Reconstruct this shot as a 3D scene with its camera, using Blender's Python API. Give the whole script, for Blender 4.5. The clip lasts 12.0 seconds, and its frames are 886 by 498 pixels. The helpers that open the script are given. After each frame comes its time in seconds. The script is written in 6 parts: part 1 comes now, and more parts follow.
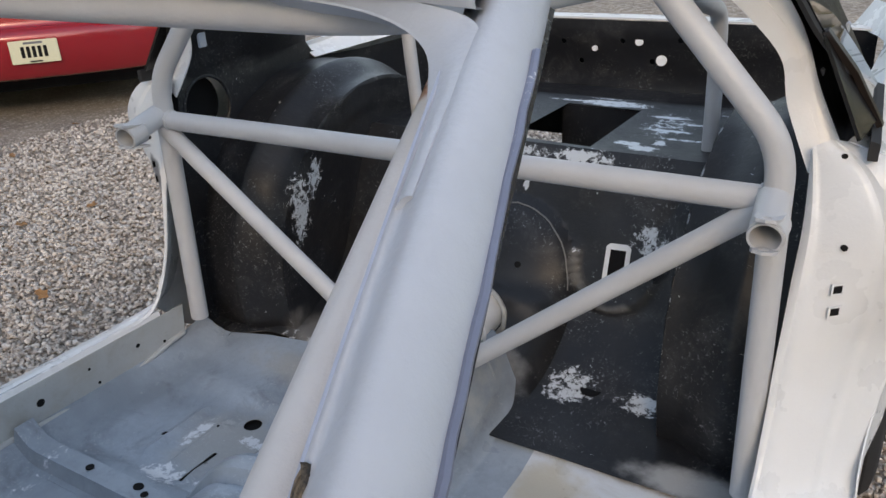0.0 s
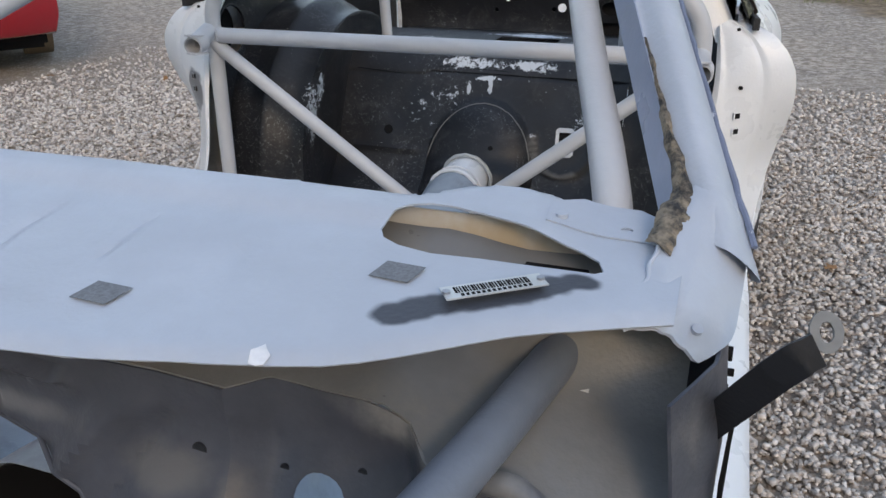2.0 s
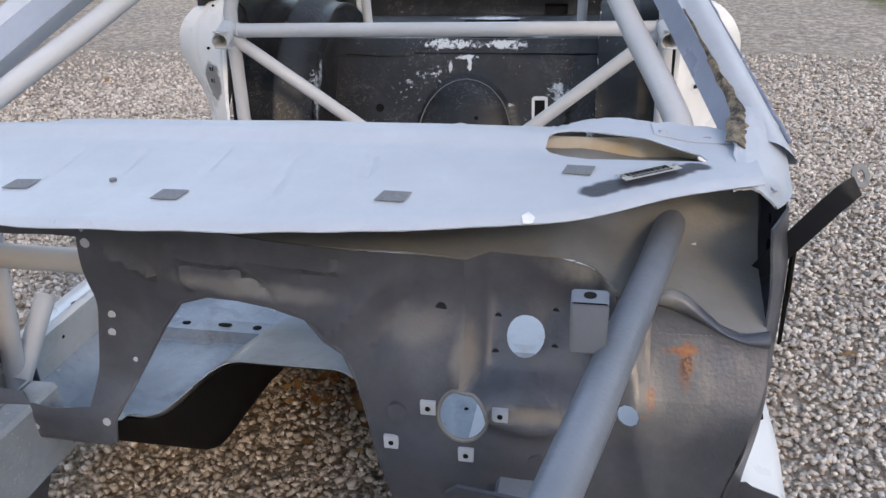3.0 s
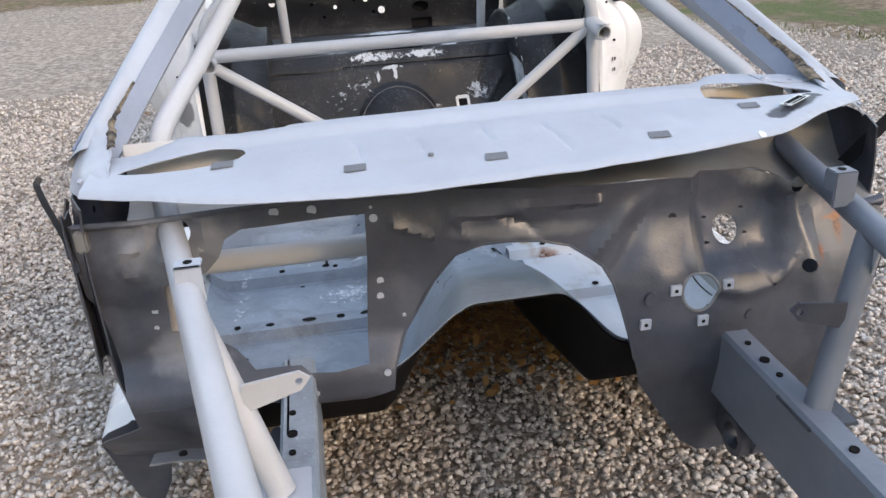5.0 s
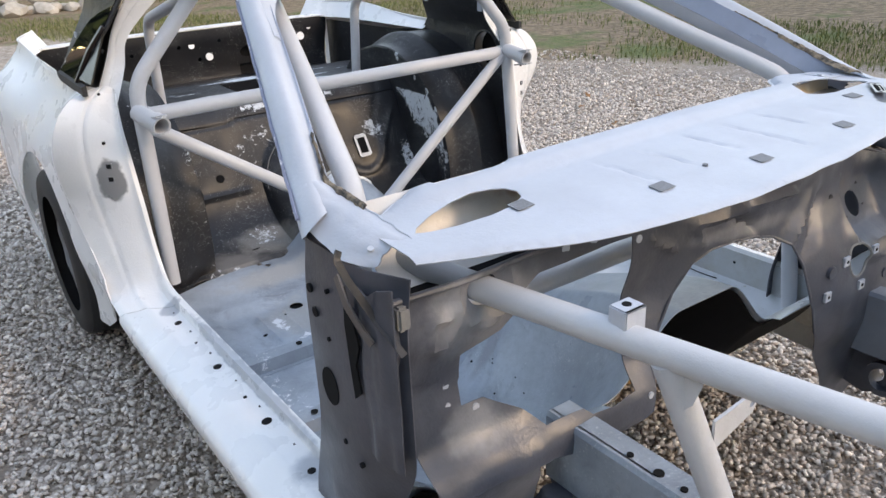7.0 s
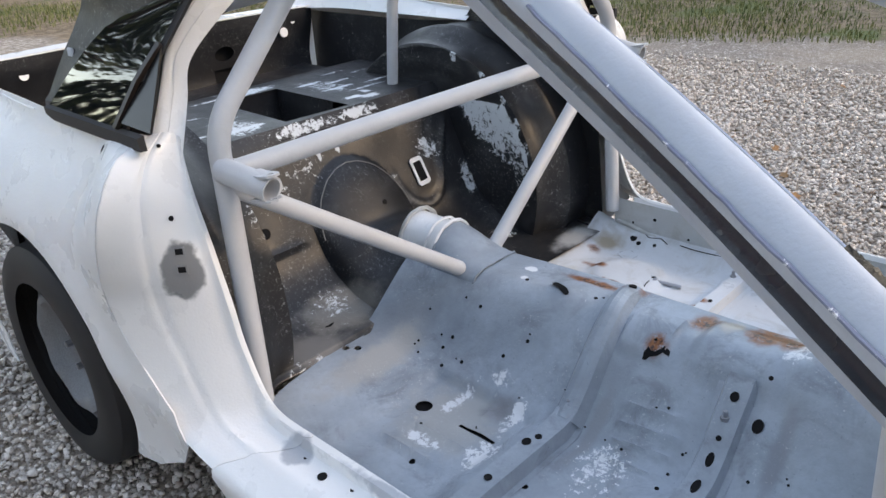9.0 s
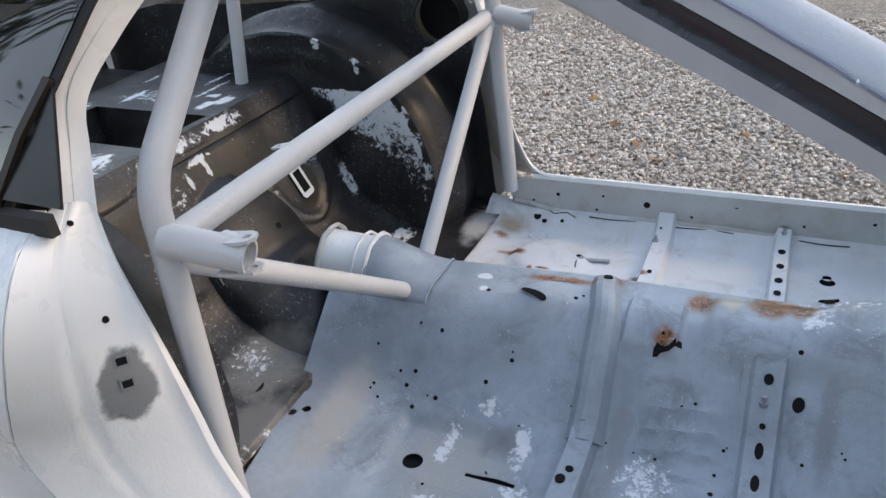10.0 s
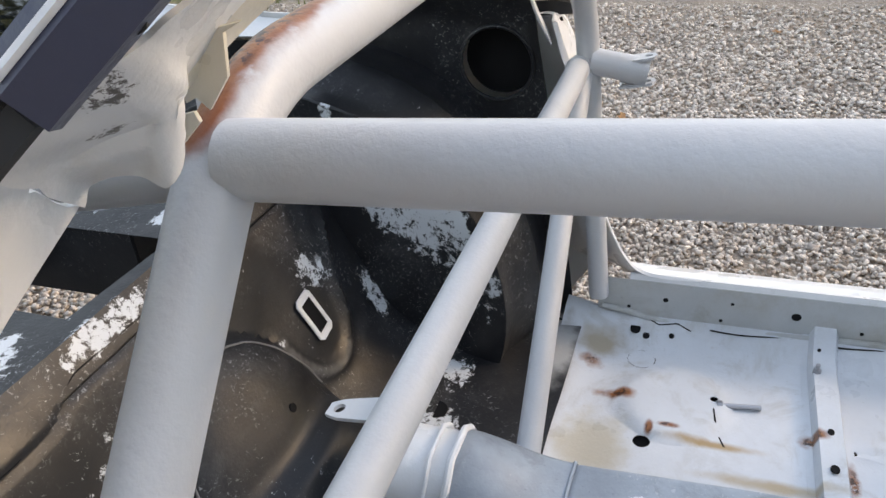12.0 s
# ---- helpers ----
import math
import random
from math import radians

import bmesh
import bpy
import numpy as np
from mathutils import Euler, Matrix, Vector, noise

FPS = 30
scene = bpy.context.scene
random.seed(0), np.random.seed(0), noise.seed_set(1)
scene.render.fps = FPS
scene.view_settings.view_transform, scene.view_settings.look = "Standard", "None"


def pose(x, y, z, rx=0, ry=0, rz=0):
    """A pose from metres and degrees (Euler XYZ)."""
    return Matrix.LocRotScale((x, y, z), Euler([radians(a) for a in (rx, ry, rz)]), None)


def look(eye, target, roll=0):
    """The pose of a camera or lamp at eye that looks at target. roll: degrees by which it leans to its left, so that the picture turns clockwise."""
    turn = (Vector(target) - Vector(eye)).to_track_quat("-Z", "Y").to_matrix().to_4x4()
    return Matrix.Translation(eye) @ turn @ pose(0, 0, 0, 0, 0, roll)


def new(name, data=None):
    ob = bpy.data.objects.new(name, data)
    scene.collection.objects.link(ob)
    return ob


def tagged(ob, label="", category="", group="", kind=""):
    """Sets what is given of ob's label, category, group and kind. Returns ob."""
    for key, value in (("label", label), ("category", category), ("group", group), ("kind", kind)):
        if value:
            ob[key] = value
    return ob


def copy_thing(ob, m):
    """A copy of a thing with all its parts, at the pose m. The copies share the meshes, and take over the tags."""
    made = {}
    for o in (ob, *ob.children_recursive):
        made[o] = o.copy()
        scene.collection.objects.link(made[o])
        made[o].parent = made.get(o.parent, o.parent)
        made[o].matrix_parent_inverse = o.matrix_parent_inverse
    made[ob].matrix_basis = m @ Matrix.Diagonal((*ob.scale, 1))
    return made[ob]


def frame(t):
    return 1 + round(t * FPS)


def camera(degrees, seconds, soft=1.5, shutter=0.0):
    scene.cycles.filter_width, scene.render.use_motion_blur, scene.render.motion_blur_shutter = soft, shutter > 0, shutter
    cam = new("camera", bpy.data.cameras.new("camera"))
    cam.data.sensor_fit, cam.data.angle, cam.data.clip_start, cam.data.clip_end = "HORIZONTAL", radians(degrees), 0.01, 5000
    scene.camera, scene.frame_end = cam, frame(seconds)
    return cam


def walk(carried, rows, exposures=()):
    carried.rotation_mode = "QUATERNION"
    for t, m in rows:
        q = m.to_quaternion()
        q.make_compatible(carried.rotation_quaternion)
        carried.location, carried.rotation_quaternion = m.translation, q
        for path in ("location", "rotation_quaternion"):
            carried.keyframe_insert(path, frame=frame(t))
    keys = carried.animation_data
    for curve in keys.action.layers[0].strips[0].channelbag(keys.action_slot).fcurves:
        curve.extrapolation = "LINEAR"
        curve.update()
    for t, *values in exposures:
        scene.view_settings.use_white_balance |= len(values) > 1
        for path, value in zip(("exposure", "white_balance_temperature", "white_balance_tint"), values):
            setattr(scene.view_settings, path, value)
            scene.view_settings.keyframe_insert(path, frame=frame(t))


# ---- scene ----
cam = camera(58.3, 12.0)
METRES, EYE, TILT, LEAN, TURN = 5.895, 1.35, 0.0, 0.0, 32.56
START_X, START_Y = 0.8676, 0.2699
ROWS = [
    (0.0, 0.0, 0.0, 0.0, -1.18, -24.04, 2.64),
    (0.5, -0.0236, -0.0171, -0.0007, -6.01, -22.48, 4.08),
    (1.0, -0.0409, -0.0483, 0.0011, -7.45, -20.84, 3.66),
    (1.5, -0.0647, -0.0903, -0.0038, -7.74, -22.25, 2.86),
    (2.0, -0.091, -0.104, -0.0107, -13.33, -24.63, 0.56),
    (2.5, -0.1241, -0.1171, -0.0047, -16.68, -25.53, 0.72),
    (3.0, -0.1624, -0.1466, -0.0004, -21.42, -25.64, 2.06),
    (5.0, -0.3173, -0.1227, 0.0085, -42.28, -24.9, 2.94),
    (5.5, -0.3454, -0.0844, 0.0031, -47.86, -25.6, 3.36),
    (6.0, -0.3677, -0.0477, 0.0086, -54.96, -24.69, 1.22),
    (6.5, -0.402, -0.0085, 0.0124, -62.87, -23.01, 2.12),
    (7.0, -0.4109, 0.0323, 0.0091, -68.26, -23.15, 2.63),
    (7.5, -0.4067, 0.0727, 0.0132, -70.34, -23.39, 3.81),
    (9.5, -0.3149, 0.2362, 0.0073, -88.25, -27.04, 3.09),
    (10.0, -0.2897, 0.2717, 0.0093, -99.42, -28.77, 4.17),
    (10.5, -0.2513, 0.2907, 0.0062, -102.18, -29.05, 4.24),
    (11.0, -0.2148, 0.3021, 0.0051, -101.46, -29.73, 4.32),
    (11.5, -0.1771, 0.3065, 0.0062, -102.7, -30.45, 4.56),
    (12.0, -0.1482, 0.2912, 0.0074, -103.85, -30.89, 4.43),
]
walk(cam, [(t, pose(START_X, START_Y, EYE, TILT, LEAN, TURN) @ pose(METRES * x, METRES * y, METRES * z, 90 + pitch, roll, yaw)) for t, x, y, z, yaw, pitch, roll in ROWS],
     exposures=[(0.0, 1.62, 9700, 14), (0.6, 1.66, 9450, 13), (1.0, 1.73, 9300, 13), (1.5, 1.64, 8950, 13), (2.1, 1.64, 8900, 13), (3.0, 1.98, 9300, 16), (5.0, 2.20, 9700, 16), (6.5, 2.30, 9900, 16), (7.5, 2.30, 9900, 16), (9.5, 2.20, 10000, 16), (10.5, 2.14, 10300, 16), (11.0, 2.18, 10500, 16), (11.5, 2.16, 10700, 16), (12.0, 2.28, 11000, 16)])

# ---------------------------------------------------------------- light
world = bpy.data.worlds.new("world")
scene.world = world
world.use_nodes = True
wn = world.node_tree
sky = wn.nodes.new("ShaderNodeTexSky")
sky.sky_type = "NISHITA"
sky.sun_disc = False
sky.sun_elevation = radians(28)
sky.sun_rotation = radians(150)
sky.air_density = 1.0
sky.dust_density = 0.3
wn.links.new(sky.outputs[0], wn.nodes["Background"].inputs[0])
wn.nodes["Background"].inputs[1].default_value = 0.15

SUN_FROM = Vector((0.5, -0.866, 0.53))
sun = new("sun", bpy.data.lights.new("sun", "SUN"))
sun.data.energy = 0.25
sun.data.angle = radians(12)
sun.data.color = (1.0, 0.88, 0.74)
sun.matrix_world = look(SUN_FROM * 30, (0, 0, 0))


# ---------------------------------------------------------------- materials
class Nodes:
    """A material's node tree with short calls."""

    def __init__(self, name):
        self.mat = bpy.data.materials.new(name)
        self.mat.use_nodes = True
        self.tree = self.mat.node_tree
        self.bsdf = self.tree.nodes["Principled BSDF"]
        self.pos = self.tree.nodes.new("ShaderNodeNewGeometry").outputs["Position"]

    def node(self, kind, **inputs):
        n = self.tree.nodes.new(kind)
        for key, value in inputs.items():
            self.put(n.inputs[key], value)
        return n

    def put(self, socket, value):
        if hasattr(value, "is_linked"):
            self.tree.links.new(value, socket)
        elif isinstance(value, tuple) and len(value) == 3 and socket.type == "RGBA":
            socket.default_value = (*value, 1)
        else:
            socket.default_value = value

    def noise(self, scale, detail=4.0, rough=0.55, vec=None, distort=0.0):
        n = self.node("ShaderNodeTexNoise", Scale=scale, Detail=detail, Roughness=rough, Distortion=distort)
        self.put(n.inputs["Vector"], vec or self.pos)
        return n.outputs[0]

    def voronoi(self, scale, out="Distance", feature="F1", rand=1.0):
        n = self.node("ShaderNodeTexVoronoi", Scale=scale, Randomness=rand)
        n.feature = feature
        self.put(n.inputs["Vector"], self.pos)
        return n.outputs[out]

    def ramp(self, fac, lo, hi, a=0.0, b=1.0):
        n = self.tree.nodes.new("ShaderNodeMapRange")
        n.interpolation_type = "SMOOTHSTEP"
        for i, v in enumerate((fac, lo, hi, a, b)):
            self.put(n.inputs[i], v)
        return n.outputs[0]

    def math(self, op, a, b=0.0):
        n = self.tree.nodes.new("ShaderNodeMath")
        n.operation = op
        self.put(n.inputs[0], a)
        self.put(n.inputs[1], b)
        return n.outputs[0]

    def mix(self, fac, a, b):
        n = self.tree.nodes.new("ShaderNodeMix")
        n.data_type = "RGBA"
        self.put(n.inputs[0], fac)
        self.put(n.inputs[6], a)
        self.put(n.inputs[7], b)
        return n.outputs[2]

    def spot(self, centre, size, soft=0.5, wobble=0.0, scale=12.0):
        """1 inside an ellipsoid round centre, 0 outside, with a ragged edge."""
        sub = self.tree.nodes.new("ShaderNodeVectorMath")
        sub.operation = "SUBTRACT"
        self.put(sub.inputs[0], self.pos)
        sub.inputs[1].default_value = centre
        div = self.tree.nodes.new("ShaderNodeVectorMath")
        div.operation = "DIVIDE"
        self.put(div.inputs[0], sub.outputs[0])
        div.inputs[1].default_value = size
        ln = self.tree.nodes.new("ShaderNodeVectorMath")
        ln.operation = "LENGTH"
        self.put(ln.inputs[0], div.outputs[0])
        d = ln.outputs["Value"]
        if wobble:
            d = self.math("ADD", d, self.math("MULTIPLY", self.math("SUBTRACT", self.noise(scale), 0.5), wobble))
        return self.ramp(d, 1.0 - soft, 1.0 + soft * 0.2, 1.0, 0.0)

    def axis(self, i):
        n = self.tree.nodes.new("ShaderNodeSeparateXYZ")
        self.put(n.inputs[0], self.pos)
        return n.outputs[i]

    def bump(self, height, strength=0.3, dist=0.002):
        n = self.node("ShaderNodeBump", Strength=strength, Distance=dist)
        self.put(n.inputs["Height"], height)
        self.put(self.bsdf.inputs["Normal"], n.outputs[0])

    def done(self, color, rough=0.5, metal=0.0, **more):
        self.put(self.bsdf.inputs["Base Color"], color)
        self.put(self.bsdf.inputs["Roughness"], rough)
        self.put(self.bsdf.inputs["Metallic"], metal)
        for key, value in more.items():
            self.put(self.bsdf.inputs[key.replace("_", " ")], value)
        return self.mat


def primer(name, base, vary=0.10, rough=0.5, chips=None, rust=0.0, spots=(), wear=(), rusty=(), dust=None, chip_at=0.66, grime=0.0, grime_tint=(0.08, 0.075, 0.07), fine=0.0, gloss=0.5, lumps=3.0, peel=None):
    """Sprayed primer: cloudy, with overspray, dust, fine chips and rust bloom.
    spots: (colour, centre, size); wear: (centre, size, force) where chips crowd; rusty: (centre, size) of rusted spots."""
    n = Nodes(name)
    dark = tuple(c * (1 - vary) for c in base)
    light = tuple(min(1, c * (1 + vary)) for c in base)
    col = n.mix(n.ramp(n.noise(3.5, 5, 0.6), 0.3, 0.7), dark, light)
    col = n.mix(n.math("MULTIPLY", n.ramp(n.noise(60, 3), 0.35, 0.75), 0.25), col, dark)
    if dust:
        col = n.mix(n.math("MULTIPLY", n.ramp(n.noise(5, 6, 0.7), 0.42, 0.75), 0.8), col, dust)
    if grime:
        soil = n.math("MULTIPLY", n.ramp(n.noise(9, 9, 0.72, distort=0.6), 0.50, 0.68), n.ramp(n.noise(2.3, 3), 0.35, 0.6, 0.35, 1.0))
        col = n.mix(n.math("MULTIPLY", soil, grime), col, grime_tint)
        speck = n.ramp(n.noise(95, 5, 0.7), 0.64, 0.70)
        col = n.mix(n.math("MULTIPLY", speck, grime), col, grime_tint)
    for colour, centre, size, *soft in spots:
        col = n.mix(n.spot(centre, size, soft[0] if soft else 0.6, 0.9, 22), col, colour)
    if chips:
        level = n.noise(52, 9, 0.80, distort=0.3)
        for centre, size, *force in wear:
            level = n.math("ADD", level, n.math("MULTIPLY", n.spot(centre, size, 0.7, 0.8, 9), force[0] if force else 0.19))
        if peel:
            level = n.math("ADD", level, peel(n))
        level = n.math("ADD", level, n.math("MULTIPLY", n.math("SUBTRACT", n.noise(6, 3), 0.5), 0.22))
        col = n.mix(n.ramp(level, chip_at, chip_at + 0.035), col, chips)
    if fine:
        scuff = n.math("MULTIPLY", n.ramp(n.noise(150, 7, 0.75, distort=0.8), 0.575, 0.635), n.ramp(n.noise(4.5, 5, 0.7), 0.46, 0.60))
        col = n.mix(n.math("MULTIPLY", scuff, fine), col, chips)
    tint = n.mix(n.noise(120), (0.14, 0.035, 0.010), (0.44, 0.155, 0.045))
    for centre, size in rusty:
        blot = n.math("MULTIPLY", n.spot(centre, size, 0.6, 1.1, 26), n.ramp(n.noise(45, 5, 0.7), 0.30, 0.46))
        col = n.mix(blot, col, tint)
        core = n.math("MULTIPLY", n.spot(centre, tuple(0.75 * c for c in size), 0.5, 1.1, 34), n.ramp(n.noise(75, 5, 0.7), 0.48, 0.56))
        col = n.mix(core, col, (0.055, 0.020, 0.011))
    if rust:
        r = n.math("MULTIPLY", n.ramp(n.noise(22, 6, 0.65), 0.66, 0.78), n.ramp(n.noise(4, 2), 0.52, 0.66))
        col = n.mix(n.math("MULTIPLY", r, rust), col, tint)
    n.bump(n.math("ADD", n.noise(180, 3), n.math("MULTIPLY", n.noise(14, 3), lumps)), 0.22, 0.0025)
    return n.done(col, n.ramp(n.noise(9, 4), 0.2, 0.8, rough - 0.1, rough + 0.12), Specular_IOR_Level=gloss)


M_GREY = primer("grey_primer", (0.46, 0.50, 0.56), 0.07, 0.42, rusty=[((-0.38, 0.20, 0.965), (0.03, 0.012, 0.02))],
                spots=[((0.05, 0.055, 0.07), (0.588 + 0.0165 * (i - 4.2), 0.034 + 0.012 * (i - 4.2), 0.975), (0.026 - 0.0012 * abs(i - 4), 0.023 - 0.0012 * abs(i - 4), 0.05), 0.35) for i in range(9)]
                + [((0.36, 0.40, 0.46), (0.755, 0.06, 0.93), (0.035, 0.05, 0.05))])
M_TUBE = primer("tube_primer", (0.53, 0.54, 0.56), 0.06, 0.40, spots=[*[((0.26, 0.062, 0.014), (x, 1.508, z + 0.006), (0.040, 0.019, 0.026), 0.35) for x, z in ((-0.452, 1.242), (-0.415, 1.258), (-0.385, 1.266), (-0.350, 1.271), (-0.31, 1.273))], ((0.24, 0.085, 0.03), (0.484, 0.885, 1.205), (0.014, 0.02, 0.02), 0.8)], rusty=[((-0.40, 1.506, 1.266), (0.10, 0.02, 0.03)), ((0.487, 0.875, 1.197), (0.03, 0.035, 0.03))])
M_DARK = primer("dark_primer", (0.066, 0.073, 0.092), 0.30, 0.36, grime=0.30, grime_tint=(0.105, 0.11, 0.125), rust=0.2, rusty=[((0.648, -0.04, 0.745), (0.014, 0.05, 0.036)), ((0.64, -0.03, 0.765), (0.028, 0.05, 0.008)), ((0.605, -0.06, 0.708), (0.010, 0.05, 0.022)), ((0.59, -0.06, 0.69), (0.03, 0.05, 0.006)), ((0.64, -0.02, 0.50), (0.03, 0.05, 0.012))],
                spots=[((0.19, 0.20, 0.225), (-0.60, 0.0, 0.83), (0.13, 0.1, 0.10)), ((0.15, 0.158, 0.18), (-0.55, 0.0, 0.47), (0.12, 0.2, 0.06)),
                       ((0.19, 0.175, 0.165), (0.355, -0.05, 0.735), (0.022, 0.1, 0.05)), ((0.20, 0.18, 0.165), (0.44, -0.05, 0.672), (0.11, 0.1, 0.016)), ((0.14, 0.14, 0.145), (0.28, -0.04, 0.77), (0.06, 0.1, 0.03)), ((0.13, 0.132, 0.14), (0.62, -0.05, 0.70), (0.10, 0.1, 0.09)),
                       ((0.30, 0.29, 0.27), (0.60, 0.05, 0.88), (0.16, 0.2, 0.07)), ((0.24, 0.25, 0.27), (-0.65, 0.0, 0.83), (0.05, 0.1, 0.05)), ((0.22, 0.23, 0.25), (-0.62, -0.04, 0.62), (0.09, 0.1, 0.05)), ((0.16, 0.165, 0.18), (0.03, -0.02, 0.80), (0.16, 0.1, 0.02))])
M_WHITE = primer("white_paint", (0.80, 0.81, 0.82), 0.02, 0.30, lumps=0.6, spots=[((0.22, 0.23, 0.245), (-0.79, 1.535, 0.712), (0.045, 0.07, 0.07), 0.2), ((0.42, 0.45, 0.49), (-0.765, 1.27, 0.395), (0.035, 0.05, 0.04), 0.25),
                  ((0.45, 0.48, 0.52), (-0.742, 0.78, 0.40), (0.016, 0.42, 0.03), 0.25), ((0.42, 0.45, 0.49), (-0.77, 0.36, 0.38), (0.05, 0.06, 0.04))])
M_STUB = primer("scraped_roof_paint", (0.78, 0.79, 0.80), 0.04, 0.32, chips=(0.09, 0.075, 0.065), chip_at=0.78, wear=[((-0.565, 1.470, 1.305), (0.03, 0.03, 0.018), 0.27), ((-0.55, 1.485, 1.278), (0.015, 0.03, 0.008), 0.24)])
M_BARE = primer("bare_metal", (0.20, 0.20, 0.20), 0.18, 0.36, rust=0.35, dust=(0.26, 0.24, 0.20))
M_SILL_IN = primer("sill_inner_paint", (0.50, 0.52, 0.52), 0.08, 0.36, grime=0.3, grime_tint=(0.28, 0.25, 0.21), dust=(0.40, 0.37, 0.31), rust=0.1)
M_FLOOR = primer("floor_primer", (0.30, 0.355, 0.41), 0.24, 0.36, grime=0.48, grime_tint=(0.115, 0.125, 0.14), chips=(0.72, 0.75, 0.78), chip_at=0.668, fine=0.42,
                 wear=[((-0.30, 1.27, 0.25), (0.09, 0.03, 0.05), 0.24), ((-0.20, 1.20, 0.25), (0.03, 0.06, 0.08), 0.24), ((-0.26, 1.12, 0.25), (0.07, 0.03, 0.05), 0.24), ((-0.45, 1.24, 0.25), (0.03, 0.09, 0.05), 0.24), ((-0.40, 1.10, 0.25), (0.10, 0.05, 0.05), 0.24), ((-0.30, 0.85, 0.25), (0.15, 0.10, 0.05), 0.14), ((-0.62, 0.9, 0.27), (0.05, 0.4, 0.06), 0.12), ((0.0, 0.60, 0.47), (0.05, 0.05, 0.06), 0.22), ((-0.02, 0.50, 0.47), (0.05, 0.07, 0.06), 0.22), ((0.045, 1.30, 0.46), (0.02, 0.028, 0.05), 0.34), ((-0.005, 1.285, 0.46), (0.012, 0.016, 0.05), 0.32), ((0.07, 0.55, 0.46), (0.10, 0.12, 0.08))],
                 rusty=[((0.065, 1.12, 0.47), (0.018, 0.11, 0.05)), ((0.048, 0.815, 0.48), (0.05, 0.042, 0.06)), ((0.085, 0.685, 0.48), (0.035, 0.045, 0.06)), ((0.042, 0.683, 0.48), (0.048, 0.045, 0.06)), ((0.046, 0.622, 0.48), (0.045, 0.042, 0.06)), ((0.07, 0.65, 0.48), (0.03, 0.04, 0.06)), ((-0.078, 0.868, 0.46), (0.03, 0.032, 0.06)), ((0.085, 0.99, 0.50), (0.025, 0.02, 0.05))],
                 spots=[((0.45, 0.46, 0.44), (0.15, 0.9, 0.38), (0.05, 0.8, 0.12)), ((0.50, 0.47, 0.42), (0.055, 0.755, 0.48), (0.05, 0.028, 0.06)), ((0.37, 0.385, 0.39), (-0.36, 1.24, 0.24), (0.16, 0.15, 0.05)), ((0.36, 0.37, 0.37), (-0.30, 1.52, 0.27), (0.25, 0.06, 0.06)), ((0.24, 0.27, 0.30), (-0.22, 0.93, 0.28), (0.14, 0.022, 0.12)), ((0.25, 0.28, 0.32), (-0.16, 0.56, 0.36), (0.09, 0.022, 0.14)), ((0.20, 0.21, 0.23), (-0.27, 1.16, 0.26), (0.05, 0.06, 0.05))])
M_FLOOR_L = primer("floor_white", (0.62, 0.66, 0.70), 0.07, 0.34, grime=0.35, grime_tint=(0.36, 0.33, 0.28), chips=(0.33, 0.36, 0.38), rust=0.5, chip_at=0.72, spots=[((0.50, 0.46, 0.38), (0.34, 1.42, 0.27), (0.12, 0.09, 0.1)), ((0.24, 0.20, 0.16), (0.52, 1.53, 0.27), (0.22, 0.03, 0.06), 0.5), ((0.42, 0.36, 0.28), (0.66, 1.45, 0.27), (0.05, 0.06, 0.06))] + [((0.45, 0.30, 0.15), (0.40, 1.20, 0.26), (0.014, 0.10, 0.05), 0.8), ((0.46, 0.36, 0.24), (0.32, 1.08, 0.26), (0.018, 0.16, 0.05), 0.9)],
                   rusty=[((0.45, 1.02, 0.27), (0.02, 0.03, 0.05)), ((0.412, 1.318, 0.26), (0.022, 0.010, 0.05)), ((0.425, 1.285, 0.26), (0.010, 0.028, 0.05)), ((0.36, 0.955, 0.27), (0.05, 0.014, 0.05)), ((0.60, 1.46, 0.28), (0.03, 0.03, 0.05)), ((0.50, 1.40, 0.27), (0.02, 0.05, 0.05))])
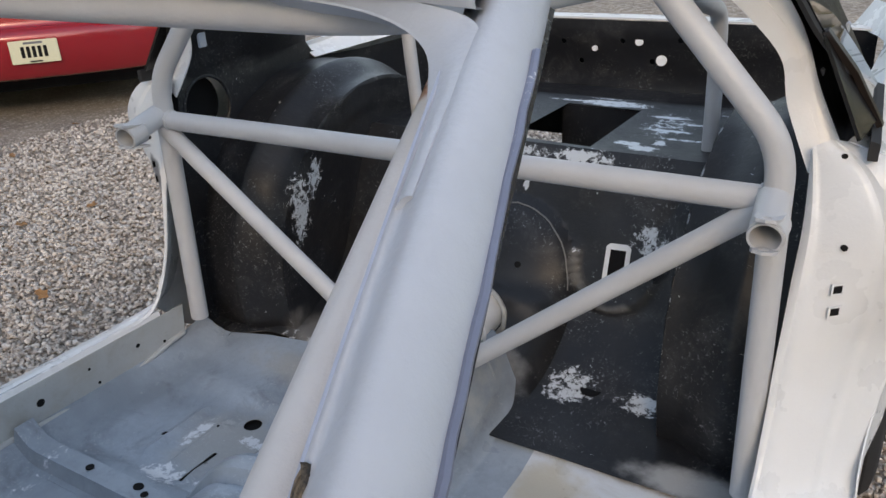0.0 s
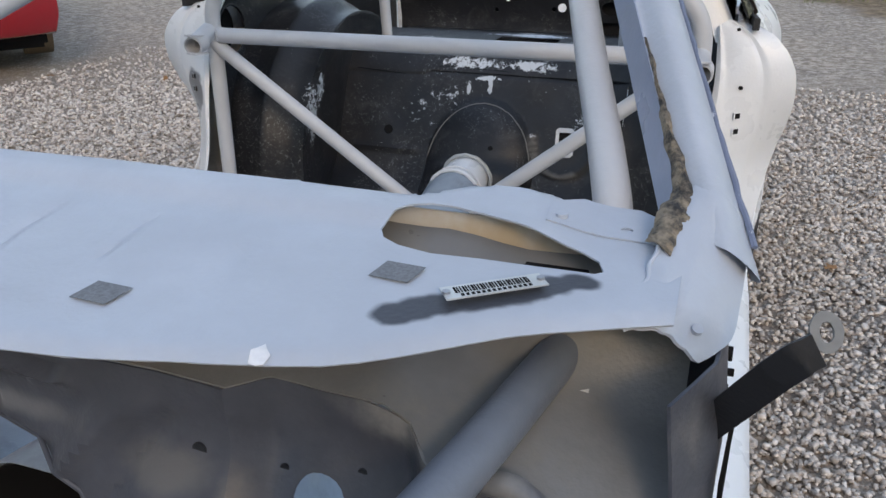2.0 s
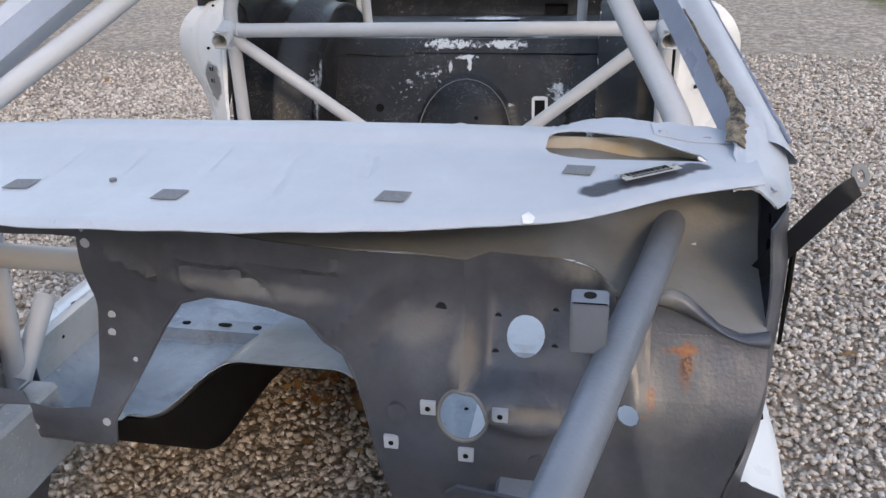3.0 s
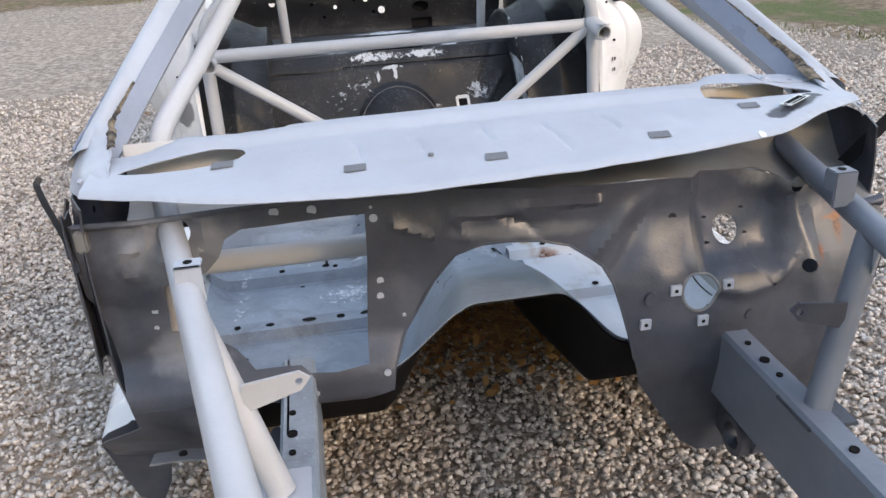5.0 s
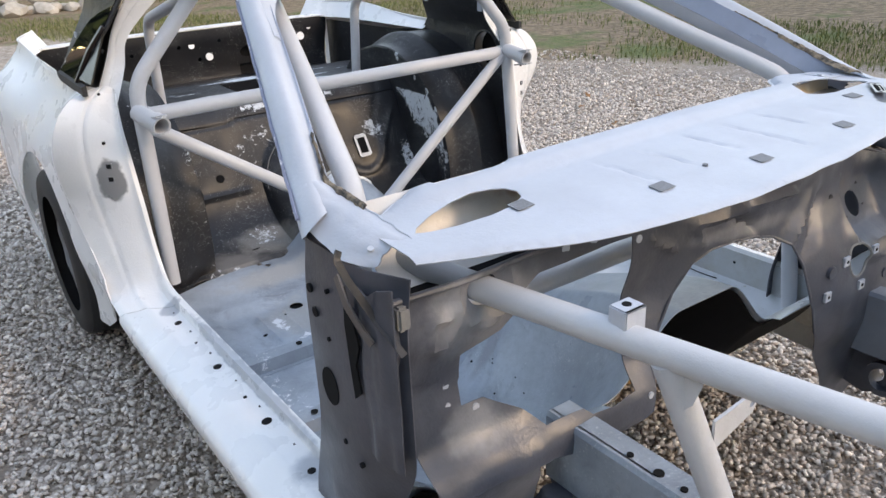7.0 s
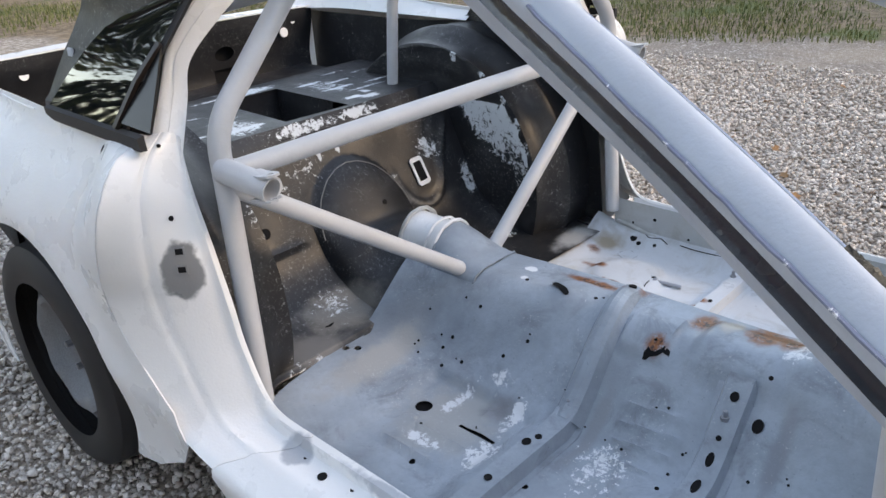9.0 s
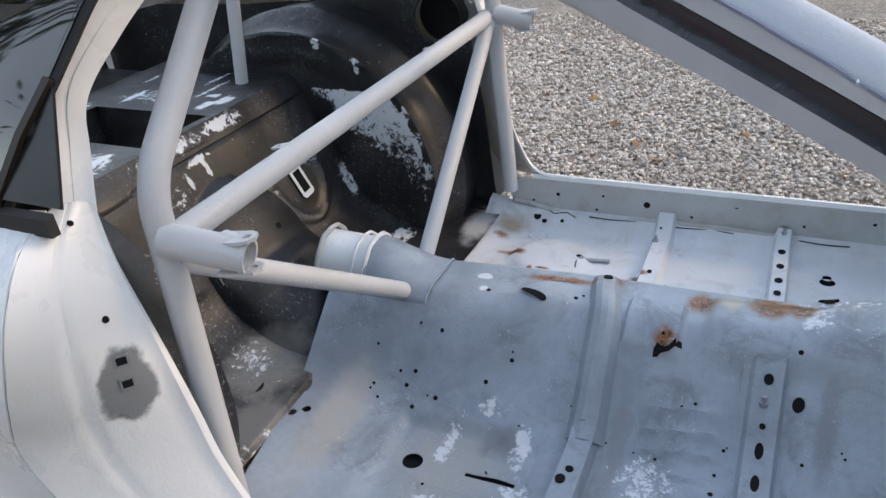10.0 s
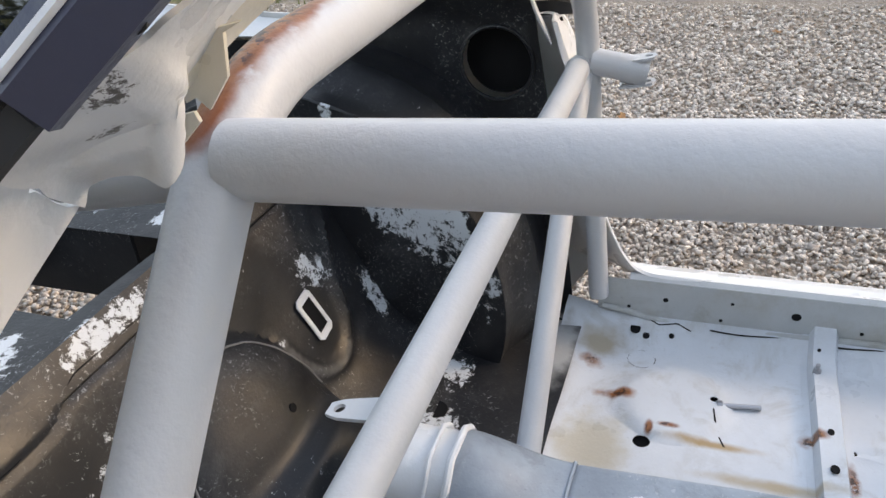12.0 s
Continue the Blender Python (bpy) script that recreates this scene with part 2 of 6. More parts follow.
M_BLACK = primer("interior_black", (0.013, 0.014, 0.017), 0.3, 0.42, chips=(0.62, 0.66, 0.69), dust=(0.024, 0.025, 0.027), chip_at=0.655, grime=0.42, grime_tint=(0.075, 0.075, 0.078), fine=0.40, gloss=0.42,
                 wear=[((-0.03, 2.07, 0.735), (0.20, 0.05, 0.03), 0.19), ((0.16, 2.065, 0.735), (0.10, 0.05, 0.03), 0.17), ((-0.12, 1.99, 0.66), (0.10, 0.05, 0.08), 0.12), ((-0.22, 1.97, 0.60), (0.12, 0.08, 0.12), 0.09), ((0.015, 2.035, 0.665), (0.012, 0.05, 0.03), 0.30), ((-0.06, 2.035, 0.66), (0.012, 0.05, 0.03), 0.28), ((0.0, 2.04, 0.692), (0.06, 0.05, 0.012), 0.22), ((0.270, 2.145, 0.75), (0.05, 0.032, 0.03), 0.30), ((0.225, 2.175, 0.75), (0.05, 0.022, 0.03), 0.26), ((0.30, 2.20, 0.75), (0.022, 0.03, 0.03), 0.26), *[((x, y, 0.75), (w, 0.012, 0.03), 0.19) for x, y, w in ((0.02, 2.60, 0.10), (-0.10, 2.55, 0.08), (0.10, 2.70, 0.10), (-0.25, 2.40, 0.08), (-0.32, 2.20, 0.12), (-0.22, 2.17, 0.12), (-0.36, 2.43, 0.10), (-0.18, 2.30, 0.09), (0.42, 2.52, 0.10), (0.38, 2.40, 0.09), (0.50, 2.46, 0.10), (0.30, 2.32, 0.08), (0.46, 2.30, 0.12), (0.24, 2.45, 0.07), (0.55, 2.36, 0.08), (0.36, 2.25, 0.10))],
                       ((0.05, 2.55, 0.75), (0.14, 0.05, 0.03), 0.28), ((0.27, 2.38, 0.75), (0.10, 0.16, 0.03), 0.16), ((-0.22, 2.20, 0.75), (0.10, 0.12, 0.03), 0.22),
                       ((0.37, 1.96, 0.60), (0.07, 0.06, 0.08), 0.20), ((-0.505, 1.73, 0.62), (0.03, 0.06, 0.12), 0.24),
                       ((-0.505, 1.80, 0.68), (0.03, 0.05, 0.08), 0.24), ((-0.25, 1.78, 0.31), (0.10, 0.10, 0.05), 0.16), ((0.27, 1.72, 0.31), (0.10, 0.08, 0.05), 0.20), ((0.43, 1.72, 0.31), (0.07, 0.05, 0.05), 0.20),
                       ((-0.45, 1.60, 0.30), (0.14, 0.05, 0.04), 0.20), ((0.62, 1.72, 1.05), (0.12, 0.12, 0.08), 0.08), ((-0.68, 1.80, 0.92), (0.12, 0.10, 0.10), 0.10), ((0.49, 1.93, 0.42), (0.04, 0.06, 0.12), 0.2)] + [((0.01 + 0.20 * math.cos(a), 1.90, 0.44 + 0.20 * math.sin(a)), (0.028, 0.09, 0.014), 0.22) for a in (0.5, 0.8, 1.1, 1.4, 1.7, 2.0, 2.3, 2.6)],
                 spots=[((0.40, 0.41, 0.41), (0.60, 1.535, 0.28), (0.14, 0.05, 0.06)), ((0.20, 0.205, 0.21), (0.08, 1.66, 0.33), (0.11, 0.07, 0.10)), ((0.19, 0.185, 0.175), (-0.24, 1.74, 0.31), (0.17, 0.11, 0.06)), ((0.17, 0.165, 0.16), (-0.42, 1.66, 0.30), (0.12, 0.09, 0.06))] + [((0.10, 0.098, 0.095), (0.285 + 0.105 * math.cos(3.2 + 0.15 * i), 1.93, 0.535 + 0.117 * math.sin(3.2 + 0.15 * i)), (0.019, 0.09, 0.011), 0.8) for i in range(14)],
                 rusty=[((-0.42, 1.58, 0.31), (0.12, 0.05, 0.04)), ((0.05, 2.03, 0.785), (0.02, 0.02, 0.02))])


def scraped_face(n):
    """Bare patch on the tub's face: straight along the top, round along the rim, fading towards the seat."""
    y, z = n.axis(1), n.axis(2)
    top = n.ramp(z, 0.724, 0.712)
    dy, dz = n.math("SUBTRACT", y, 2.09), n.math("SUBTRACT", z, 0.42)
    rim = n.ramp(n.math("ADD", n.math("MULTIPLY", dy, dy), n.math("MULTIPLY", dz, dz)), 0.205, 0.190)
    side = n.ramp(n.math("ADD", n.math("MULTIPLY", n.math("SUBTRACT", y, 2.02), -0.707), n.math("MULTIPLY", n.math("SUBTRACT", z, 0.70), 0.707)), -0.02, 0.06)
    low = n.ramp(z, 0.40, 0.66, 0.30, 1.0)
    return n.math("MULTIPLY", n.math("MULTIPLY", top, rim), n.math("MULTIPLY", n.math("MULTIPLY", side, low), 0.25))


M_TUB = primer("scraped_tub_black", (0.013, 0.014, 0.017), 0.3, 0.42, chips=(0.62, 0.66, 0.69), dust=(0.024, 0.025, 0.027), chip_at=0.655, grime=0.42, grime_tint=(0.075, 0.075, 0.078), fine=0.40, gloss=0.42, peel=scraped_face,
               wear=[((0.503, 2.09 - 0.452 * math.cos(a), 0.42 + 0.452 * math.sin(a)), (0.03, 0.020, 0.045), 0.20) for a in (0.15, 0.35, 0.55, 0.75, 1.0, 1.3)])
M_RUSTY = primer("rusty_strip", (0.10, 0.085, 0.08), 0.2, 0.45, rust=0.8)
M_STRIP = primer("bonding_strip_paint", (0.33, 0.385, 0.49), 0.10, 0.34)
M_CHANNEL = primer("channel_paint", (0.022, 0.026, 0.038), 0.2, 0.22)
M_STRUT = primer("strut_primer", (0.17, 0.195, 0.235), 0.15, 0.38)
M_RAIL = primer("rail_paint", (0.040, 0.046, 0.078), 0.15, 0.28)
M_CREAM = primer("cream_paint", (0.70, 0.64, 0.54), 0.06, 0.35)
M_STRAP = primer("strap_black", (0.015, 0.017, 0.022), 0.2, 0.45)


def plain(name, color, rough=0.5, metal=0.0, vary=0.12, scale=40):
    n = Nodes(name)
    col = n.mix(n.noise(scale, 4), tuple(c * (1 - vary) for c in color), tuple(min(1, c * (1 + vary)) for c in color))
    n.bump(n.noise(scale * 4, 3), 0.15, 0.001)
    return n.done(col, rough, metal)


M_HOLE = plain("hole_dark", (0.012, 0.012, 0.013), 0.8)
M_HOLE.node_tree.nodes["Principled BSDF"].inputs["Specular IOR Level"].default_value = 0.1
M_RUBBER = plain("black_rubber", (0.02, 0.02, 0.022), 0.7)
M_STEEL = plain("bare_steel", (0.42, 0.42, 0.44), 0.35, 0.9)
M_MAT_PAD = plain("deadener_pad", (0.17, 0.18, 0.195), 0.6, 0, 0.6, 320)
M_EDGE_WHITE = plain("cut_edge", (0.74, 0.75, 0.77), 0.4, 0, 0.25, 70)
M_PLATE = plain("plate_metal", (0.62, 0.62, 0.60), 0.3, 0.6)


M_CORNER = plain("corner_plastic", (0.012, 0.012, 0.013), 0.25)
M_TRIM = plain("brown_trim", (0.022, 0.015, 0.012), 0.35)


def glass_black():
    n = Nodes("black_glass")
    return n.done((0.003, 0.004, 0.007), 0.03, 0.0, IOR=1.5)


M_GLASS = glass_black()


def gravel_ground():
    n = Nodes("gravel_ground")
    cell = n.voronoi(72, "Color")
    d = n.voronoi(72, "Distance")
    stone = n.mix(n.ramp(cell, 0.2, 0.8), (0.32, 0.277, 0.245), (0.80, 0.715, 0.645))
    stone = n.mix(n.ramp(n.noise(160, 3), 0.3, 0.7), stone, n.mix(0.35, stone, (0.12, 0.11, 0.10)))
    gap = n.ramp(d, 0.34, 0.62)
    col = n.mix(n.math("MULTIPLY", gap, 0.85), stone, (0.17, 0.14, 0.118))
    speck = n.ramp(n.noise(17, 7, 0.8), 0.42, 0.62)
    col = n.mix(n.math("MULTIPLY", speck, 0.55), col, (0.24, 0.195, 0.165))
    glint = n.ramp(n.noise(31, 5, 0.8), 0.58, 0.68)
    col = n.mix(n.math("MULTIPLY", glint, 0.5), col, (0.86, 0.80, 0.74))
    lump = n.ramp(n.voronoi(27, "Color"), 0.30, 0.62)
    col = n.mix(n.math("MULTIPLY", lump, 0.62), col, (0.20, 0.155, 0.125))
    pebble = n.ramp(n.voronoi(21, "Distance"), 0.26, 0.16)
    col = n.mix(n.math("MULTIPLY", pebble, 0.45), col, (0.80, 0.72, 0.65))
    patch = n.ramp(n.noise(0.8, 5, 0.65), 0.38, 0.62)
    col = n.mix(n.math("MULTIPLY", patch, 0.5), col, (0.44, 0.35, 0.27))
    track = n.math("MULTIPLY", n.ramp(n.axis(1), 4.4, 6.2), n.ramp(n.noise(5, 8, 0.75), 0.30, 0.62, 0.15, 0.70))
    col = n.mix(track, col, n.mix(n.ramp(n.noise(15, 7, 0.8), 0.42, 0.58), (0.20, 0.155, 0.118), (0.72, 0.615, 0.52)))
    # verge of grass and bare earth past the gravel
    x, y = n.axis(0), n.axis(1)
    side = n.math("SUBTRACT", n.math("ADD", n.math("MULTIPLY", x, 0.75), n.math("MULTIPLY", y, 0.40)), 5.2)
    back = n.math("SUBTRACT", y, 11.5)
    edge = n.math("ADD", n.math("MAXIMUM", side, back), n.math("MULTIPLY", n.math("SUBTRACT", n.noise(1.1, 5), 0.5), 1.6))
    earth = n.mix(n.ramp(n.noise(9, 8, 0.7), 0.3, 0.7), (0.10, 0.068, 0.042), (0.34, 0.245, 0.155))
    grass = n.mix(n.ramp(n.noise(40, 6, 0.7), 0.3, 0.7), (0.045, 0.06, 0.018), (0.17, 0.20, 0.06))
    verge = n.mix(n.ramp(n.noise(0.7, 6, 0.65), 0.50, 0.62), earth, grass)
    col = n.mix(n.ramp(edge, -0.15, 0.35), col, verge)
    n.bump(n.math("ADD", n.math("MULTIPLY", d, -1.0), n.math("MULTIPLY", n.noise(90, 3), 0.4)), 0.7, 0.012)
    return n.done(col, 0.85)


def stone_mat():
    n = Nodes("gravel_stone")
    isl = n.tree.nodes.new("ShaderNodeNewGeometry").outputs["Random Per Island"]
    col = n.mix(n.ramp(isl, 0.0, 1.0), (0.385, 0.334, 0.297), (0.83, 0.745, 0.68))
    warm = n.ramp(n.math("FRACT", n.math("MULTIPLY", isl, 17.3)), 0.75, 1.0)
    col = n.mix(n.math("MULTIPLY", warm, 0.5), col, (0.50, 0.38, 0.29))
    col = n.mix(n.ramp(n.noise(130, 4), 0.35, 0.75), col, n.mix(0.3, col, (0.70, 0.645, 0.60)))
    n.bump(n.noise(220, 4), 0.3, 0.002)
    return n.done(col, 0.8)


M_GRAVEL = gravel_ground()
M_STONE = stone_mat()


def car_paint(name, color):
    n = Nodes(name)
    col = n.mix(n.noise(30, 3), tuple(c * 0.9 for c in color), color)
    return n.done(col, 0.25, 0.1, Coat_Weight=0.8, Coat_Roughness=0.08)


M_RED = car_paint("red_paint", (0.36, 0.012, 0.022))
M_LEAF = plain("dry_leaf", (0.30, 0.15, 0.06), 0.7, 0, 0.4, 60)


# ---------------------------------------------------------------- mesh helpers
def finish(bm, angle=35):
    bmesh.ops.recalc_face_normals(bm, faces=bm.faces)
    for f in bm.faces:
        f.smooth = True
    for e in bm.edges:
        if len(e.link_faces) == 2 and e.calc_face_angle(0) > radians(angle):
            e.smooth = False
    return bm


def part(name, bm, material, parent=None, label="", sharp=35):
    finish(bm, sharp)
    me = bpy.data.meshes.new(name)
    bm.to_mesh(me)
    bm.free()
    me.materials.append(material)
    ob = new(name, me)
    if parent:
        ob.parent = parent
    return tagged(ob, label)


def empty(name, place=(0, 0, 0), **tags):
    ob = new(name)
    ob.location = place
    ob.empty_display_size = 0.1
    return tagged(ob, **tags)


def thicken(bm, t):
    """A second skin t behind the first, joined along the open edges."""
    bm.normal_update()
    faces, border = bm.faces[:], [e for e in bm.edges if len(e.link_faces) == 1]
    twin = {v: bm.verts.new(v.co - v.normal * t) for v in bm.verts[:]}
    for f in faces:
        bm.faces.new([twin[v] for v in reversed(f.verts)])
    for e in border:
        a, b = e.verts
        if e.link_loops[0].vert is b:
            a, b = b, a
        bm.faces.new((b, a, twin[a], twin[b]))


def grid(f, us, vs, thick=0.002):
    """A sheet f(u, v) over two lists of values, with thickness."""
    bm = bmesh.new()
    rows = [[bm.verts.new(f(u, v)) for v in vs] for u in us]
    for a, b in zip(rows, rows[1:]):
        for i in range(len(vs) - 1):
            bm.faces.new((a[i], a[i + 1], b[i + 1], b[i]))
    if thick:
        bmesh.ops.recalc_face_normals(bm, faces=bm.faces)
        thicken(bm, thick)
    return bm


def span(a, b, n):
    return [a + (b - a) * i / n for i in range(n + 1)]


def ring(cx, cy, rx, ry=None, n=20, turn=0.0):
    ry = ry or rx
    c, s = math.cos(radians(turn)), math.sin(radians(turn))
    out = []
    for i in range(n):
        a = math.tau * i / n
        x, y = rx * math.cos(a), ry * math.sin(a)
        out.append((cx + c * x - s * y, cy + s * x + c * y))
    return out


def box2(x0, y0, x1, y1):
    return [(x0, y0), (x1, y0), (x1, y1), (x0, y1)]


def plate(outline, holes, f, thick=0.002, step=0.03):
    """A pressed sheet: a flat outline with true holes, cut into a fine mesh and shaped by f(u, v)."""
    bm = bmesh.new()
    edges = []
    for loop in (outline, *holes):
        vs = [bm.verts.new((x, y, 0)) for x, y in loop]
        edges += [bm.edges.new((a, b)) for a, b in zip(vs, vs[1:] + vs[:1])]
    bmesh.ops.triangle_fill(bm, use_beauty=True, use_dissolve=False, edges=edges)
    if step:
        for axis in (0, 1):
            lo = min(p[axis] for p in outline)
            hi = max(p[axis] for p in outline)
            for i in range(1, int((hi - lo) / step) + 1):
                co, no = [0, 0, 0], [0, 0, 0]
                co[axis], no[axis] = lo + i * step, 1
                bmesh.ops.bisect_plane(bm, geom=bm.verts[:] + bm.edges[:] + bm.faces[:], plane_co=co, plane_no=no, dist=1e-5)
    for v in bm.verts:
        v.co = f(v.co.x, v.co.y)
    bmesh.ops.recalc_face_normals(bm, faces=bm.faces)
    if thick:
        thicken(bm, thick)
    return bm


def fillet(pts, r, n=8):
    pts = [Vector(p) for p in pts]
    if len(pts) < 3 or not r:
        return pts
    out = [pts[0]]
    for a, b, c in zip(pts, pts[1:], pts[2:]):
        u, w = (a - b).normalized(), (c - b).normalized()
        half = u.angle(w) / 2
        d = min(r / math.tan(half), (a - b).length * 0.49, (c - b).length * 0.49)
        p, q = b + u * d, b + w * d
        for i in range(n + 1):
            t = i / n
            out.append(p.lerp(b, t).lerp(b.lerp(q, t), t))
    return out + [pts[-1]]


def sweep(path, section, closed=True, cap=True, up=None):
    """A section of 2-D points carried along a path."""
    bm = bmesh.new()
    path = [Vector(p) for p in path]
    rows = []
    side = None
    for i, p in enumerate(path):
        d = (path[min(i + 1, len(path) - 1)] - path[max(i - 1, 0)]).normalized()
        if up is not None:
            s = d.cross(Vector(up)).normalized()
        elif side is None:
            s = d.orthogonal().normalized()
        else:
            s = (side - d * side.dot(d)).normalized()
        side = s
        t = s.cross(d).normalized()
        rows.append([bm.verts.new(p + s * x + t * y) for x, y in section])
    m = len(section)
    for a, b in zip(rows, rows[1:]):
        for j in range(m if closed else m - 1):
            bm.faces.new((a[j], a[(j + 1) % m], b[(j + 1) % m], b[j]))
    if cap and closed:
        bm.faces.new(rows[0][::-1])
        bm.faces.new(rows[-1])
    return bm


TUBE = 0.0222


def tube(pts, r=TUBE, bend=0.10, n=20, cap=True):
    return sweep(fillet(pts, bend), ring(0, 0, r, n=n), cap=cap)


def pipe(pts, r, wall=0.0035, n=24):
    """An open-ended tube with a visible wall."""
    bm = sweep(pts, ring(0, 0, r, n=n), cap=False)
    bmesh.ops.recalc_face_normals(bm, faces=bm.faces)
    thicken(bm, wall)
    return bm


def block(x0, y0, z0, x1, y1, z1, bevel=0.004):
    bm = bmesh.new()
    bmesh.ops.create_cube(bm, size=1, matrix=Matrix.Translation(((x0 + x1) / 2, (y0 + y1) / 2, (z0 + z1) / 2)) @ Matrix.Diagonal((abs(x1 - x0), abs(y1 - y0), abs(z1 - z0), 1)))
    if bevel:
        bmesh.ops.bevel(bm, geom=bm.edges[:], offset=bevel, segments=2, affect="EDGES")
    return bm


def merge(*bms):
    out = bms[0]
    for b in bms[1:]:
        me = bpy.data.meshes.new("tmp")
        b.to_mesh(me)
        b.free()
        out.from_mesh(me)
        bpy.data.meshes.remove(me)
    return out


def disc(centre, normal, r, depth=0.003, n=20):
    """A short round plug at centre, facing along normal."""
    c, d = Vector(centre), Vector(normal).normalized()
    return sweep([c - d * depth, c + d * depth], ring(0, 0, r, n=n))


def curve(pts, t):
    """A smooth (Catmull-Rom) place along points, t from 0 to 1."""
    pts = [Vector(p) for p in pts]
    k = min(max(t, 0), 0.99999) * (len(pts) - 1)
    i = int(k)
    k -= i
    p0, p1, p2, p3 = pts[max(i - 1, 0)], pts[i], pts[i + 1], pts[min(i + 2, len(pts) - 1)]
    return 0.5 * (2 * p1 + (p2 - p0) * k + (2 * p0 - 5 * p1 + 4 * p2 - p3) * k * k + (3 * p1 - p0 - 3 * p2 + p3) * k ** 3)


def smooth(a, b, x):
    t = min(max((x - a) / (b - a), 0), 1)
    return t * t * (3 - 2 * t)


def ridge(x, centre, width):
    return math.exp(-((x - centre) / width) ** 2)


# ---------------------------------------------------------------- ground
def build_ground():
    def height(x, y):
        d = math.hypot(x, y - 1)
        return -0.012 + 0.02 * noise.noise((x * 0.35, y * 0.35, 0)) * smooth(3, 8, d)

    near = [-300, -120, -60, -30, -20] + span(-14, 14, 70) + [20, 30, 60, 120, 300]
    ob = part("ground", grid(lambda x, y: (x, y + 2, height(x, y + 2)), near, near, 0), M_GRAVEL)
    tagged(ob, "pale grey crushed gravel yard with a grassy verge", "ground", kind="structure")


build_ground()


def build_stones(count=172000):
    """Loose crushed stones on the yard round the car, each a small angular lump."""
    rng = np.random.default_rng(4)
    base = np.array([(x, y, z) for z in (-1, 1) for y in (-1, 1) for x in (-1, 1)]) * 0.62
    tri = np.array([0, 2, 3, 0, 3, 1, 4, 5, 7, 4, 7, 6, 0, 1, 5, 0, 5, 4, 2, 6, 7, 2, 7, 3, 0, 4, 6, 0, 6, 2, 1, 3, 7, 1, 7, 5]).reshape(-1, 3)
    m = count * 3
    x = rng.uniform(-4.2, 4.6, m)
    y = rng.uniform(-2.0, 5.4, m)
    far = np.hypot(np.maximum(np.abs(x) - 1.5, 0), np.maximum(np.abs(y - 0.6) - 1.5, 0))
    keep = rng.uniform(0, 1, m) < np.clip(1.1 - far / 3.4, 0.10, 1)
    keep &= ~((np.abs(x) < 0.60) & (y > 1.5) & (y < 2.0))
    x, y, far = x[keep][:count], y[keep][:count], far[keep][:count]
    n = len(x)
    size = (rng.uniform(0.0052, 0.0102, n) + 0.0022 * np.clip(far / 2, 0, 1)) * np.where(rng.uniform(0, 1, n) < 0.06, 1.35, 1)
    v = base[None] * (1 + rng.uniform(-0.5, 0.38, (n, 8, 3)))
    v = v * rng.uniform(0.7, 1.4, (n, 1, 3)) * np.array([1.15, 1.05, 0.78])
    a = rng.uniform(0, math.tau, n)
    b = rng.uniform(-0.7, 0.7, n)
    c, s = np.cos(b)[:, None], np.sin(b)[:, None]
    v = np.stack([v[..., 0] * c - v[..., 2] * s, v[..., 1], v[..., 0] * s + v[..., 2] * c], -1)
    c, s = np.cos(a)[:, None], np.sin(a)[:, None]
    v = np.stack([v[..., 0] * c - v[..., 1] * s, v[..., 0] * s + v[..., 1] * c, v[..., 2]], -1)
    v = v * size[:, None, None] + np.stack([x, y, rng.uniform(-0.010, 0.006, n)], -1)[:, None]
    f = tri[None] + 8 * np.arange(n)[:, None, None]
    me = bpy.data.meshes.new("gravel")
    me.vertices.add(n * 8)
    me.vertices.foreach_set("co", v.ravel())
    me.loops.add(n * 36)
    me.loops.foreach_set("vertex_index", f.ravel().astype(np.int32))
    me.polygons.add(n * 12)
    me.polygons.foreach_set("loop_start", np.arange(0, n * 36, 3, dtype=np.int32))
    me.update(calc_edges=True)
    me.materials.append(M_STONE)
    tagged(new("gravel", me), "loose grey crushed stones on the yard", "gravel", kind="stuff")


build_stones()

# ---------------------------------------------------------------- the stripped car shell
CAR = empty("car_shell", (0, 0, 0), label="stripped white car shell in primer with welded roll cage", category="car shell")


def mirror(bm, s):
    if s < 0:
        for v in bm.verts:
            v.co.x = -v.co.x
        bmesh.ops.reverse_faces(bm, faces=bm.faces[:])
    return bm


def holes_on(parent, spots, normal=(0, 0, 1), depth=0.0025, mat=M_HOLE, name="hole"):
    """Punched holes: (x, y, z, radius) plugs of darkness set in a sheet."""
    for x, y, z, r in spots:
        part(name, disc((x, y, z), normal, r, depth, 14), mat, parent)


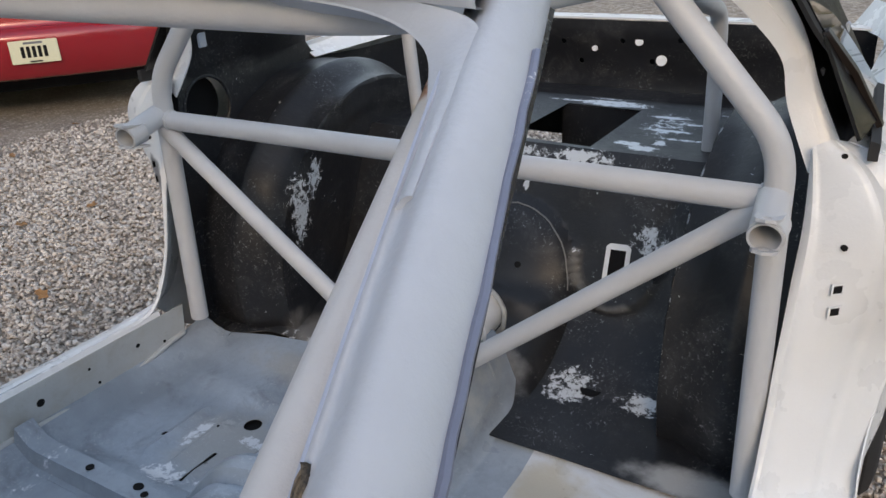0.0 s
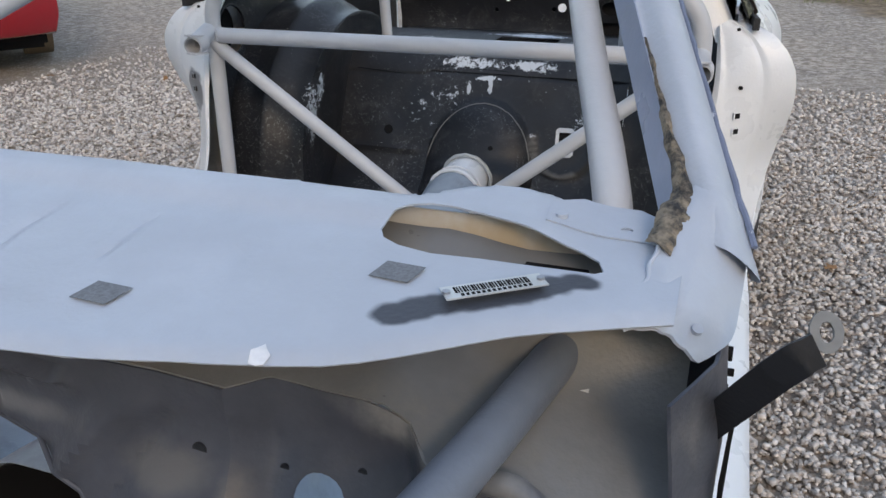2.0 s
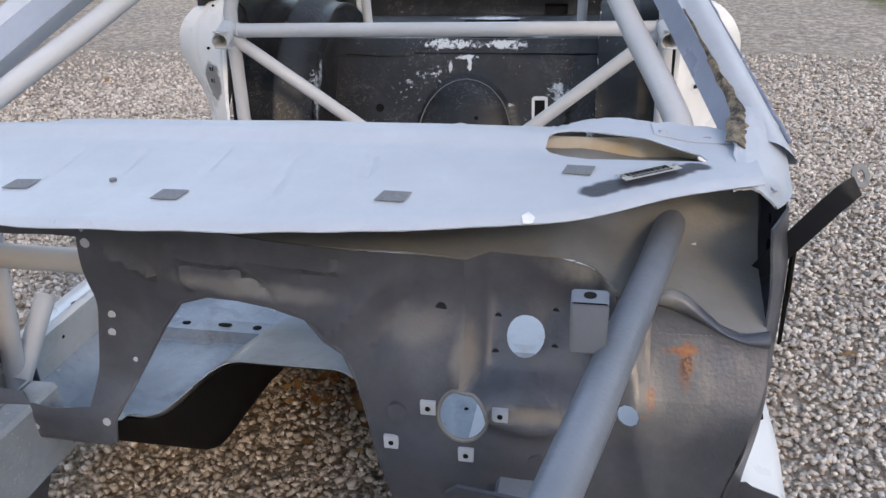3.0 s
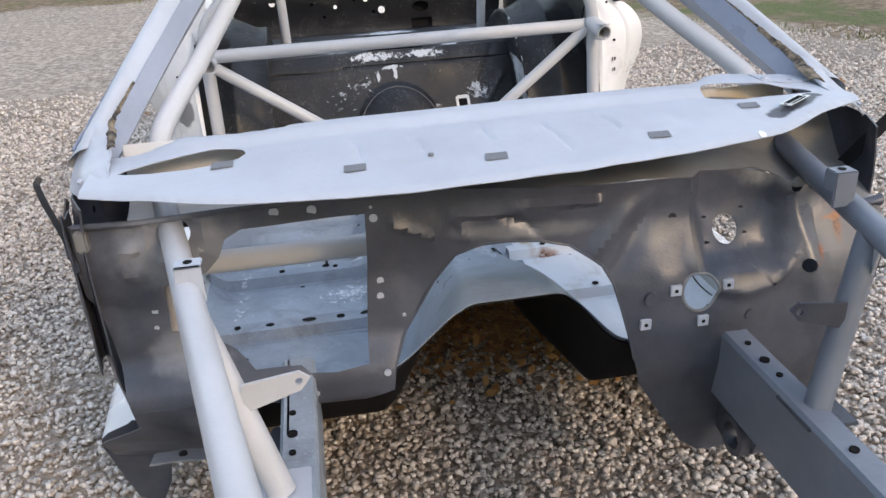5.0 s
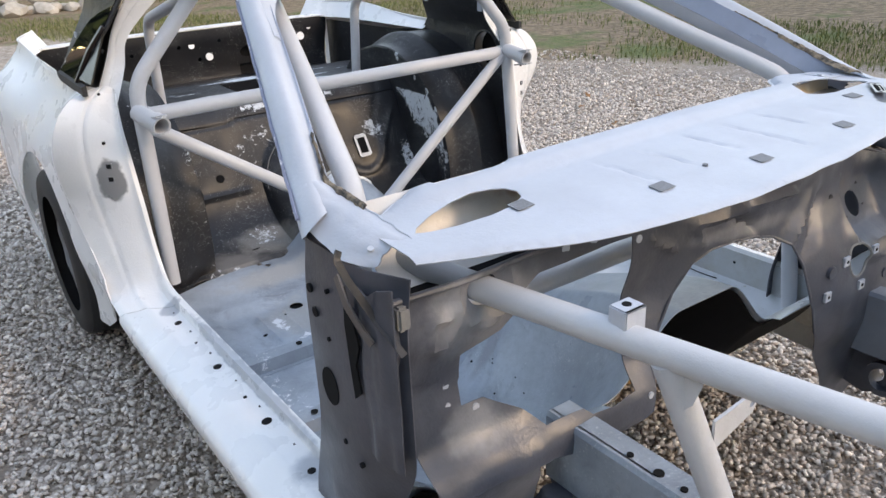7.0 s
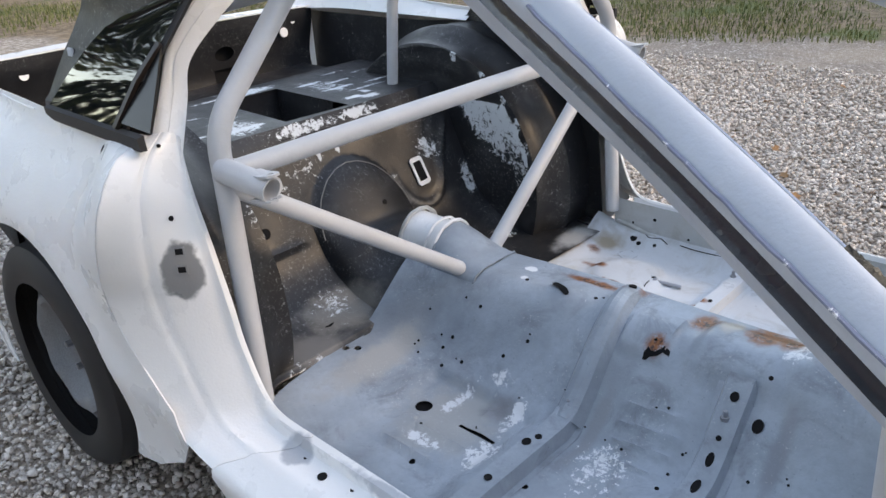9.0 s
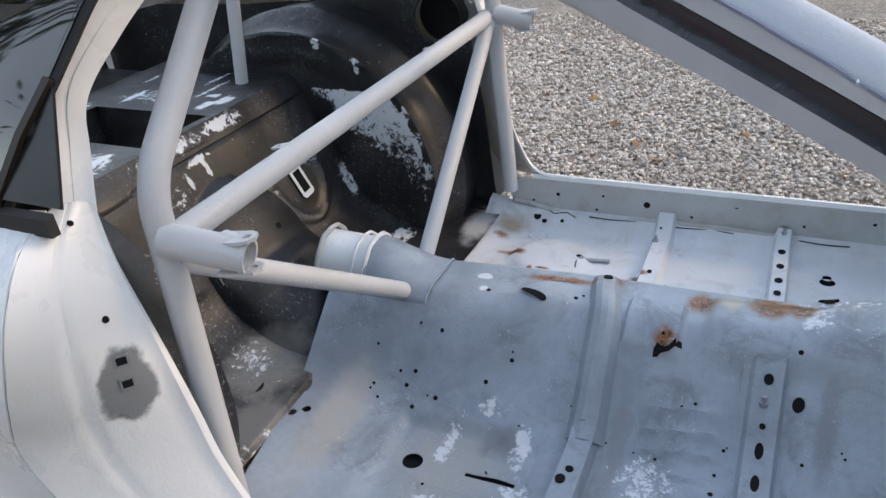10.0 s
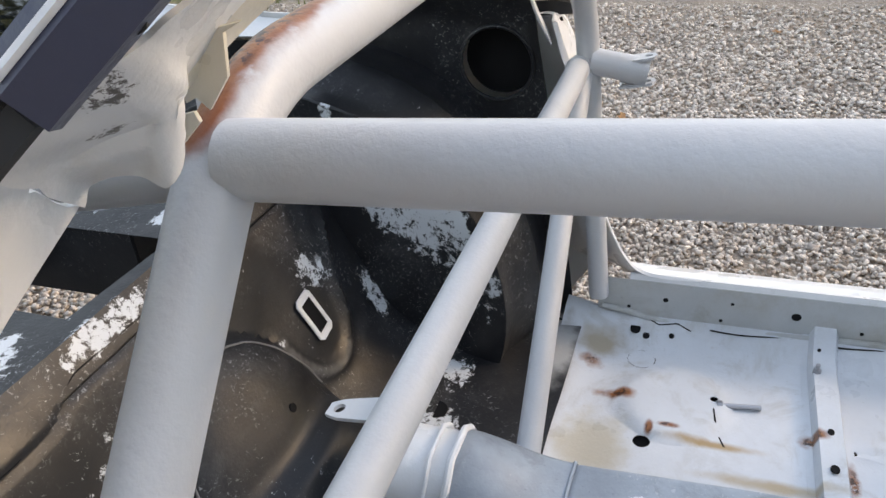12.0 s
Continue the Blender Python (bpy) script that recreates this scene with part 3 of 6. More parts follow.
# floor pans, toe boards and tunnel
def floor_z(x, y):
    a = abs(x)
    z = 0.25
    z += smooth(0.27, 0.02, y) * 0.24 + smooth(1.42, 1.60, y) * 0.03
    if x < 0:
        # seat well, its two beads and the ribs ahead of the crossmember
        z -= 0.018 * smooth(1.06, 1.09, y) * smooth(1.40, 1.37, y) * smooth(0.23, 0.26, a) * smooth(0.62, 0.59, a)
        z += 0.012 * (ridge(a, 0.415, 0.010) + ridge(a, 0.50, 0.012)) * smooth(1.11, 1.14, y) * smooth(1.34, 1.31, y)
        z += 0.008 * ridge(math.hypot(a - 0.30, y - 1.14), 0.045, 0.012)
    else:
        z += 0.004 * sum(ridge(a, c, 0.006) for c in (0.31, 0.37, 0.43, 0.49)) * smooth(0.74, 0.77, y) * smooth(0.96, 0.93, y)
        z += 0.005 * ridge(a, 0.46, 0.014) * smooth(0.70, 0.73, y) * smooth(0.95, 0.92, y)
        z += 0.012 * smooth(0.115, 0.10, abs(math.hypot(a - 0.50, y - 1.28))) * smooth(1.02, 1.06, y)
    z += 0.006 * ridge(a, 0.42, 0.02) * smooth(0.35, 0.45, y) * smooth(0.66, 0.6, y)
    z += 0.05 * smooth(0.64, 0.74, a) ** 2
    return z


def floor(s, mat, label, extra):
    holes = [ring(0.30, 0.53, 0.02), ring(0.20, 1.46, 0.010), ring(0.235, 1.45, 0.010), ring(0.352, 1.612, 0.010), ring(0.332, 1.588, 0.010), ring(0.290, 1.495, 0.009),
             ring(0.44, 0.95, 0.008), ring(0.60, 0.55, 0.012), ring(0.25, 0.48, 0.008), ring(0.52, 1.20, 0.008), *extra]
    bm = plate([(0.28, 0.02), (0.74, 0.02), (0.742, 1.54), (0.55, 1.56 if s > 0 else 1.60), (0.28, 1.54 if s > 0 else 1.645)], [h for h in holes if min(p[0] for p in h) > 0.283], lambda u, v: (u, v, floor_z(s * u, v)), 0.002, 0.02)
    return part("floor_pan", mirror(bm, s), mat, CAR, label)


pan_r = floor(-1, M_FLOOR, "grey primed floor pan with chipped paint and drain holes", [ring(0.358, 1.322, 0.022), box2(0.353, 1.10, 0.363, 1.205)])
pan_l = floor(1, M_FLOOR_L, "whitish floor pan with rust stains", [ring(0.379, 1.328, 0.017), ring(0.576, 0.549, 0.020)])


def shell_z(x, y):
    """Height of the floor with the tunnel's broad hump pressed into it."""
    f = smooth(0.75, 0.10, y)
    zf = floor_z(x, y)
    h = 0.462 + 0.155 * smooth(0.70, 0.05, y) - 0.02 * smooth(1.0, 1.6, y)
    if x < 0.035:
        k = smooth(-0.265, -0.015 - 0.03 * f, x)
    else:
        k = smooth(0.192 + 0.095 * f, 0.100 + 0.014 * f, x)
    z = zf + max(0.0, h - zf) * k
    # pressed seat on the right-hand shoulder and the shelf that bulges ahead of it
    z += 0.014 * smooth(0.835, 0.848, y) * smooth(0.962, 0.950, y) * smooth(-0.10, -0.085, x) * smooth(0.03, 0.015, x)
    z += 0.020 * smooth(-0.100, -0.066, x + 0.25 * max(0, abs(y - 0.68) - 0.07)) * smooth(0.81, 0.775, y) * smooth(0.10, 0.03, x) * smooth(0.44, 0.58, y)
    z -= 0.012 * ridge(y, 0.70, 0.05) * ridge(x, -0.095, 0.022)
    z += 0.010 * sum(ridge(x + 0.08 * (y - 0.81), c, 0.0055) for c in (-0.157, -0.185, -0.214, -0.256, -0.30)) * smooth(0.735, 0.755, y) * smooth(0.90, 0.88, y)
    z += 0.010 * ridge(y, 1.145, 0.05) * ridge(x, -0.02, 0.05)
    # long shallow draws down the side
    z += 0.006 * math.sin(11 * y + 2) * ridge(x, -0.17, 0.05) * smooth(1.05, 1.15, y)
    z -= 0.010 * ridge(y - 0.5 * (x + 0.2), 0.525, 0.018) * smooth(-0.27, -0.22, x) * smooth(0.0, -0.05, x)
    return z - 0.004 * smooth(1.40, 1.41, y) * k


def tunnel_point(a, y):
    x = 0.24 * math.cos(a)
    return (x, y, shell_z(x, y))


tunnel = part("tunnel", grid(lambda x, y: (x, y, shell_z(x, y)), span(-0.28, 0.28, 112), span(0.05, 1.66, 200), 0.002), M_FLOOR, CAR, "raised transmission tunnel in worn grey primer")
for x, y, a, b in ((-0.020, 1.162, 0.036, 0.008), (0.126, 0.575, 0.032, 0.020), (-0.128, 0.612, 0.009, 0.011)):
    q = radians(62 if a > 0.035 else 0)
    bm = plate([(math.copysign(abs(c) ** 0.45, c) * a, math.copysign(abs(d) ** (0.8 if a > 0.035 else 1), d) * b) for c, d in ring(0, 0, 1, 1, 24)] if a > 0.035 else ring(0, 0, a, b, 24), [], lambda u, v: (x + u * math.cos(q) - v * math.sin(q), y + u * math.sin(q) + v * math.cos(q), shell_z(x + u * math.cos(q) - v * math.sin(q), y + u * math.sin(q) + v * math.cos(q)) + 0.006), 0.001, 0.008)
    part("slot", bm, M_HOLE, tunnel)
rng = random.Random(3)
for i in range(46):
    a, y = rng.uniform(1.5, 2.9), rng.uniform(0.35, 1.5)
    p, q, r = Vector(tunnel_point(a, y)), Vector(tunnel_point(a + 0.05, y)), Vector(tunnel_point(a, y + 0.02))
    n = (q - p).cross(r - p).normalized()
    n = n if n.z > 0 else -n
    part("hole", disc(p, n, rng.choice((0.0022, 0.0028, 0.0035, 0.005)), 0.0012, 10), M_HOLE, tunnel)
for i in range(34):
    x, y = rng.uniform(0.18, 0.68), rng.uniform(0.45, 1.5)
    s = -1 if i % 3 else 1
    part("hole", disc((s * x, y, floor_z(s * x, y)), (0, 0, 1), rng.choice((0.0025, 0.0035, 0.005)), 0.0012, 10), M_HOLE, pan_r if s < 0 else pan_l)
HOOD = [(-0.150, 0.318), (-0.118, 0.356), (-0.080, 0.392), (-0.060, 0.436), (-0.041, 0.472), (-0.012, 0.502), (0.030, 0.520), (0.070, 0.510), (0.100, 0.486), (0.120, 0.455), (0.140, 0.41), (0.165, 0.35)]


def hood_point(t, y):
    p = curve([(x, 0, z) for x, z in HOOD], t)
    k = smooth(1.40, 1.58, y)
    z = k * p.z + (1 - k) * min(p.z, shell_z(p.x, y) + 0.005)
    return (p.x, y + 0.004 * noise.noise((t * 6, y * 20, 3.0)), z)


patch = part("tunnel_patch", grid(hood_point, span(0, 1, 44), span(1.408, 1.575, 8), 0.003), M_FLOOR, CAR, "pale sheet hood welded over the tunnel's end")
for y in (1.408, 1.572):
    part("weld_seam", tube([Vector(hood_point(t, y)) + Vector((0, 0, 0.001 + 0.001 * math.sin(70 * t))) for t in span(0.05, 0.95, 50)], 0.003, 0, 6), M_FLOOR, patch)
part("plug", disc(Vector(hood_point(0.30, 1.55)) + Vector((-0.002, 0, 0.001)), (-0.8, 0, 0.5), 0.007, 0.002, 12), M_HOLE, patch)
collar = part("tunnel_collar", sweep([(0.036, 1.565, 0.442), (0.030, 1.715, 0.452)], ring(0, 0, 0.070, n=32)), M_WHITE, CAR, "pale welded collar where the tunnel ends")
for y, r, w in ((1.578, 0.078, 0.006), (1.612, 0.0755, 0.004), (1.705, 0.077, 0.006)):
    part("collar_rim", tube([(0.034 + (r + 0.0008 * math.sin(11 * a)) * math.cos(a), y - 0.006 * math.sin(a) + 0.001 * math.sin(7 * a), 0.444 + 0.06 * (y - 1.57) + (r + 0.001 * math.sin(13 * a)) * math.sin(a)) for a in span(0, math.tau, 60)], w, 0, 8), M_SILL_IN if y > 1.65 else M_WHITE, collar, "ragged weld round the collar")


def flat_channel(x0, x1, y, w, h, mat, spots):
    """A seat crossmember lying on the floor pan with its punched holes."""
    s = 1 if x0 > 0 else -1
    xs = span(x0, x1, 24)
    h += 0.010
    prof = [(-w / 2 - 0.014, 0.001), (-w / 2, 0.002), (-w / 2 + 0.008, h), (w / 2 - 0.008, h), (w / 2, 0.002), (w / 2 + 0.014, 0.001)]
    ob = part("crossmember", grid(lambda x, k: (x, y + prof[k][0], shell_z(x, y) + prof[k][1]), xs, range(6), 0.002), mat, CAR, sharp=25)
    for x, dy, a, b in spots:
        bm = plate(ring(0, 0, a, b, 14), [], lambda u, v: (u, v, 0), 0.002, 0)
        bmesh.ops.transform(bm, matrix=Matrix.Translation((x, y + dy, shell_z(x, y) + h + 0.004)) @ Matrix.Rotation(math.atan2(shell_z(x - 0.01, y) - shell_z(x + 0.01, y), 0.02), 4, 'Y'), verts=bm.verts)
        part("hole", bm, M_HOLE, ob)
    return ob


ROUND = [(-0.115, 0, 0.011, 0.009), (-0.172, 0.0, 0.006, 0.006), (-0.203, 0, 0.016, 0.008), (-0.256, 0, 0.018, 0.008), (-0.33, 0, 0.012, 0.010), (-0.42, 0, 0.020, 0.008), (-0.53, 0, 0.012, 0.008), (-0.62, 0, 0.009, 0.009)]
front_r = flat_channel(-0.72, -0.085, 0.669, 0.066, 0.022, M_FLOOR, ROUND)
rear_r = flat_channel(-0.72, -0.226, 0.997, 0.060, 0.026, M_FLOOR, [(-0.33, 0, 0.008, 0.008), (-0.36, 0.01, 0.012, 0.010), (-0.50, 0, 0.009, 0.009)])
front_l = flat_channel(0.22, 0.72, 0.668, 0.050, 0.022, M_FLOOR_L, [(0.652, 0, 0.012, 0.010), (0.571, 0, 0.012, 0.010), (0.496, 0, 0.012, 0.010), (0.43, 0, 0.010, 0.009)])
rear_l = flat_channel(0.24, 0.735, 0.990, 0.056, 0.018, M_FLOOR_L, [(0.458, 0, 0.008, 0.006), (0.36, 0, 0.010, 0.008), (0.69, 0.01, 0.004, 0.004)])


def leg_point(t, k):
    """The crossmember's leg, climbing the tunnel's side to its top."""
    a = 2.80 - 1.62 * t
    p = Vector(tunnel_point(a, 0.995 + 0.028 * smooth(0.55, 1.0, t) + (k - 2.5) * (0.016 - 0.003 * t)))
    lift = (0.001, 0.024, 0.030, 0.030, 0.024, 0.001)[k] * (1 - 0.6 * smooth(0.8, 1.0, t))
    return p + Vector((-0.7 * lift * (1 - t), 0, lift))


leg = part("crossmember_leg", grid(leg_point, span(0, 1, 40), range(6), 0.002), M_FLOOR, CAR, "pressed leg climbing the tunnel", sharp=18)
part("hole", disc((0.078, 1.020, leg_point(0.97, 2).z + 0.001), (0.2, 0, 1), 0.010, 0.003), M_HOLE, leg)
torn = plate([(-0.027, 0.003), (-0.021, 0.009), (-0.014, 0.003), (-0.004, 0.0), (0.006, 0.003), (0.012, 0.009), (0.025, 0.008), (0.027, -0.001), (0.014, -0.003), (0.004, -0.006), (-0.012, -0.004), (-0.018, -0.006), (-0.027, -0.004)], [], lambda u, v: (-0.085 + u * 0.3 + v, 0.862 - u, shell_z(-0.085 + u * 0.3 + v, 0.862 - u) + 0.002), 0.001, 0)
part("torn_hole", torn, M_HOLE, tunnel)

# black sheet added beneath the pans, for the shade seen through the holes
part("under_shade", grid(lambda x, y: (x, y, shell_z(x, y) - 0.012), span(-0.70, 0.70, 140), span(0.06, 1.60, 110), 0.002), M_HOLE, CAR, "black sheet standing for the shade beneath the floor pans")


def stud(x, y, z, tall=0.022):
    s = part("stud", disc((x, y, z + tall / 2), (0, 0, 1), 0.0045, tall / 2, 10), M_STEEL, CAR, "upright threaded stud")
    part("nut", disc((x, y, z + 0.004), (0, 0, 1), 0.009, 0.004, 6), M_STEEL, s)


stud(-0.214, 1.0, shell_z(-0.214, 1.0) + 0.024)
stud(-0.145, 0.672, shell_z(-0.145, 0.672) + 0.030)
stud(0.635, 1.005, floor_z(0.635, 1.005) + 0.026)
stud(0.712, 0.668, floor_z(0.712, 0.668) + 0.026)

bolt = tagged(empty("loose_bolt", (0.515, 1.150, floor_z(0.515, 1.150) + 0.009)), "long steel bolt lying on the floor pan", "bolt")
bb = sweep([(0, 0.036, 0), (0, -0.040, 0)], ring(0, 0, 0.0055, n=10))
part("shank", bb, M_STEEL, bolt)
part("head", sweep([(0, 0.034, 0), (0, 0.045, 0)], ring(0, 0, 0.010, n=6)), M_STEEL, bolt)
bolt.rotation_euler = (0, 0, radians(8))
for pts in ([(0.492, 1.200), (0.46, 1.196), (0.43, 1.188), (0.400, 1.176)], [(0.728, 1.36), (0.716, 1.33), (0.722, 1.29), (0.712, 1.26)], [(0.30, 1.10), (0.285, 1.085)]):
    part("scratch", tube([(x, y, floor_z(x, y) + 0.001) for x, y in pts], 0.0022, 0.01, 6), M_HOLE, pan_l)
for x, y, r in ((0.705, 1.38, 0.012), (0.695, 1.355, 0.008), (0.70, 1.30, 0.006)):
    part("tar_blob", disc((x, y, floor_z(x, y) + 0.002), (-0.4, 0, 1), r, 0.003, 9), M_HOLE, pan_l)
for a, b in ((0.50, 0.66), (0.80, 0.97), (1.05, 1.22)):
    part("seam_crack", tube([(0.716 + 0.004 * math.sin(31 * y), y, floor_z(0.716, y) + 0.004) for y in span(a, b, 12)], 0.0016, 0, 6), M_HOLE, pan_l)
mark = tube([(0.630 + 0.030 * math.cos(a), 1.357 + 0.030 * math.sin(a), floor_z(0.630 + 0.030 * math.cos(a), 1.357) + 0.001) for a in span(0, math.tau, 24)], 0.0012, 0, 6)
part("circle_mark", mark, M_HOLE, pan_l, "hand-drawn circle")


# rear seat panel, deck, tubs, tail
SEAT = [(0, 1.50, 0.275), (0, 1.62, 0.287), (0, 1.76, 0.308), (0, 1.88, 0.385), (0, 1.945, 0.50), (0, 2.000, 0.61), (0, 2.045, 0.70), (0, 2.085, 0.752)]


def seat_point(x, t):
    p = curve(SEAT, t)
    u = (x - 0.01) / 0.185
    hump = max(0, 1 - u * u - (max(0, p.z - 0.42) / 0.21) ** 2) ** 0.5
    y = p.y - 0.075 * hump * smooth(0.28, 0.40, p.z)
    y += 0.13 * smooth(0.05, -0.10, x) * smooth(-0.74, -0.55, x) * max(0, 1 - t / 0.16)
    y -= 0.010 * ridge(p.z, 0.455, 0.008) * smooth(-0.20, -0.24, x) * smooth(-0.48, -0.46, x)
    # dished panel round the slotted plate, and the bead that climbs beside it
    d = math.hypot(x - 0.285, (p.z - 0.535) * 0.9)
    y -= 0.010 * ridge(d, 0.105, 0.010) * smooth(0.56, 0.52, p.z)
    y -= 0.010 * ridge((x - 0.385) - 0.75 * (p.z - 0.51), 0.0, 0.010) * smooth(0.50, 0.52, p.z) * smooth(0.66, 0.62, p.z)
    y += 0.005 * ridge(x - 0.5 * (p.z - 0.65), 0.40, 0.012) * smooth(0.58, 0.62, p.z)
    y += 0.006 * ridge(p.z, 0.70 - 0.012 * smooth(-0.20, -0.24, x), 0.004)
    y += 0.003 * noise.noise((x * 9, p.z * 9, 2.2))
    z = p.z + 0.09 * hump * smooth(1.60, 1.72, p.y) * smooth(0.48, 0.34, p.z)
    return (x, y, z)


seat = part("rear_seat_panel", grid(seat_point, span(-0.76, 0.76, 130), span(0, 1, 100), 0.002), M_BLACK, CAR, "black rear seat riser with scraped white patches")
frame_b = plate([(-0.030, -0.040), (-0.020, -0.048), (0.020, -0.048), (0.030, -0.040), (0.030, 0.040), (0.020, 0.048), (-0.020, 0.048), (-0.030, 0.040)], [box2(-0.019, -0.033, 0.019, 0.033)], lambda u, v: (u, v, 0), 0.003, 0)
bmesh.ops.transform(frame_b, matrix=pose(0.290, 1.946, 0.52, 63, 0, 6), verts=frame_b.verts)
part("bracket_plate", frame_b, M_WHITE, seat, "small white plate with a slot")
core = plate(box2(-0.0188, -0.0328, 0.0188, 0.0328), [], lambda u, v: (u, v, 0), 0.002, 0)
bmesh.ops.transform(core, matrix=pose(0.290, 1.947, 0.52, 63, 0, 6), verts=core.verts)
part("slot", core, M_HOLE, seat)
for x, z, r in ((-0.330, 0.512, 0.016), (0.06, 0.50, 0.008)):
    t = min(span(0, 1, 200), key=lambda q: abs(curve(SEAT, q).z - z))
    y = seat_point(x, t)[1]
    part("hole", disc((x, y, z), (0, -1, 0.4), r, 0.004), M_HOLE, seat)
for x, y in ((-0.32, 1.735), (0.319, 1.729)):
    part("hole", disc((x, y, 0.297), (0, -0.1, 1), 0.025, 0.004), M_HOLE, seat)
weld = [(-0.48, 0.70), (-0.30, 0.69), (-0.16, 0.72), (0.05, 0.715), (0.22, 0.705), (0.46, 0.70)]
line = [(x, seat_point(x, min(span(0, 1, 200), key=lambda q: abs(curve(SEAT, q).z - z)))[1] - 0.001, z) for x, z in weld]
part("seam", tube(line, 0.002, 0, 6), M_HOLE, seat)

rim = []
for i in range(31):
    a = 0.12 + 2.9 * i / 30
    x, z = 0.01 + 0.178 * math.cos(a), 0.42 + 0.200 * math.sin(a)
    t = min(span(0, 1, 300), key=lambda q: abs(curve(SEAT, q).z - z))
    rim.append(Vector(seat_point(x, t)) + Vector((0, -0.003, 0.001)))
part("hump_rim", tube(rim, 0.002, 0, 8), M_BARE, seat, "scraped rim round the pressed hump")

deck = part("trunk_deck", plate([(-0.62, 2.085), (0.62, 2.085), (0.66, 3.0), (-0.66, 3.0)], [[(-0.088, 2.125), (0.150, 2.11), (0.152, 2.50), (-0.080, 2.51)]],
            lambda u, v: (u, v, 0.75 - 0.06 * smooth(2.60, 2.80, v) + 0.008 * ridge(v, 2.22, 0.01) * smooth(0.2, 0.24, abs(u))), 0.002, 0.04), M_BLACK, CAR, "black trunk floor with a square hole cut in it")
# black walls added below the hole, to hide lit ground and keep it dark
part("deck_hole_screen", block(-0.10, 2.508, 0.60, 0.50, 2.516, 0.748, 0.002), M_BLACK, deck)
part("deck_hole_screen", block(0.156, 2.20, 0.60, 0.162, 2.506, 0.748, 0.002), M_BLACK, deck)


def tub(s):
    def barrel(a, x):
        r = 0.465 + 0.035 * smooth(0.53, 0.62, x) + 0.008 * ridge(x, 0.63, 0.012)
        return (x, 2.09 - r * math.cos(a), 0.42 + r * math.sin(a))

    arc = span(radians(-22), radians(202), 56)
    hull = part("wheel_tub", mirror(grid(barrel, arc, [0.50, 0.51, 0.53, 0.55, 0.57, 0.59, 0.61, 0.625, 0.635, 0.65, 0.70, 0.77], 0.003), s), M_BLACK, CAR, "black rounded wheel tub")
    face = [(2.09 - 0.464 * math.cos(a), 0.42 + 0.464 * math.sin(a)) for a in arc]
    part("tub_face", mirror(plate(face, [], lambda u, v: (0.503 - 0.008 * ridge(math.hypot(u - 2.09, v - 0.42), 0.455, 0.008) + 0.012 * smooth(0.41, 0.36, math.hypot(u - 2.09, v - 0.42)), u, v), 0.002, 0.03), s), M_TUB if s > 0 else M_BLACK, hull)


tub(-1)
tub(1)


def inner_quarter(s):
    def f(u, v):
        return (0.752 - 0.10 * smooth(0.93, 1.22, v) - 0.03 * smooth(2.6, 3.0, u) + 0.01 * ridge(v, 0.965, 0.02), u, v)

    out = [(1.53, 0.27), (3.0, 0.45), (3.0, 0.905), (2.60, 0.90), (2.36, 0.905), (2.22, 0.915), (2.13, 0.94), (2.10, 0.985), (2.07, 1.08), (2.0, 1.22), (1.60, 1.22), (1.63, 1.08), (1.61, 0.95), (1.56, 0.6)]
    q = part("inner_quarter", mirror(plate(out, [ring(1.695, 0.872, 0.074, 0.074, 28)], f, 0.002, 0.05), s), M_BLACK, CAR, "black inner quarter with a round opening")
    part("well", mirror(disc((0.80, 1.695, 0.872), (1, 0, 0), 0.078, 0.004, 28), s), M_HOLE, q)
    rim = [(0.751, 1.695 + 0.078 * math.cos(a), 0.872 + 0.078 * math.sin(a)) for a in span(0, math.tau, 28)]
    part("rim", mirror(tube(rim, 0.004, 0, 8), s), M_BLACK, q)
    for y, z in ((1.66, 1.03), (2.02, 1.05)):
        part("clip", mirror(block(0.715 - 0.3 * (z - 1.0), y, z, 0.722 - 0.3 * (z - 1.0), y + 0.026, z + 0.038, 0.002), s), M_GREY, q, "pale square clip")


inner_quarter(-1)
inner_quarter(1)

TAIL = [ring(0.27, 0.80, 0.045, 0.03), box2(0.22, 0.66, 0.33, 0.74)] + [ring(x, z, 0.010, n=10) for x, z in ((-0.30, 0.85), (-0.24, 0.78), (-0.08, 0.86), (0.02, 0.79), (0.12, 0.87))]
tail = part("tail_panel", plate(box2(-0.70, 0.5, 0.70, 0.93), TAIL, lambda u, v: (u, 3.0 - 0.03 * smooth(0.78, 0.9, v) + 0.015 * ridge(v, 0.72, 0.05), v), 0.003, 0.04), M_BLACK, CAR, "black inside of the tail panel with punched holes")
for x, z, r in ((-0.50, 0.87, 0.016), (-0.18, 0.83, 0.010), (-0.02, 0.86, 0.014), (0.06, 0.80, 0.018), (0.55, 0.84, 0.020), (0.16, 0.68, 0.010), (0.40, 0.66, 0.010), (0.60, 0.88, 0.012)):
    part("plug", disc((x, 2.975, z), (0, -1, 0.2), r, 0.004, 16), M_WHITE, tail)
# black sheet added behind the tail panel, as the shade in its holes
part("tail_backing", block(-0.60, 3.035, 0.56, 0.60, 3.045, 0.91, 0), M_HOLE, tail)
part("tail_lip", plate(box2(-0.72, 2.945, 0.72, 3.03), [], lambda u, v: (u, v + 0.06 * (1 - (u / 0.72) ** 2), 0.934), 0.006, 0.06), M_WHITE, CAR, "white tail panel lip")


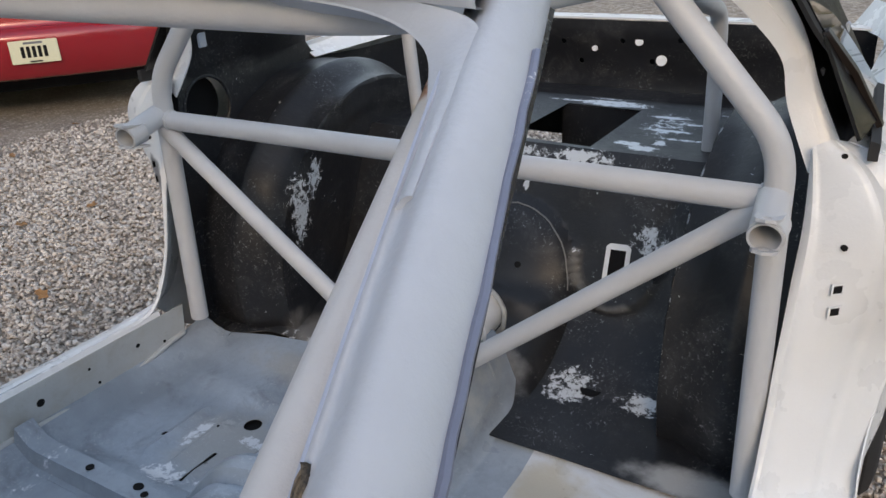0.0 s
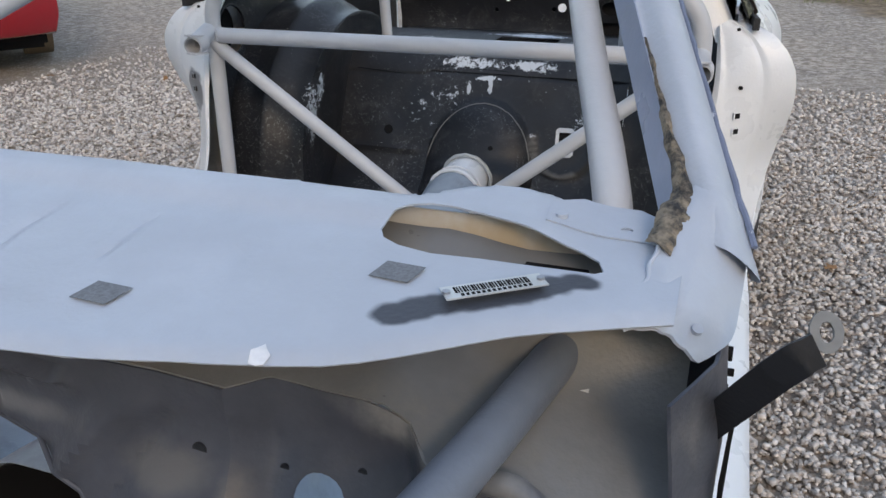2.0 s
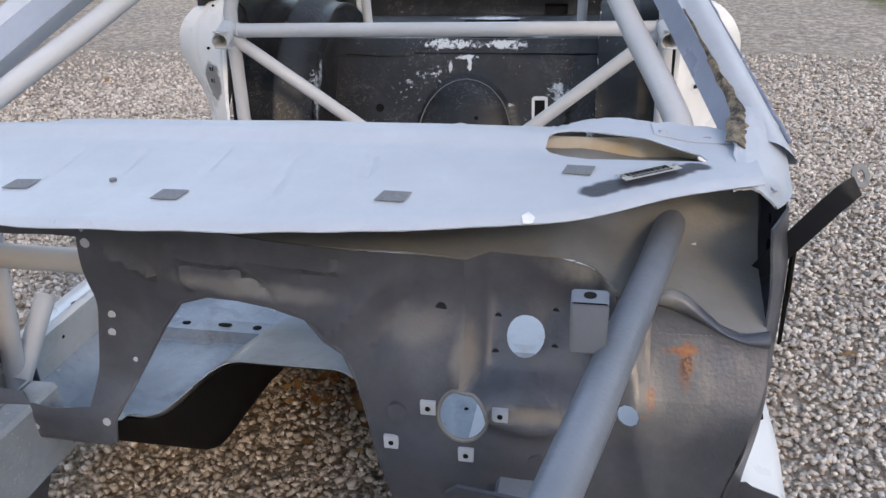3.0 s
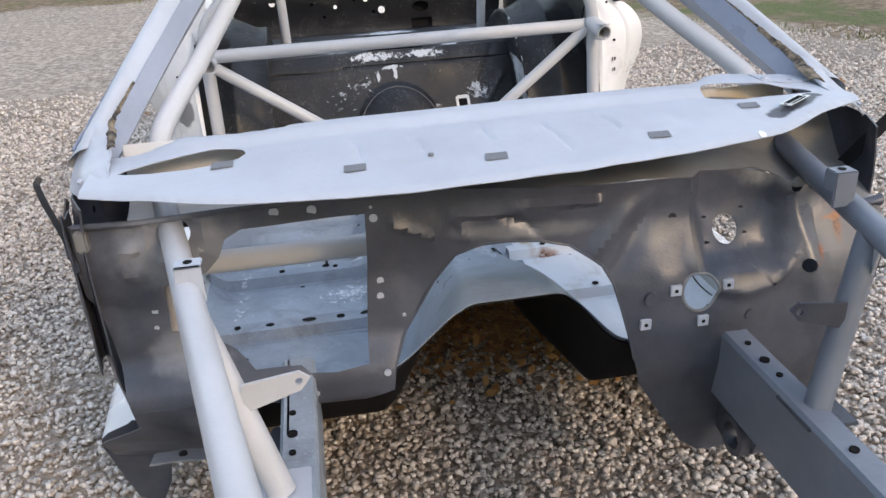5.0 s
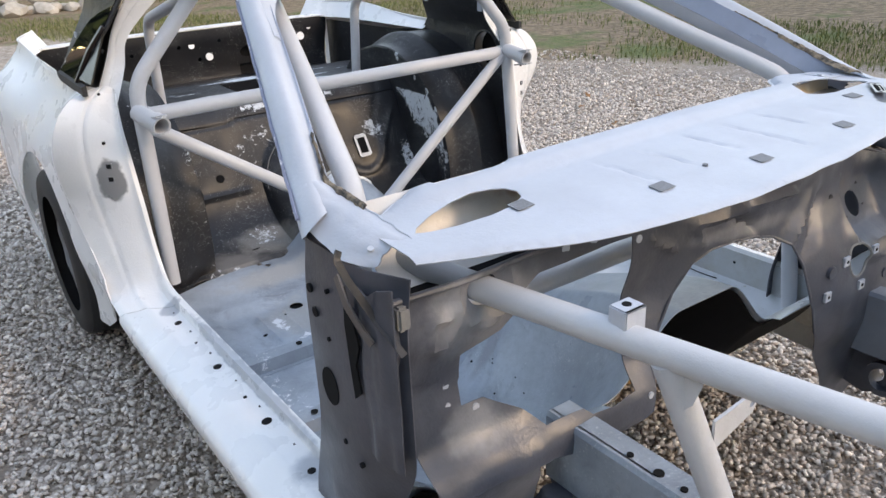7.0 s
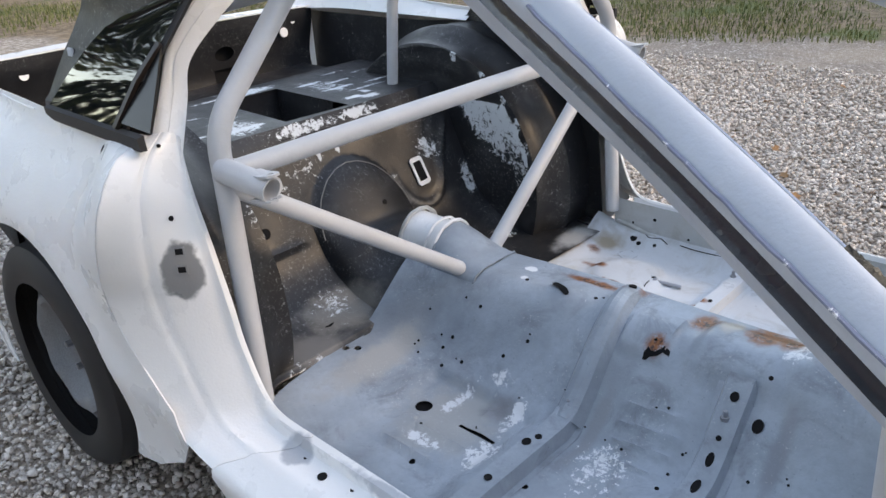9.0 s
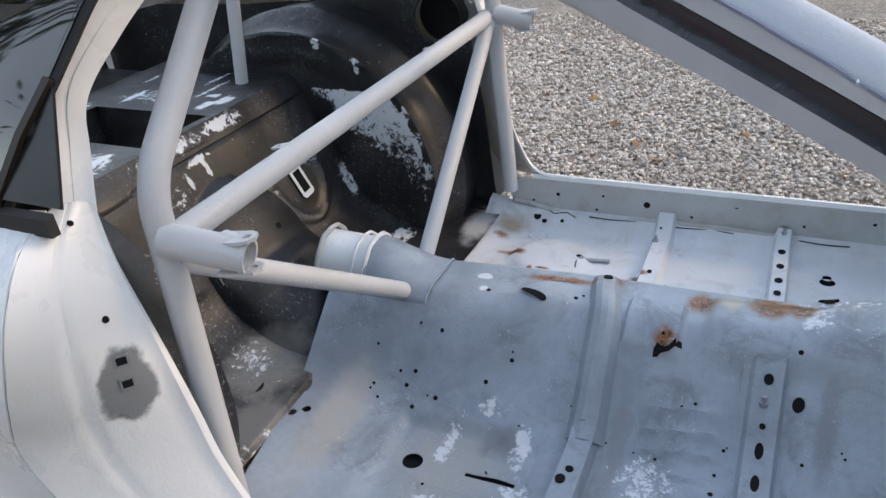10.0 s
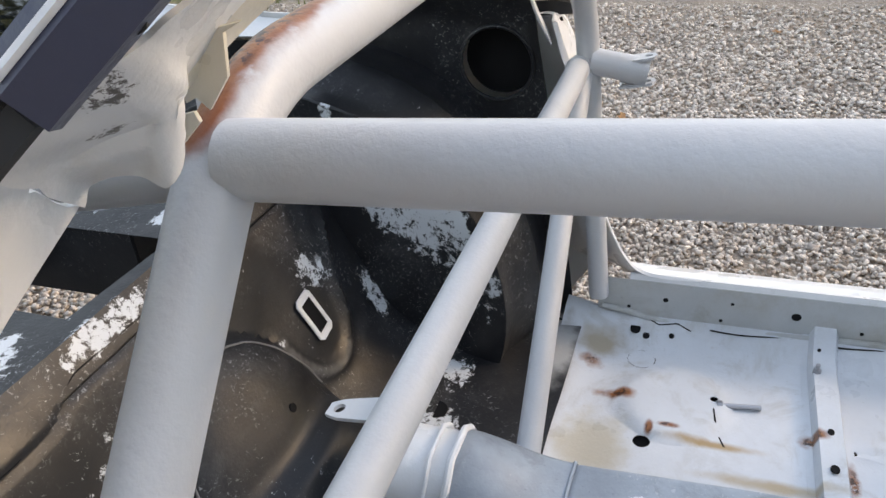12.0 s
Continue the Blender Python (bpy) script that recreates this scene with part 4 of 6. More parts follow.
# outer body sides
SHUT = [(0.768, 1.600, 0.974), (0.850, 1.575, 0.950), (0.905, 1.565, 0.885), (0.922, 1.580, 0.81), (0.918, 1.615, 0.73), (0.902, 1.655, 0.645), (0.888, 1.650, 0.56), (0.877, 1.61, 0.485), (0.874, 1.54, 0.42), (0.880, 1.40, 0.36)]
JAMB = [(0.722, 1.572, 0.965), (0.727, 1.556, 0.90), (0.73, 1.535, 0.84), (0.728, 1.515, 0.77), (0.727, 1.495, 0.70), (0.725, 1.475, 0.62), (0.725, 1.455, 0.54), (0.725, 1.42, 0.47), (0.725, 1.36, 0.425), (0.727, 1.25, 0.405)]


TOP_SEC = [(0.724, 0.400), (0.729, 0.410), (0.744, 0.405), (0.750, 0.384), (0.768, 0.378), (0.800, 0.374), (0.812, 0.376), (0.822, 0.368), (0.866, 0.352), (0.882, 0.338)]


def body_side(s):
    def sill_top(x):
        for (x0, z0), (x1, z1) in zip(TOP_SEC, TOP_SEC[1:]):
            if x <= x1:
                return z0 + (z1 - z0) * max(0, (x - x0) / (x1 - x0))
        return TOP_SEC[-1][1]

    def jamb(t, k):
        a, b = curve(JAMB, t), curve(SHUT, t)
        p = a.lerp(b, k)
        p.y -= 0.012 * math.sin(math.pi * k) * smooth(1.1, 0.8, t)
        p.z += 0.010 * math.sin(math.pi * k) * smooth(1.0, 0.8, t)
        p.y += 0.006 * ridge(k, 0.62, 0.03) - 0.010 * ridge(k, 0.06, 0.04)
        p.z += (sill_top(p.x) + 0.002 - p.z) * smooth(0.72, 0.97, t)
        return p

    pillar = part("lock_pillar", mirror(grid(jamb, span(0, 1, 64), span(0, 1, 28), 0.003), s), M_WHITE, CAR, "white rounded door jamb with a grey primed latch patch" if s < 0 else "white rounded door jamb with square latch holes")

    def on_jamb(z, x):
        t = min(span(0, 1, 200), key=lambda q: abs(curve(JAMB, q).lerp(curve(SHUT, q), 0.4).z - z))
        k = min(span(0, 1, 80), key=lambda q: abs(jamb(t, q).x - x))
        return jamb(t, k)

    for z in (0.712, 0.752):
        p = on_jamb(z, 0.793)
        b = block(-0.008, -0.004, -0.007, 0.008, 0.004, 0.007, 0)
        bmesh.ops.transform(b, matrix=Matrix.Translation(p) @ pose(0, 0, 0, 0, 0, 40), verts=b.verts)
        part("latch_hole", mirror(b, s), M_HOLE, pillar)
        b = plate(box2(-0.011, -0.010, 0.011, 0.010), [box2(-0.0075, -0.0065, 0.0075, 0.0065)], lambda u, v: (u, 0, v), 0.0015, 0)
        bmesh.ops.transform(b, matrix=Matrix.Translation(p + Vector((0.001, -0.0025, 0))) @ pose(0, 0, 0, 0, 0, 40), verts=b.verts)
        part("latch_rim", mirror(b, s), M_WHITE, pillar)
    part("jamb_hole", mirror(disc(on_jamb(0.822, 0.793), (0.5, -1, 0), 0.0048, 0.004), s), M_HOLE, pillar)
    part("jamb_hole", mirror(disc(on_jamb(0.945, 0.77), (0.5, -1, 0.3), 0.004, 0.004), s), M_HOLE, pillar)

    SEC = [(0.738, 0.245), (0.732, 0.33), (0.724, 0.398), (0.729, 0.410), (0.744, 0.405), (0.750, 0.384), (0.768, 0.378), (0.800, 0.374), (0.812, 0.376), (0.822, 0.368), (0.866, 0.352), (0.882, 0.338), (0.884, 0.322), (0.862, 0.25), (0.835, 0.17), (0.79, 0.14)]

    def rocker(y, k):
        a = SEC[k]
        return (a[0] - 0.012 * smooth(0.35, 0.14, y), y, a[1])

    sill = part("rocker_panel", mirror(grid(rocker, span(0.16, 1.40, 30), range(2, len(SEC)), 0.003), s), M_WHITE, CAR, "white rocker panel with small holes along the sill", sharp=50)
    inner = part("sill_inner", mirror(grid(rocker, span(0.16, 1.47, 30), range(0, 3), 0.002), s), M_SILL_IN, sill, "painted inner side of the sill")
    part("rocker_cap", mirror(plate([(x, z) for x, z in SEC[2:]] + [(0.76, 0.20)], [], lambda u, v: (u - 0.012, 0.161, v), 0.003, 0), s), M_DARK, sill)
    holes_on(sill, [(s * (0.762 + 0.012 * (i % 2)), y, 0.3785 - 0.001 * (i % 2), r) for i, (y, r) in enumerate(((0.30, 0.005), (0.36, 0.009), (0.46, 0.004), (0.578, 0.012), (0.64, 0.004), (0.70, 0.005), (0.78, 0.004), (0.875, 0.011), (0.95, 0.005), (1.03, 0.004), (1.10, 0.005), (1.174, 0.010), (1.24, 0.004)))], (s * 0.1, 0, 1), 0.0015)
    holes_on(inner, [(s * (0.738 - 0.08 * (z - 0.25)), y, z, r) for y, z, r in ((0.45, 0.36, 0.005), (0.62, 0.33, 0.004), (0.80, 0.37, 0.006), (0.92, 0.32, 0.004), (1.05, 0.345, 0.010), (1.18, 0.36, 0.004), (1.20, 0.31, 0.004), (1.32, 0.35, 0.006), (1.40, 0.32, 0.004))], (s, 0, 0.05), 0.003)
    part("seam_sealer", mirror(tube([(0.728, y, 0.292 + 0.006 * math.sin(9 * y) + 0.02 * smooth(1.3, 1.45, y)) for y in span(0.40, 1.46, 24)], 0.007, 0, 8), s), M_SILL_IN, inner, "smeared seam sealer")

    table = [curve(SHUT, t) for t in span(0, 1, 160)]

    def shut_at(z):
        p = min(table, key=lambda q: abs(q.z - z))
        return p.x, p.y

    def skin(u, v):
        rise = 0.035 * smooth(2.15, 2.65, u)
        x = 0.775 + 0.115 * smooth(0.99, 0.72, v - rise) - 0.03 * smooth(0.5, 0.25, v) - 0.12 * smooth(2.7, 3.15, u) ** 1.5 + 0.045 * ridge(u, 2.70, 0.35) * smooth(0.98, 0.85, v)
        x += 0.03 * smooth(1.85, 1.60, u) * ridge(v, 0.82, 0.10)
        d = math.hypot(u - 2.12, v - 0.33)
        sx, sy = shut_at(v)
        w = smooth(0.22, 0.0, u - sy)
        x += (sx + 0.001 - x) * w
        return (x + (1 - w) * 0.014 * ridge(d, 0.38, 0.05), u, v)

    arch = [(2.12 - 0.365 * math.cos(a), 0.33 + 0.365 * math.sin(a)) for a in span(radians(-25), radians(205), 36)]
    edge = [(curve(SHUT, t).y + 0.004, curve(SHUT, t).z) for t in span(0, 0.90, 26)]
    out = edge + [(1.50, 0.34), (1.56, 0.26), (1.70, 0.18)] + arch + [(2.60, 0.22), (3.05, 0.28), (3.16, 0.5), (3.14, 0.80), (3.09, 0.93), (3.02, 0.99), (2.94, 1.004), (2.80, 1.0), (2.6, 0.99), (2.35, 0.972), (2.1, 0.963), (1.9, 0.963)]
    part("quarter_panel", mirror(plate(out, [], skin, 0.003, 0.026), s), M_WHITE, CAR, "white rear quarter panel with a rolled wheel arch")
    # gutter of the rear hatch, the white inside of the quarter's top
    part("hatch_gutter", mirror(grid(lambda y, k: (0.785 - 0.05 * k - 0.12 * smooth(2.7, 3.15, y) ** 1.5, y, 0.952 + 0.048 * smooth(2.15, 2.75, y) * (1 - k) - 0.03 * k), span(2.12, 3.1, 20), [0, 0.3, 0.6, 1.0], 0.003), s), M_WHITE, CAR, "white hatch gutter")

    def post(t, k):
        a = curve([(0.722, 1.572, 0.925), (0.676, 1.598, 1.02), (0.658, 1.592, 1.096), (0.600, 1.560, 1.170), (0.535, 1.530, 1.231)], t)
        b = curve([(0.765, 1.606, 0.955), (0.717, 1.622, 1.045), (0.687, 1.615, 1.126), (0.655, 1.565, 1.200), (0.596, 1.508, 1.278)], t)
        p = a.lerp(b, k)
        p.x += 0.010 * math.sin(math.pi * k) ** 0.5 - 0.006 * ridge(k, 0.45, 0.06)
        p.z += 0.008 * math.sin(math.pi * k) + 0.006 * noise.noise((k * 6, 2.0, 0)) * smooth(0.9, 1.0, t)
        return p

    part("window_post", mirror(grid(post, span(0, 1, 36), span(0, 1, 14), 0.004), s), M_WHITE, CAR, "white window post cut off at the roof")

    def glass(t, k):
        a = curve([(0.802, 1.650, 0.980), (0.757, 1.612, 1.08), (0.715, 1.588, 1.140), (0.688, 1.562, 1.190), (0.662, 1.532, 1.241), (0.640, 1.482, 1.290), (0.610, 1.430, 1.340), (0.582, 1.385, 1.383)], t)
        b = curve([(0.775, 2.06, 0.962), (0.738, 2.01, 1.03), (0.695, 1.94, 1.105), (0.650, 1.84, 1.18), (0.615, 1.74, 1.245), (0.582, 1.66, 1.30), (0.545, 1.60, 1.35), (0.51, 1.55, 1.393)], t)
        return a.lerp(b, k)

    lobe_in = [(0.535, 1.530, 1.231), (0.531, 1.525, 1.242), (0.528, 1.505, 1.248), (0.525, 1.492, 1.245), (0.524, 1.484, 1.241), (0.520, 1.477, 1.256), (0.524, 1.476, 1.280), (0.502, 1.462, 1.302), (0.492, 1.447, 1.318), (0.476, 1.428, 1.335)]
    lobe_out = [(0.596, 1.508, 1.278), (0.588, 1.494, 1.288), (0.580, 1.480, 1.298), (0.574, 1.468, 1.306), (0.569, 1.458, 1.313), (0.564, 1.449, 1.319), (0.558, 1.441, 1.325), (0.551, 1.433, 1.331), (0.543, 1.425, 1.337), (0.533, 1.416, 1.343)]

    def stub(t, k):
        p = curve(lobe_in, t).lerp(curve(lobe_out, t), k)
        p.x -= 0.012 * math.sin(math.pi * k) * smooth(0.1, 0.4, t)
        p.x += 0.003 * noise.noise((t * 9, k * 5, 1.0)) - 0.006 * ridge(k, 0.55, 0.10)
        return p

    stub_ob = part("roof_stub", mirror(grid(stub, span(0, 1, 40), span(0, 1, 12), 0.0025), s), M_STUB, CAR, "cut white roof stub with scraped sealer by the hoop")
    part("stub_flange", mirror(grid(lambda t, k: curve(lobe_in, 0.64 + 0.36 * t) + k * t ** 0.6 * Vector((-0.036, 0.004, -0.010)), span(0, 1, 16), span(0, 1, 4), 0.002), s), M_CREAM, stub_ob, "thin cream flange along the cut")
    part("inner_flange", mirror(plate([(1.440, 1.312), (1.450, 1.307), (1.455, 1.286), (1.470, 1.269), (1.4755, 1.275), (1.482, 1.272), (1.484, 1.285), (1.466, 1.306)], [], lambda u, v: (0.500 + 0.15 * (v - 1.286), u, v), 0.0025, 0.02), s), M_CREAM, stub_ob)
    part("inner_flange", mirror(plate([(1.492, 1.248), (1.476, 1.263), (1.478, 1.268), (1.486, 1.266), (1.494, 1.258)], [], lambda u, v: (0.502, u, v), 0.0025, 0.02), s), M_CREAM, stub_ob)
    part("gutter_seal", mirror(tube([(0.600, 1.413, 1.338), (0.572, 1.424, 1.340), (0.545, 1.432, 1.338), (0.51, 1.425, 1.345)], 0.004, 0, 8), s), M_RUBBER, stub_ob, "black gutter seal")
    railing = [glass(t, 0) + Vector((-0.005, -0.002, -0.002)) for t in span(0.80, 1.0, 8)]
    rail_ob = part("roof_rail", mirror(sweep(railing, [(-0.013, -0.005), (0.011, -0.006), (0.014, 0.004), (0.002, 0.009), (-0.013, 0.003)], up=(1, 0, 0)), s), M_RAIL, CAR, "dark blue cut drip rail beside the window")
    # highlight along the rail, modelled as a thin white tube
    part("rail_highlight", mirror(tube([p + Vector((0.006, 0.0, 0.009)) for p in railing], 0.0022, 0, 6), s), M_EDGE_WHITE, rail_ob, "bright line standing for the highlight on the rail's edge")
    pane = part("quarter_window", mirror(grid(glass, span(0, 1, 16), span(0, 1, 10), 0.005), s), M_GLASS, CAR, "black quarter window glass")
    part("window_seal", mirror(sweep([glass(t, 0) + Vector((-0.006, -0.002, -0.002)) for t in span(0, 0.795, 16)], [(-0.009, -0.004), (0.007, -0.005), (0.008, 0.004), (-0.009, 0.003)], up=(1, 0, 0)), s), M_RUBBER, pane)
    part("window_seal", mirror(sweep([glass(0, k) for k in span(-0.25, 1, 8)], [(-0.007, -0.022), (0.007, -0.022), (0.008, 0.004), (-0.006, 0.008)], up=(0, 0, 1)), s), M_RUBBER, pane)
    tri = plate([(0, 0), (1, 0), (0, 1)], [], lambda u, v: Vector((0.790, 1.548, 0.992)) + u * Vector((0.012, 0.104, 0.010)) + v * Vector((-0.075, 0.034, 0.150)), 0.006, 0.2)
    part("window_corner", mirror(tri, s), M_CORNER, pane, "black plastic corner panel of the window")
    part("corner_trim", mirror(sweep([(0.806, 1.652, 0.990), (0.762, 1.614, 1.078), (0.717, 1.584, 1.142)], [(-0.006, -0.004), (0.006, -0.004), (0.005, 0.005), (-0.005, 0.005)], up=(1, 0, 0)), s), M_TRIM, pane, "brownish rubber trim")

    # hinge pillar at the front of the door opening
    PIL = [(0.752, -0.010), (0.765, 0.02), (0.784, 0.065), (0.790, 0.12), (0.790, 0.24), (0.780, 0.262), (0.735, 0.272), (0.70, 0.265)]

    def hinge(k, v):
        x, y = PIL[k]
        back = smooth(0.62, 0.34, v)
        return (x - 0.012 * smooth(0.82, 0.95, v), y + 0.12 * back * smooth(5, 0, k) + 0.05 * back * (k > 3), v)

    pil = part("hinge_pillar", mirror(grid(hinge, range(8), span(0.30, 0.925, 22), 0.003), s), M_DARK, CAR, "dark primed hinge pillar with slots", sharp=40)
    gap = plate([(0.092, 0.895), (0.080, 0.86), (0.066, 0.80), (0.078, 0.765), (0.072, 0.715), (0.088, 0.70), (0.094, 0.76), (0.099, 0.83)], [], lambda u, v: (0.7925 - 0.004 * smooth(0.09, 0.06, u), u, v), 0.004, 0)
    part("torn_slot", mirror(gap, s), M_HOLE, pil, "ragged black slot")
    part("hole", mirror(plate(ring(0.186, 0.672, 0.028, 0.036, 20), [], lambda u, v: (0.7915, u, v), 0.004, 0), s), M_HOLE, pil)
    holes_on(pil, [(s * 0.789, y, z, r) for y, z, r in ((0.222, 0.844, 0.008), (0.209, 0.805, 0.009), (0.16, 0.86, 0.004), (0.17, 0.77, 0.004), (0.15, 0.58, 0.005), (0.10, 0.56, 0.005))], (1, 0, 0), 0.004)
    if s < 0:
        part("pillar_flap", mirror(grid(lambda t, v: (0.786 - 0.012 * t + 0.006 * math.sin(3 * t) + 0.004 * noise.noise((t * 5, v * 9, 1.0)), 0.070 - 0.082 * t, v + 0.018 * t * smooth(0.8, 0.9, v) - 0.012 * ridge(t, 0.35, 0.2) * smooth(0.85, 0.9, v)), span(0, 1, 12), span(0.60, 0.90, 14), 0.003), s), M_DARK, pil, "bent dark sheet at the pillar's front edge")
        part("flap_tab", mirror(block(0.742, -0.010, 0.845, 0.764, 0.012, 0.885, 0.004), s), M_BARE, pil, "bare metal tab in the corner gap")
        st = sweep(fillet([(-0.765, -0.02, 0.815), (-0.785, 0.02, 0.865), (-0.812, 0.045, 0.93), (-0.820, 0.055, 0.958), (-0.812, 0.06, 0.968)], 0.01), [(-0.0055, -0.0015), (0.0055, -0.0015), (0.0055, 0.0015), (-0.0055, 0.0015)], up=(0, 1, 0))
        part("brace_strap", st, M_STRAP, pil, "thin dark bent strap bolted to the pillar")
        strip = sweep([(-0.795, 0.112, 0.905), (-0.799, 0.080, 0.87), (-0.795, 0.045, 0.838), (-0.790, 0.028, 0.822)], [(-0.009, -0.0015), (0.009, -0.0015), (0.009, 0.0015), (-0.009, 0.0015)], up=(1, 0, 0))
        part("bent_strip", strip, M_RUSTY, pil, "brownish bent steel strip")

    # corner patch that joins cowl and windscreen pillar
    def corner(t, k):
        a = curve([(0.727, 0.262, 1.004), (0.716, 0.205, 0.990), (0.708, 0.15, 0.980), (0.702, 0.09, 0.969), (0.696, 0.040, 0.957)], t)
        b = curve([(0.792, 0.250, 0.968), (0.791, 0.205, 0.953), (0.788, 0.15, 0.938), (0.782, 0.10, 0.928), (0.758, 0.058, 0.926)], t)
        p = a.lerp(b, k)
        p.z += (0.014 + 0.008 * smooth(0.35, 0, t)) * math.sin(math.pi * k) + 0.003 * noise.noise((t * 7, k * 5, s * 3.0))
        p.y += 0.010 * noise.noise((k * 6, 2.0, s)) * smooth(0.85, 1.0, t)
        return p

    patch = part("cowl_corner", mirror(grid(corner, span(0, 1, 30), span(0, 1, 16), 0.003), s), M_GREY, CAR, "welded grey corner patch at the pillar's foot")
    part("weld_ridge", mirror(tube([corner(t, 0.02) + Vector((0.0015 * math.sin(40 * t), 0, 0.0)) for t in span(0.3, 1.0, 24)], 0.002, 0, 8), s), M_GREY, patch)
    part("bolt_head", mirror(disc(corner(0.86, 0.75) + Vector((0, -0.002, 0.003)), (0.3, -0.4, 1), 0.005, 0.002, 14), s), M_GREY, patch)


body_side(-1)
body_side(1)


# windscreen frame
def pillar_a(s):
    low = [(0.728, 0.300, 0.930), (0.706, 0.272, 0.962), (0.722, 0.258, 1.002), (0.728, 0.250, 0.994), (0.755, 0.228, 0.998), (0.776, 0.226, 0.986), (0.791, 0.238, 0.966), (0.770, 0.288, 0.944), (0.742, 0.330, 0.940)]
    top = [(0.556, 0.850, 1.180), (0.536, 0.815, 1.215), (0.552, 0.800, 1.256), (0.559, 0.794, 1.250), (0.585, 0.785, 1.266), (0.604, 0.795, 1.260), (0.612, 0.815, 1.245), (0.592, 0.865, 1.214), (0.566, 0.90, 1.195)]
    m = len(low)

    def f(t, k):
        p = Vector(low[k % m]).lerp(top[k % m], t)
        return p + Vector((0, -0.005, 0.005)) * math.sin(math.pi * min(max(t, 0), 1))

    ob = part("windscreen_pillar", mirror(grid(lambda t, q: curve([f(t, k) for k in range(2, 7)] + [f(t, 6).lerp(f(t, 7), 0.38)], q), span(-0.08, 1.14, 26), span(0, 1, 20), 0), s), M_GREY, CAR, "grey windscreen pillar with cut seams", sharp=70)
    part("door_channel", mirror(grid(lambda t, k: f(t, int(k)).lerp(f(t, min(int(k) + 1, 7)), k - int(k)) + Vector((-0.008, 0, -0.004)) * math.sin(math.pi * (k - 6)), span(-0.08, 1.14, 26), [6.38, 6.5, 6.65, 6.8, 7], 0), s), M_CHANNEL, ob, "black painted weatherstrip channel")
    part("rear_flange", mirror(grid(f, span(-0.08, 1.14, 26), range(7, m + 1), 0), s), M_GREY, ob)
    part("bonding_strip", mirror(grid(f, span(-0.14, 1.02, 26), range(1, 3), 0.002), s), M_STRIP, ob, "blue-grey primed bonding strip")
    part("inner_channel", mirror(grid(f, span(-0.05, 1.1, 26), range(0, 2), 0.002), s), M_GREY, ob, "grey primed inner channel")
    r = random.Random(5)
    wide = (Vector(low[4]) - Vector(low[2])).normalized()
    far = 0.42 if s > 0 else 0.20

    seam = [Vector(low[2]).lerp(top[2], q * far) for q in (1.0, 0.66, 0.33, 0.0)] + [Vector((0.715, 0.210, 0.990)), Vector((0.709, 0.160, 0.980))]

    def smear(t, k):
        p = curve(seam, t)
        w = (1.0 if s > 0 else 0.55) * (0.004 + 0.013 * smooth(0, 0.75, t)) + 0.005 * noise.noise((t * 14, 4.0, 1.0))
        side = 0.004 * noise.noise((t * 17, k * 2.0, 7.0))
        return p + wide * (k * w + side + 0.002) + Vector((0.0, -0.005, 0.007)) * (1 - 0.8 * k * k) + Vector((0, 0, 0.004 * noise.noise((t * 40, k * 4, 2))))

    part("sealant", mirror(grid(smear, span(0, 1, 70), span(-1, 1, 8), 0.002), s), M_SEALANT, ob, "torn strip of old brown sealant")
    edge = [Vector(low[6]).lerp(top[6], t) + Vector((0.002, -0.004, 0.004)) for t in span(-0.02, 0.98, 30)]
    part("edge_strip", mirror(sweep([p + Vector((r.uniform(-0.001, 0.001), 0, r.uniform(-0.001, 0.001))) for p in edge], ring(0, 0, 0.0025, 0.0035, 6), up=(1, 0, 0)), s), M_EDGE, ob, "chipped blue edge")


def sealant_mat():
    n = Nodes("old_sealant")
    col = n.mix(n.ramp(n.noise(38, 6, 0.7), 0.38, 0.62), (0.030, 0.028, 0.027), (0.29, 0.23, 0.165))
    n.bump(n.noise(90, 5), 0.8, 0.004)
    return n.done(col, 0.8)


M_SEALANT = sealant_mat()
M_EDGE = primer("chipped_edge", (0.16, 0.19, 0.27), 0.2, 0.4, chips=(0.75, 0.78, 0.82), chip_at=0.6)
pillar_a(-1)
pillar_a(1)


def header(x, k):
    c = math.sqrt(max(0, 1 - (x / 0.70) ** 2))
    y, z = 0.78 + 0.065 * c, 1.262 + 0.03 * c
    prof = [(-0.03, 0.0), (-0.012, 0.014), (0.035, 0.018), (0.07, 0.010), (0.072, -0.004), (0.02, -0.012), (-0.028, -0.006), (-0.03, 0.0)]
    dy, dz = prof[k]
    jag = 0.010 * noise.noise((x * 18, 3.1, 0)) if k in (3, 4) else 0
    return (x, y + dy + jag, z + dz)


part("windscreen_header", grid(header, span(-0.575, 0.575, 90), range(8), 0), M_GREY, CAR, "grey windscreen header with ragged cut roof edge", sharp=25)


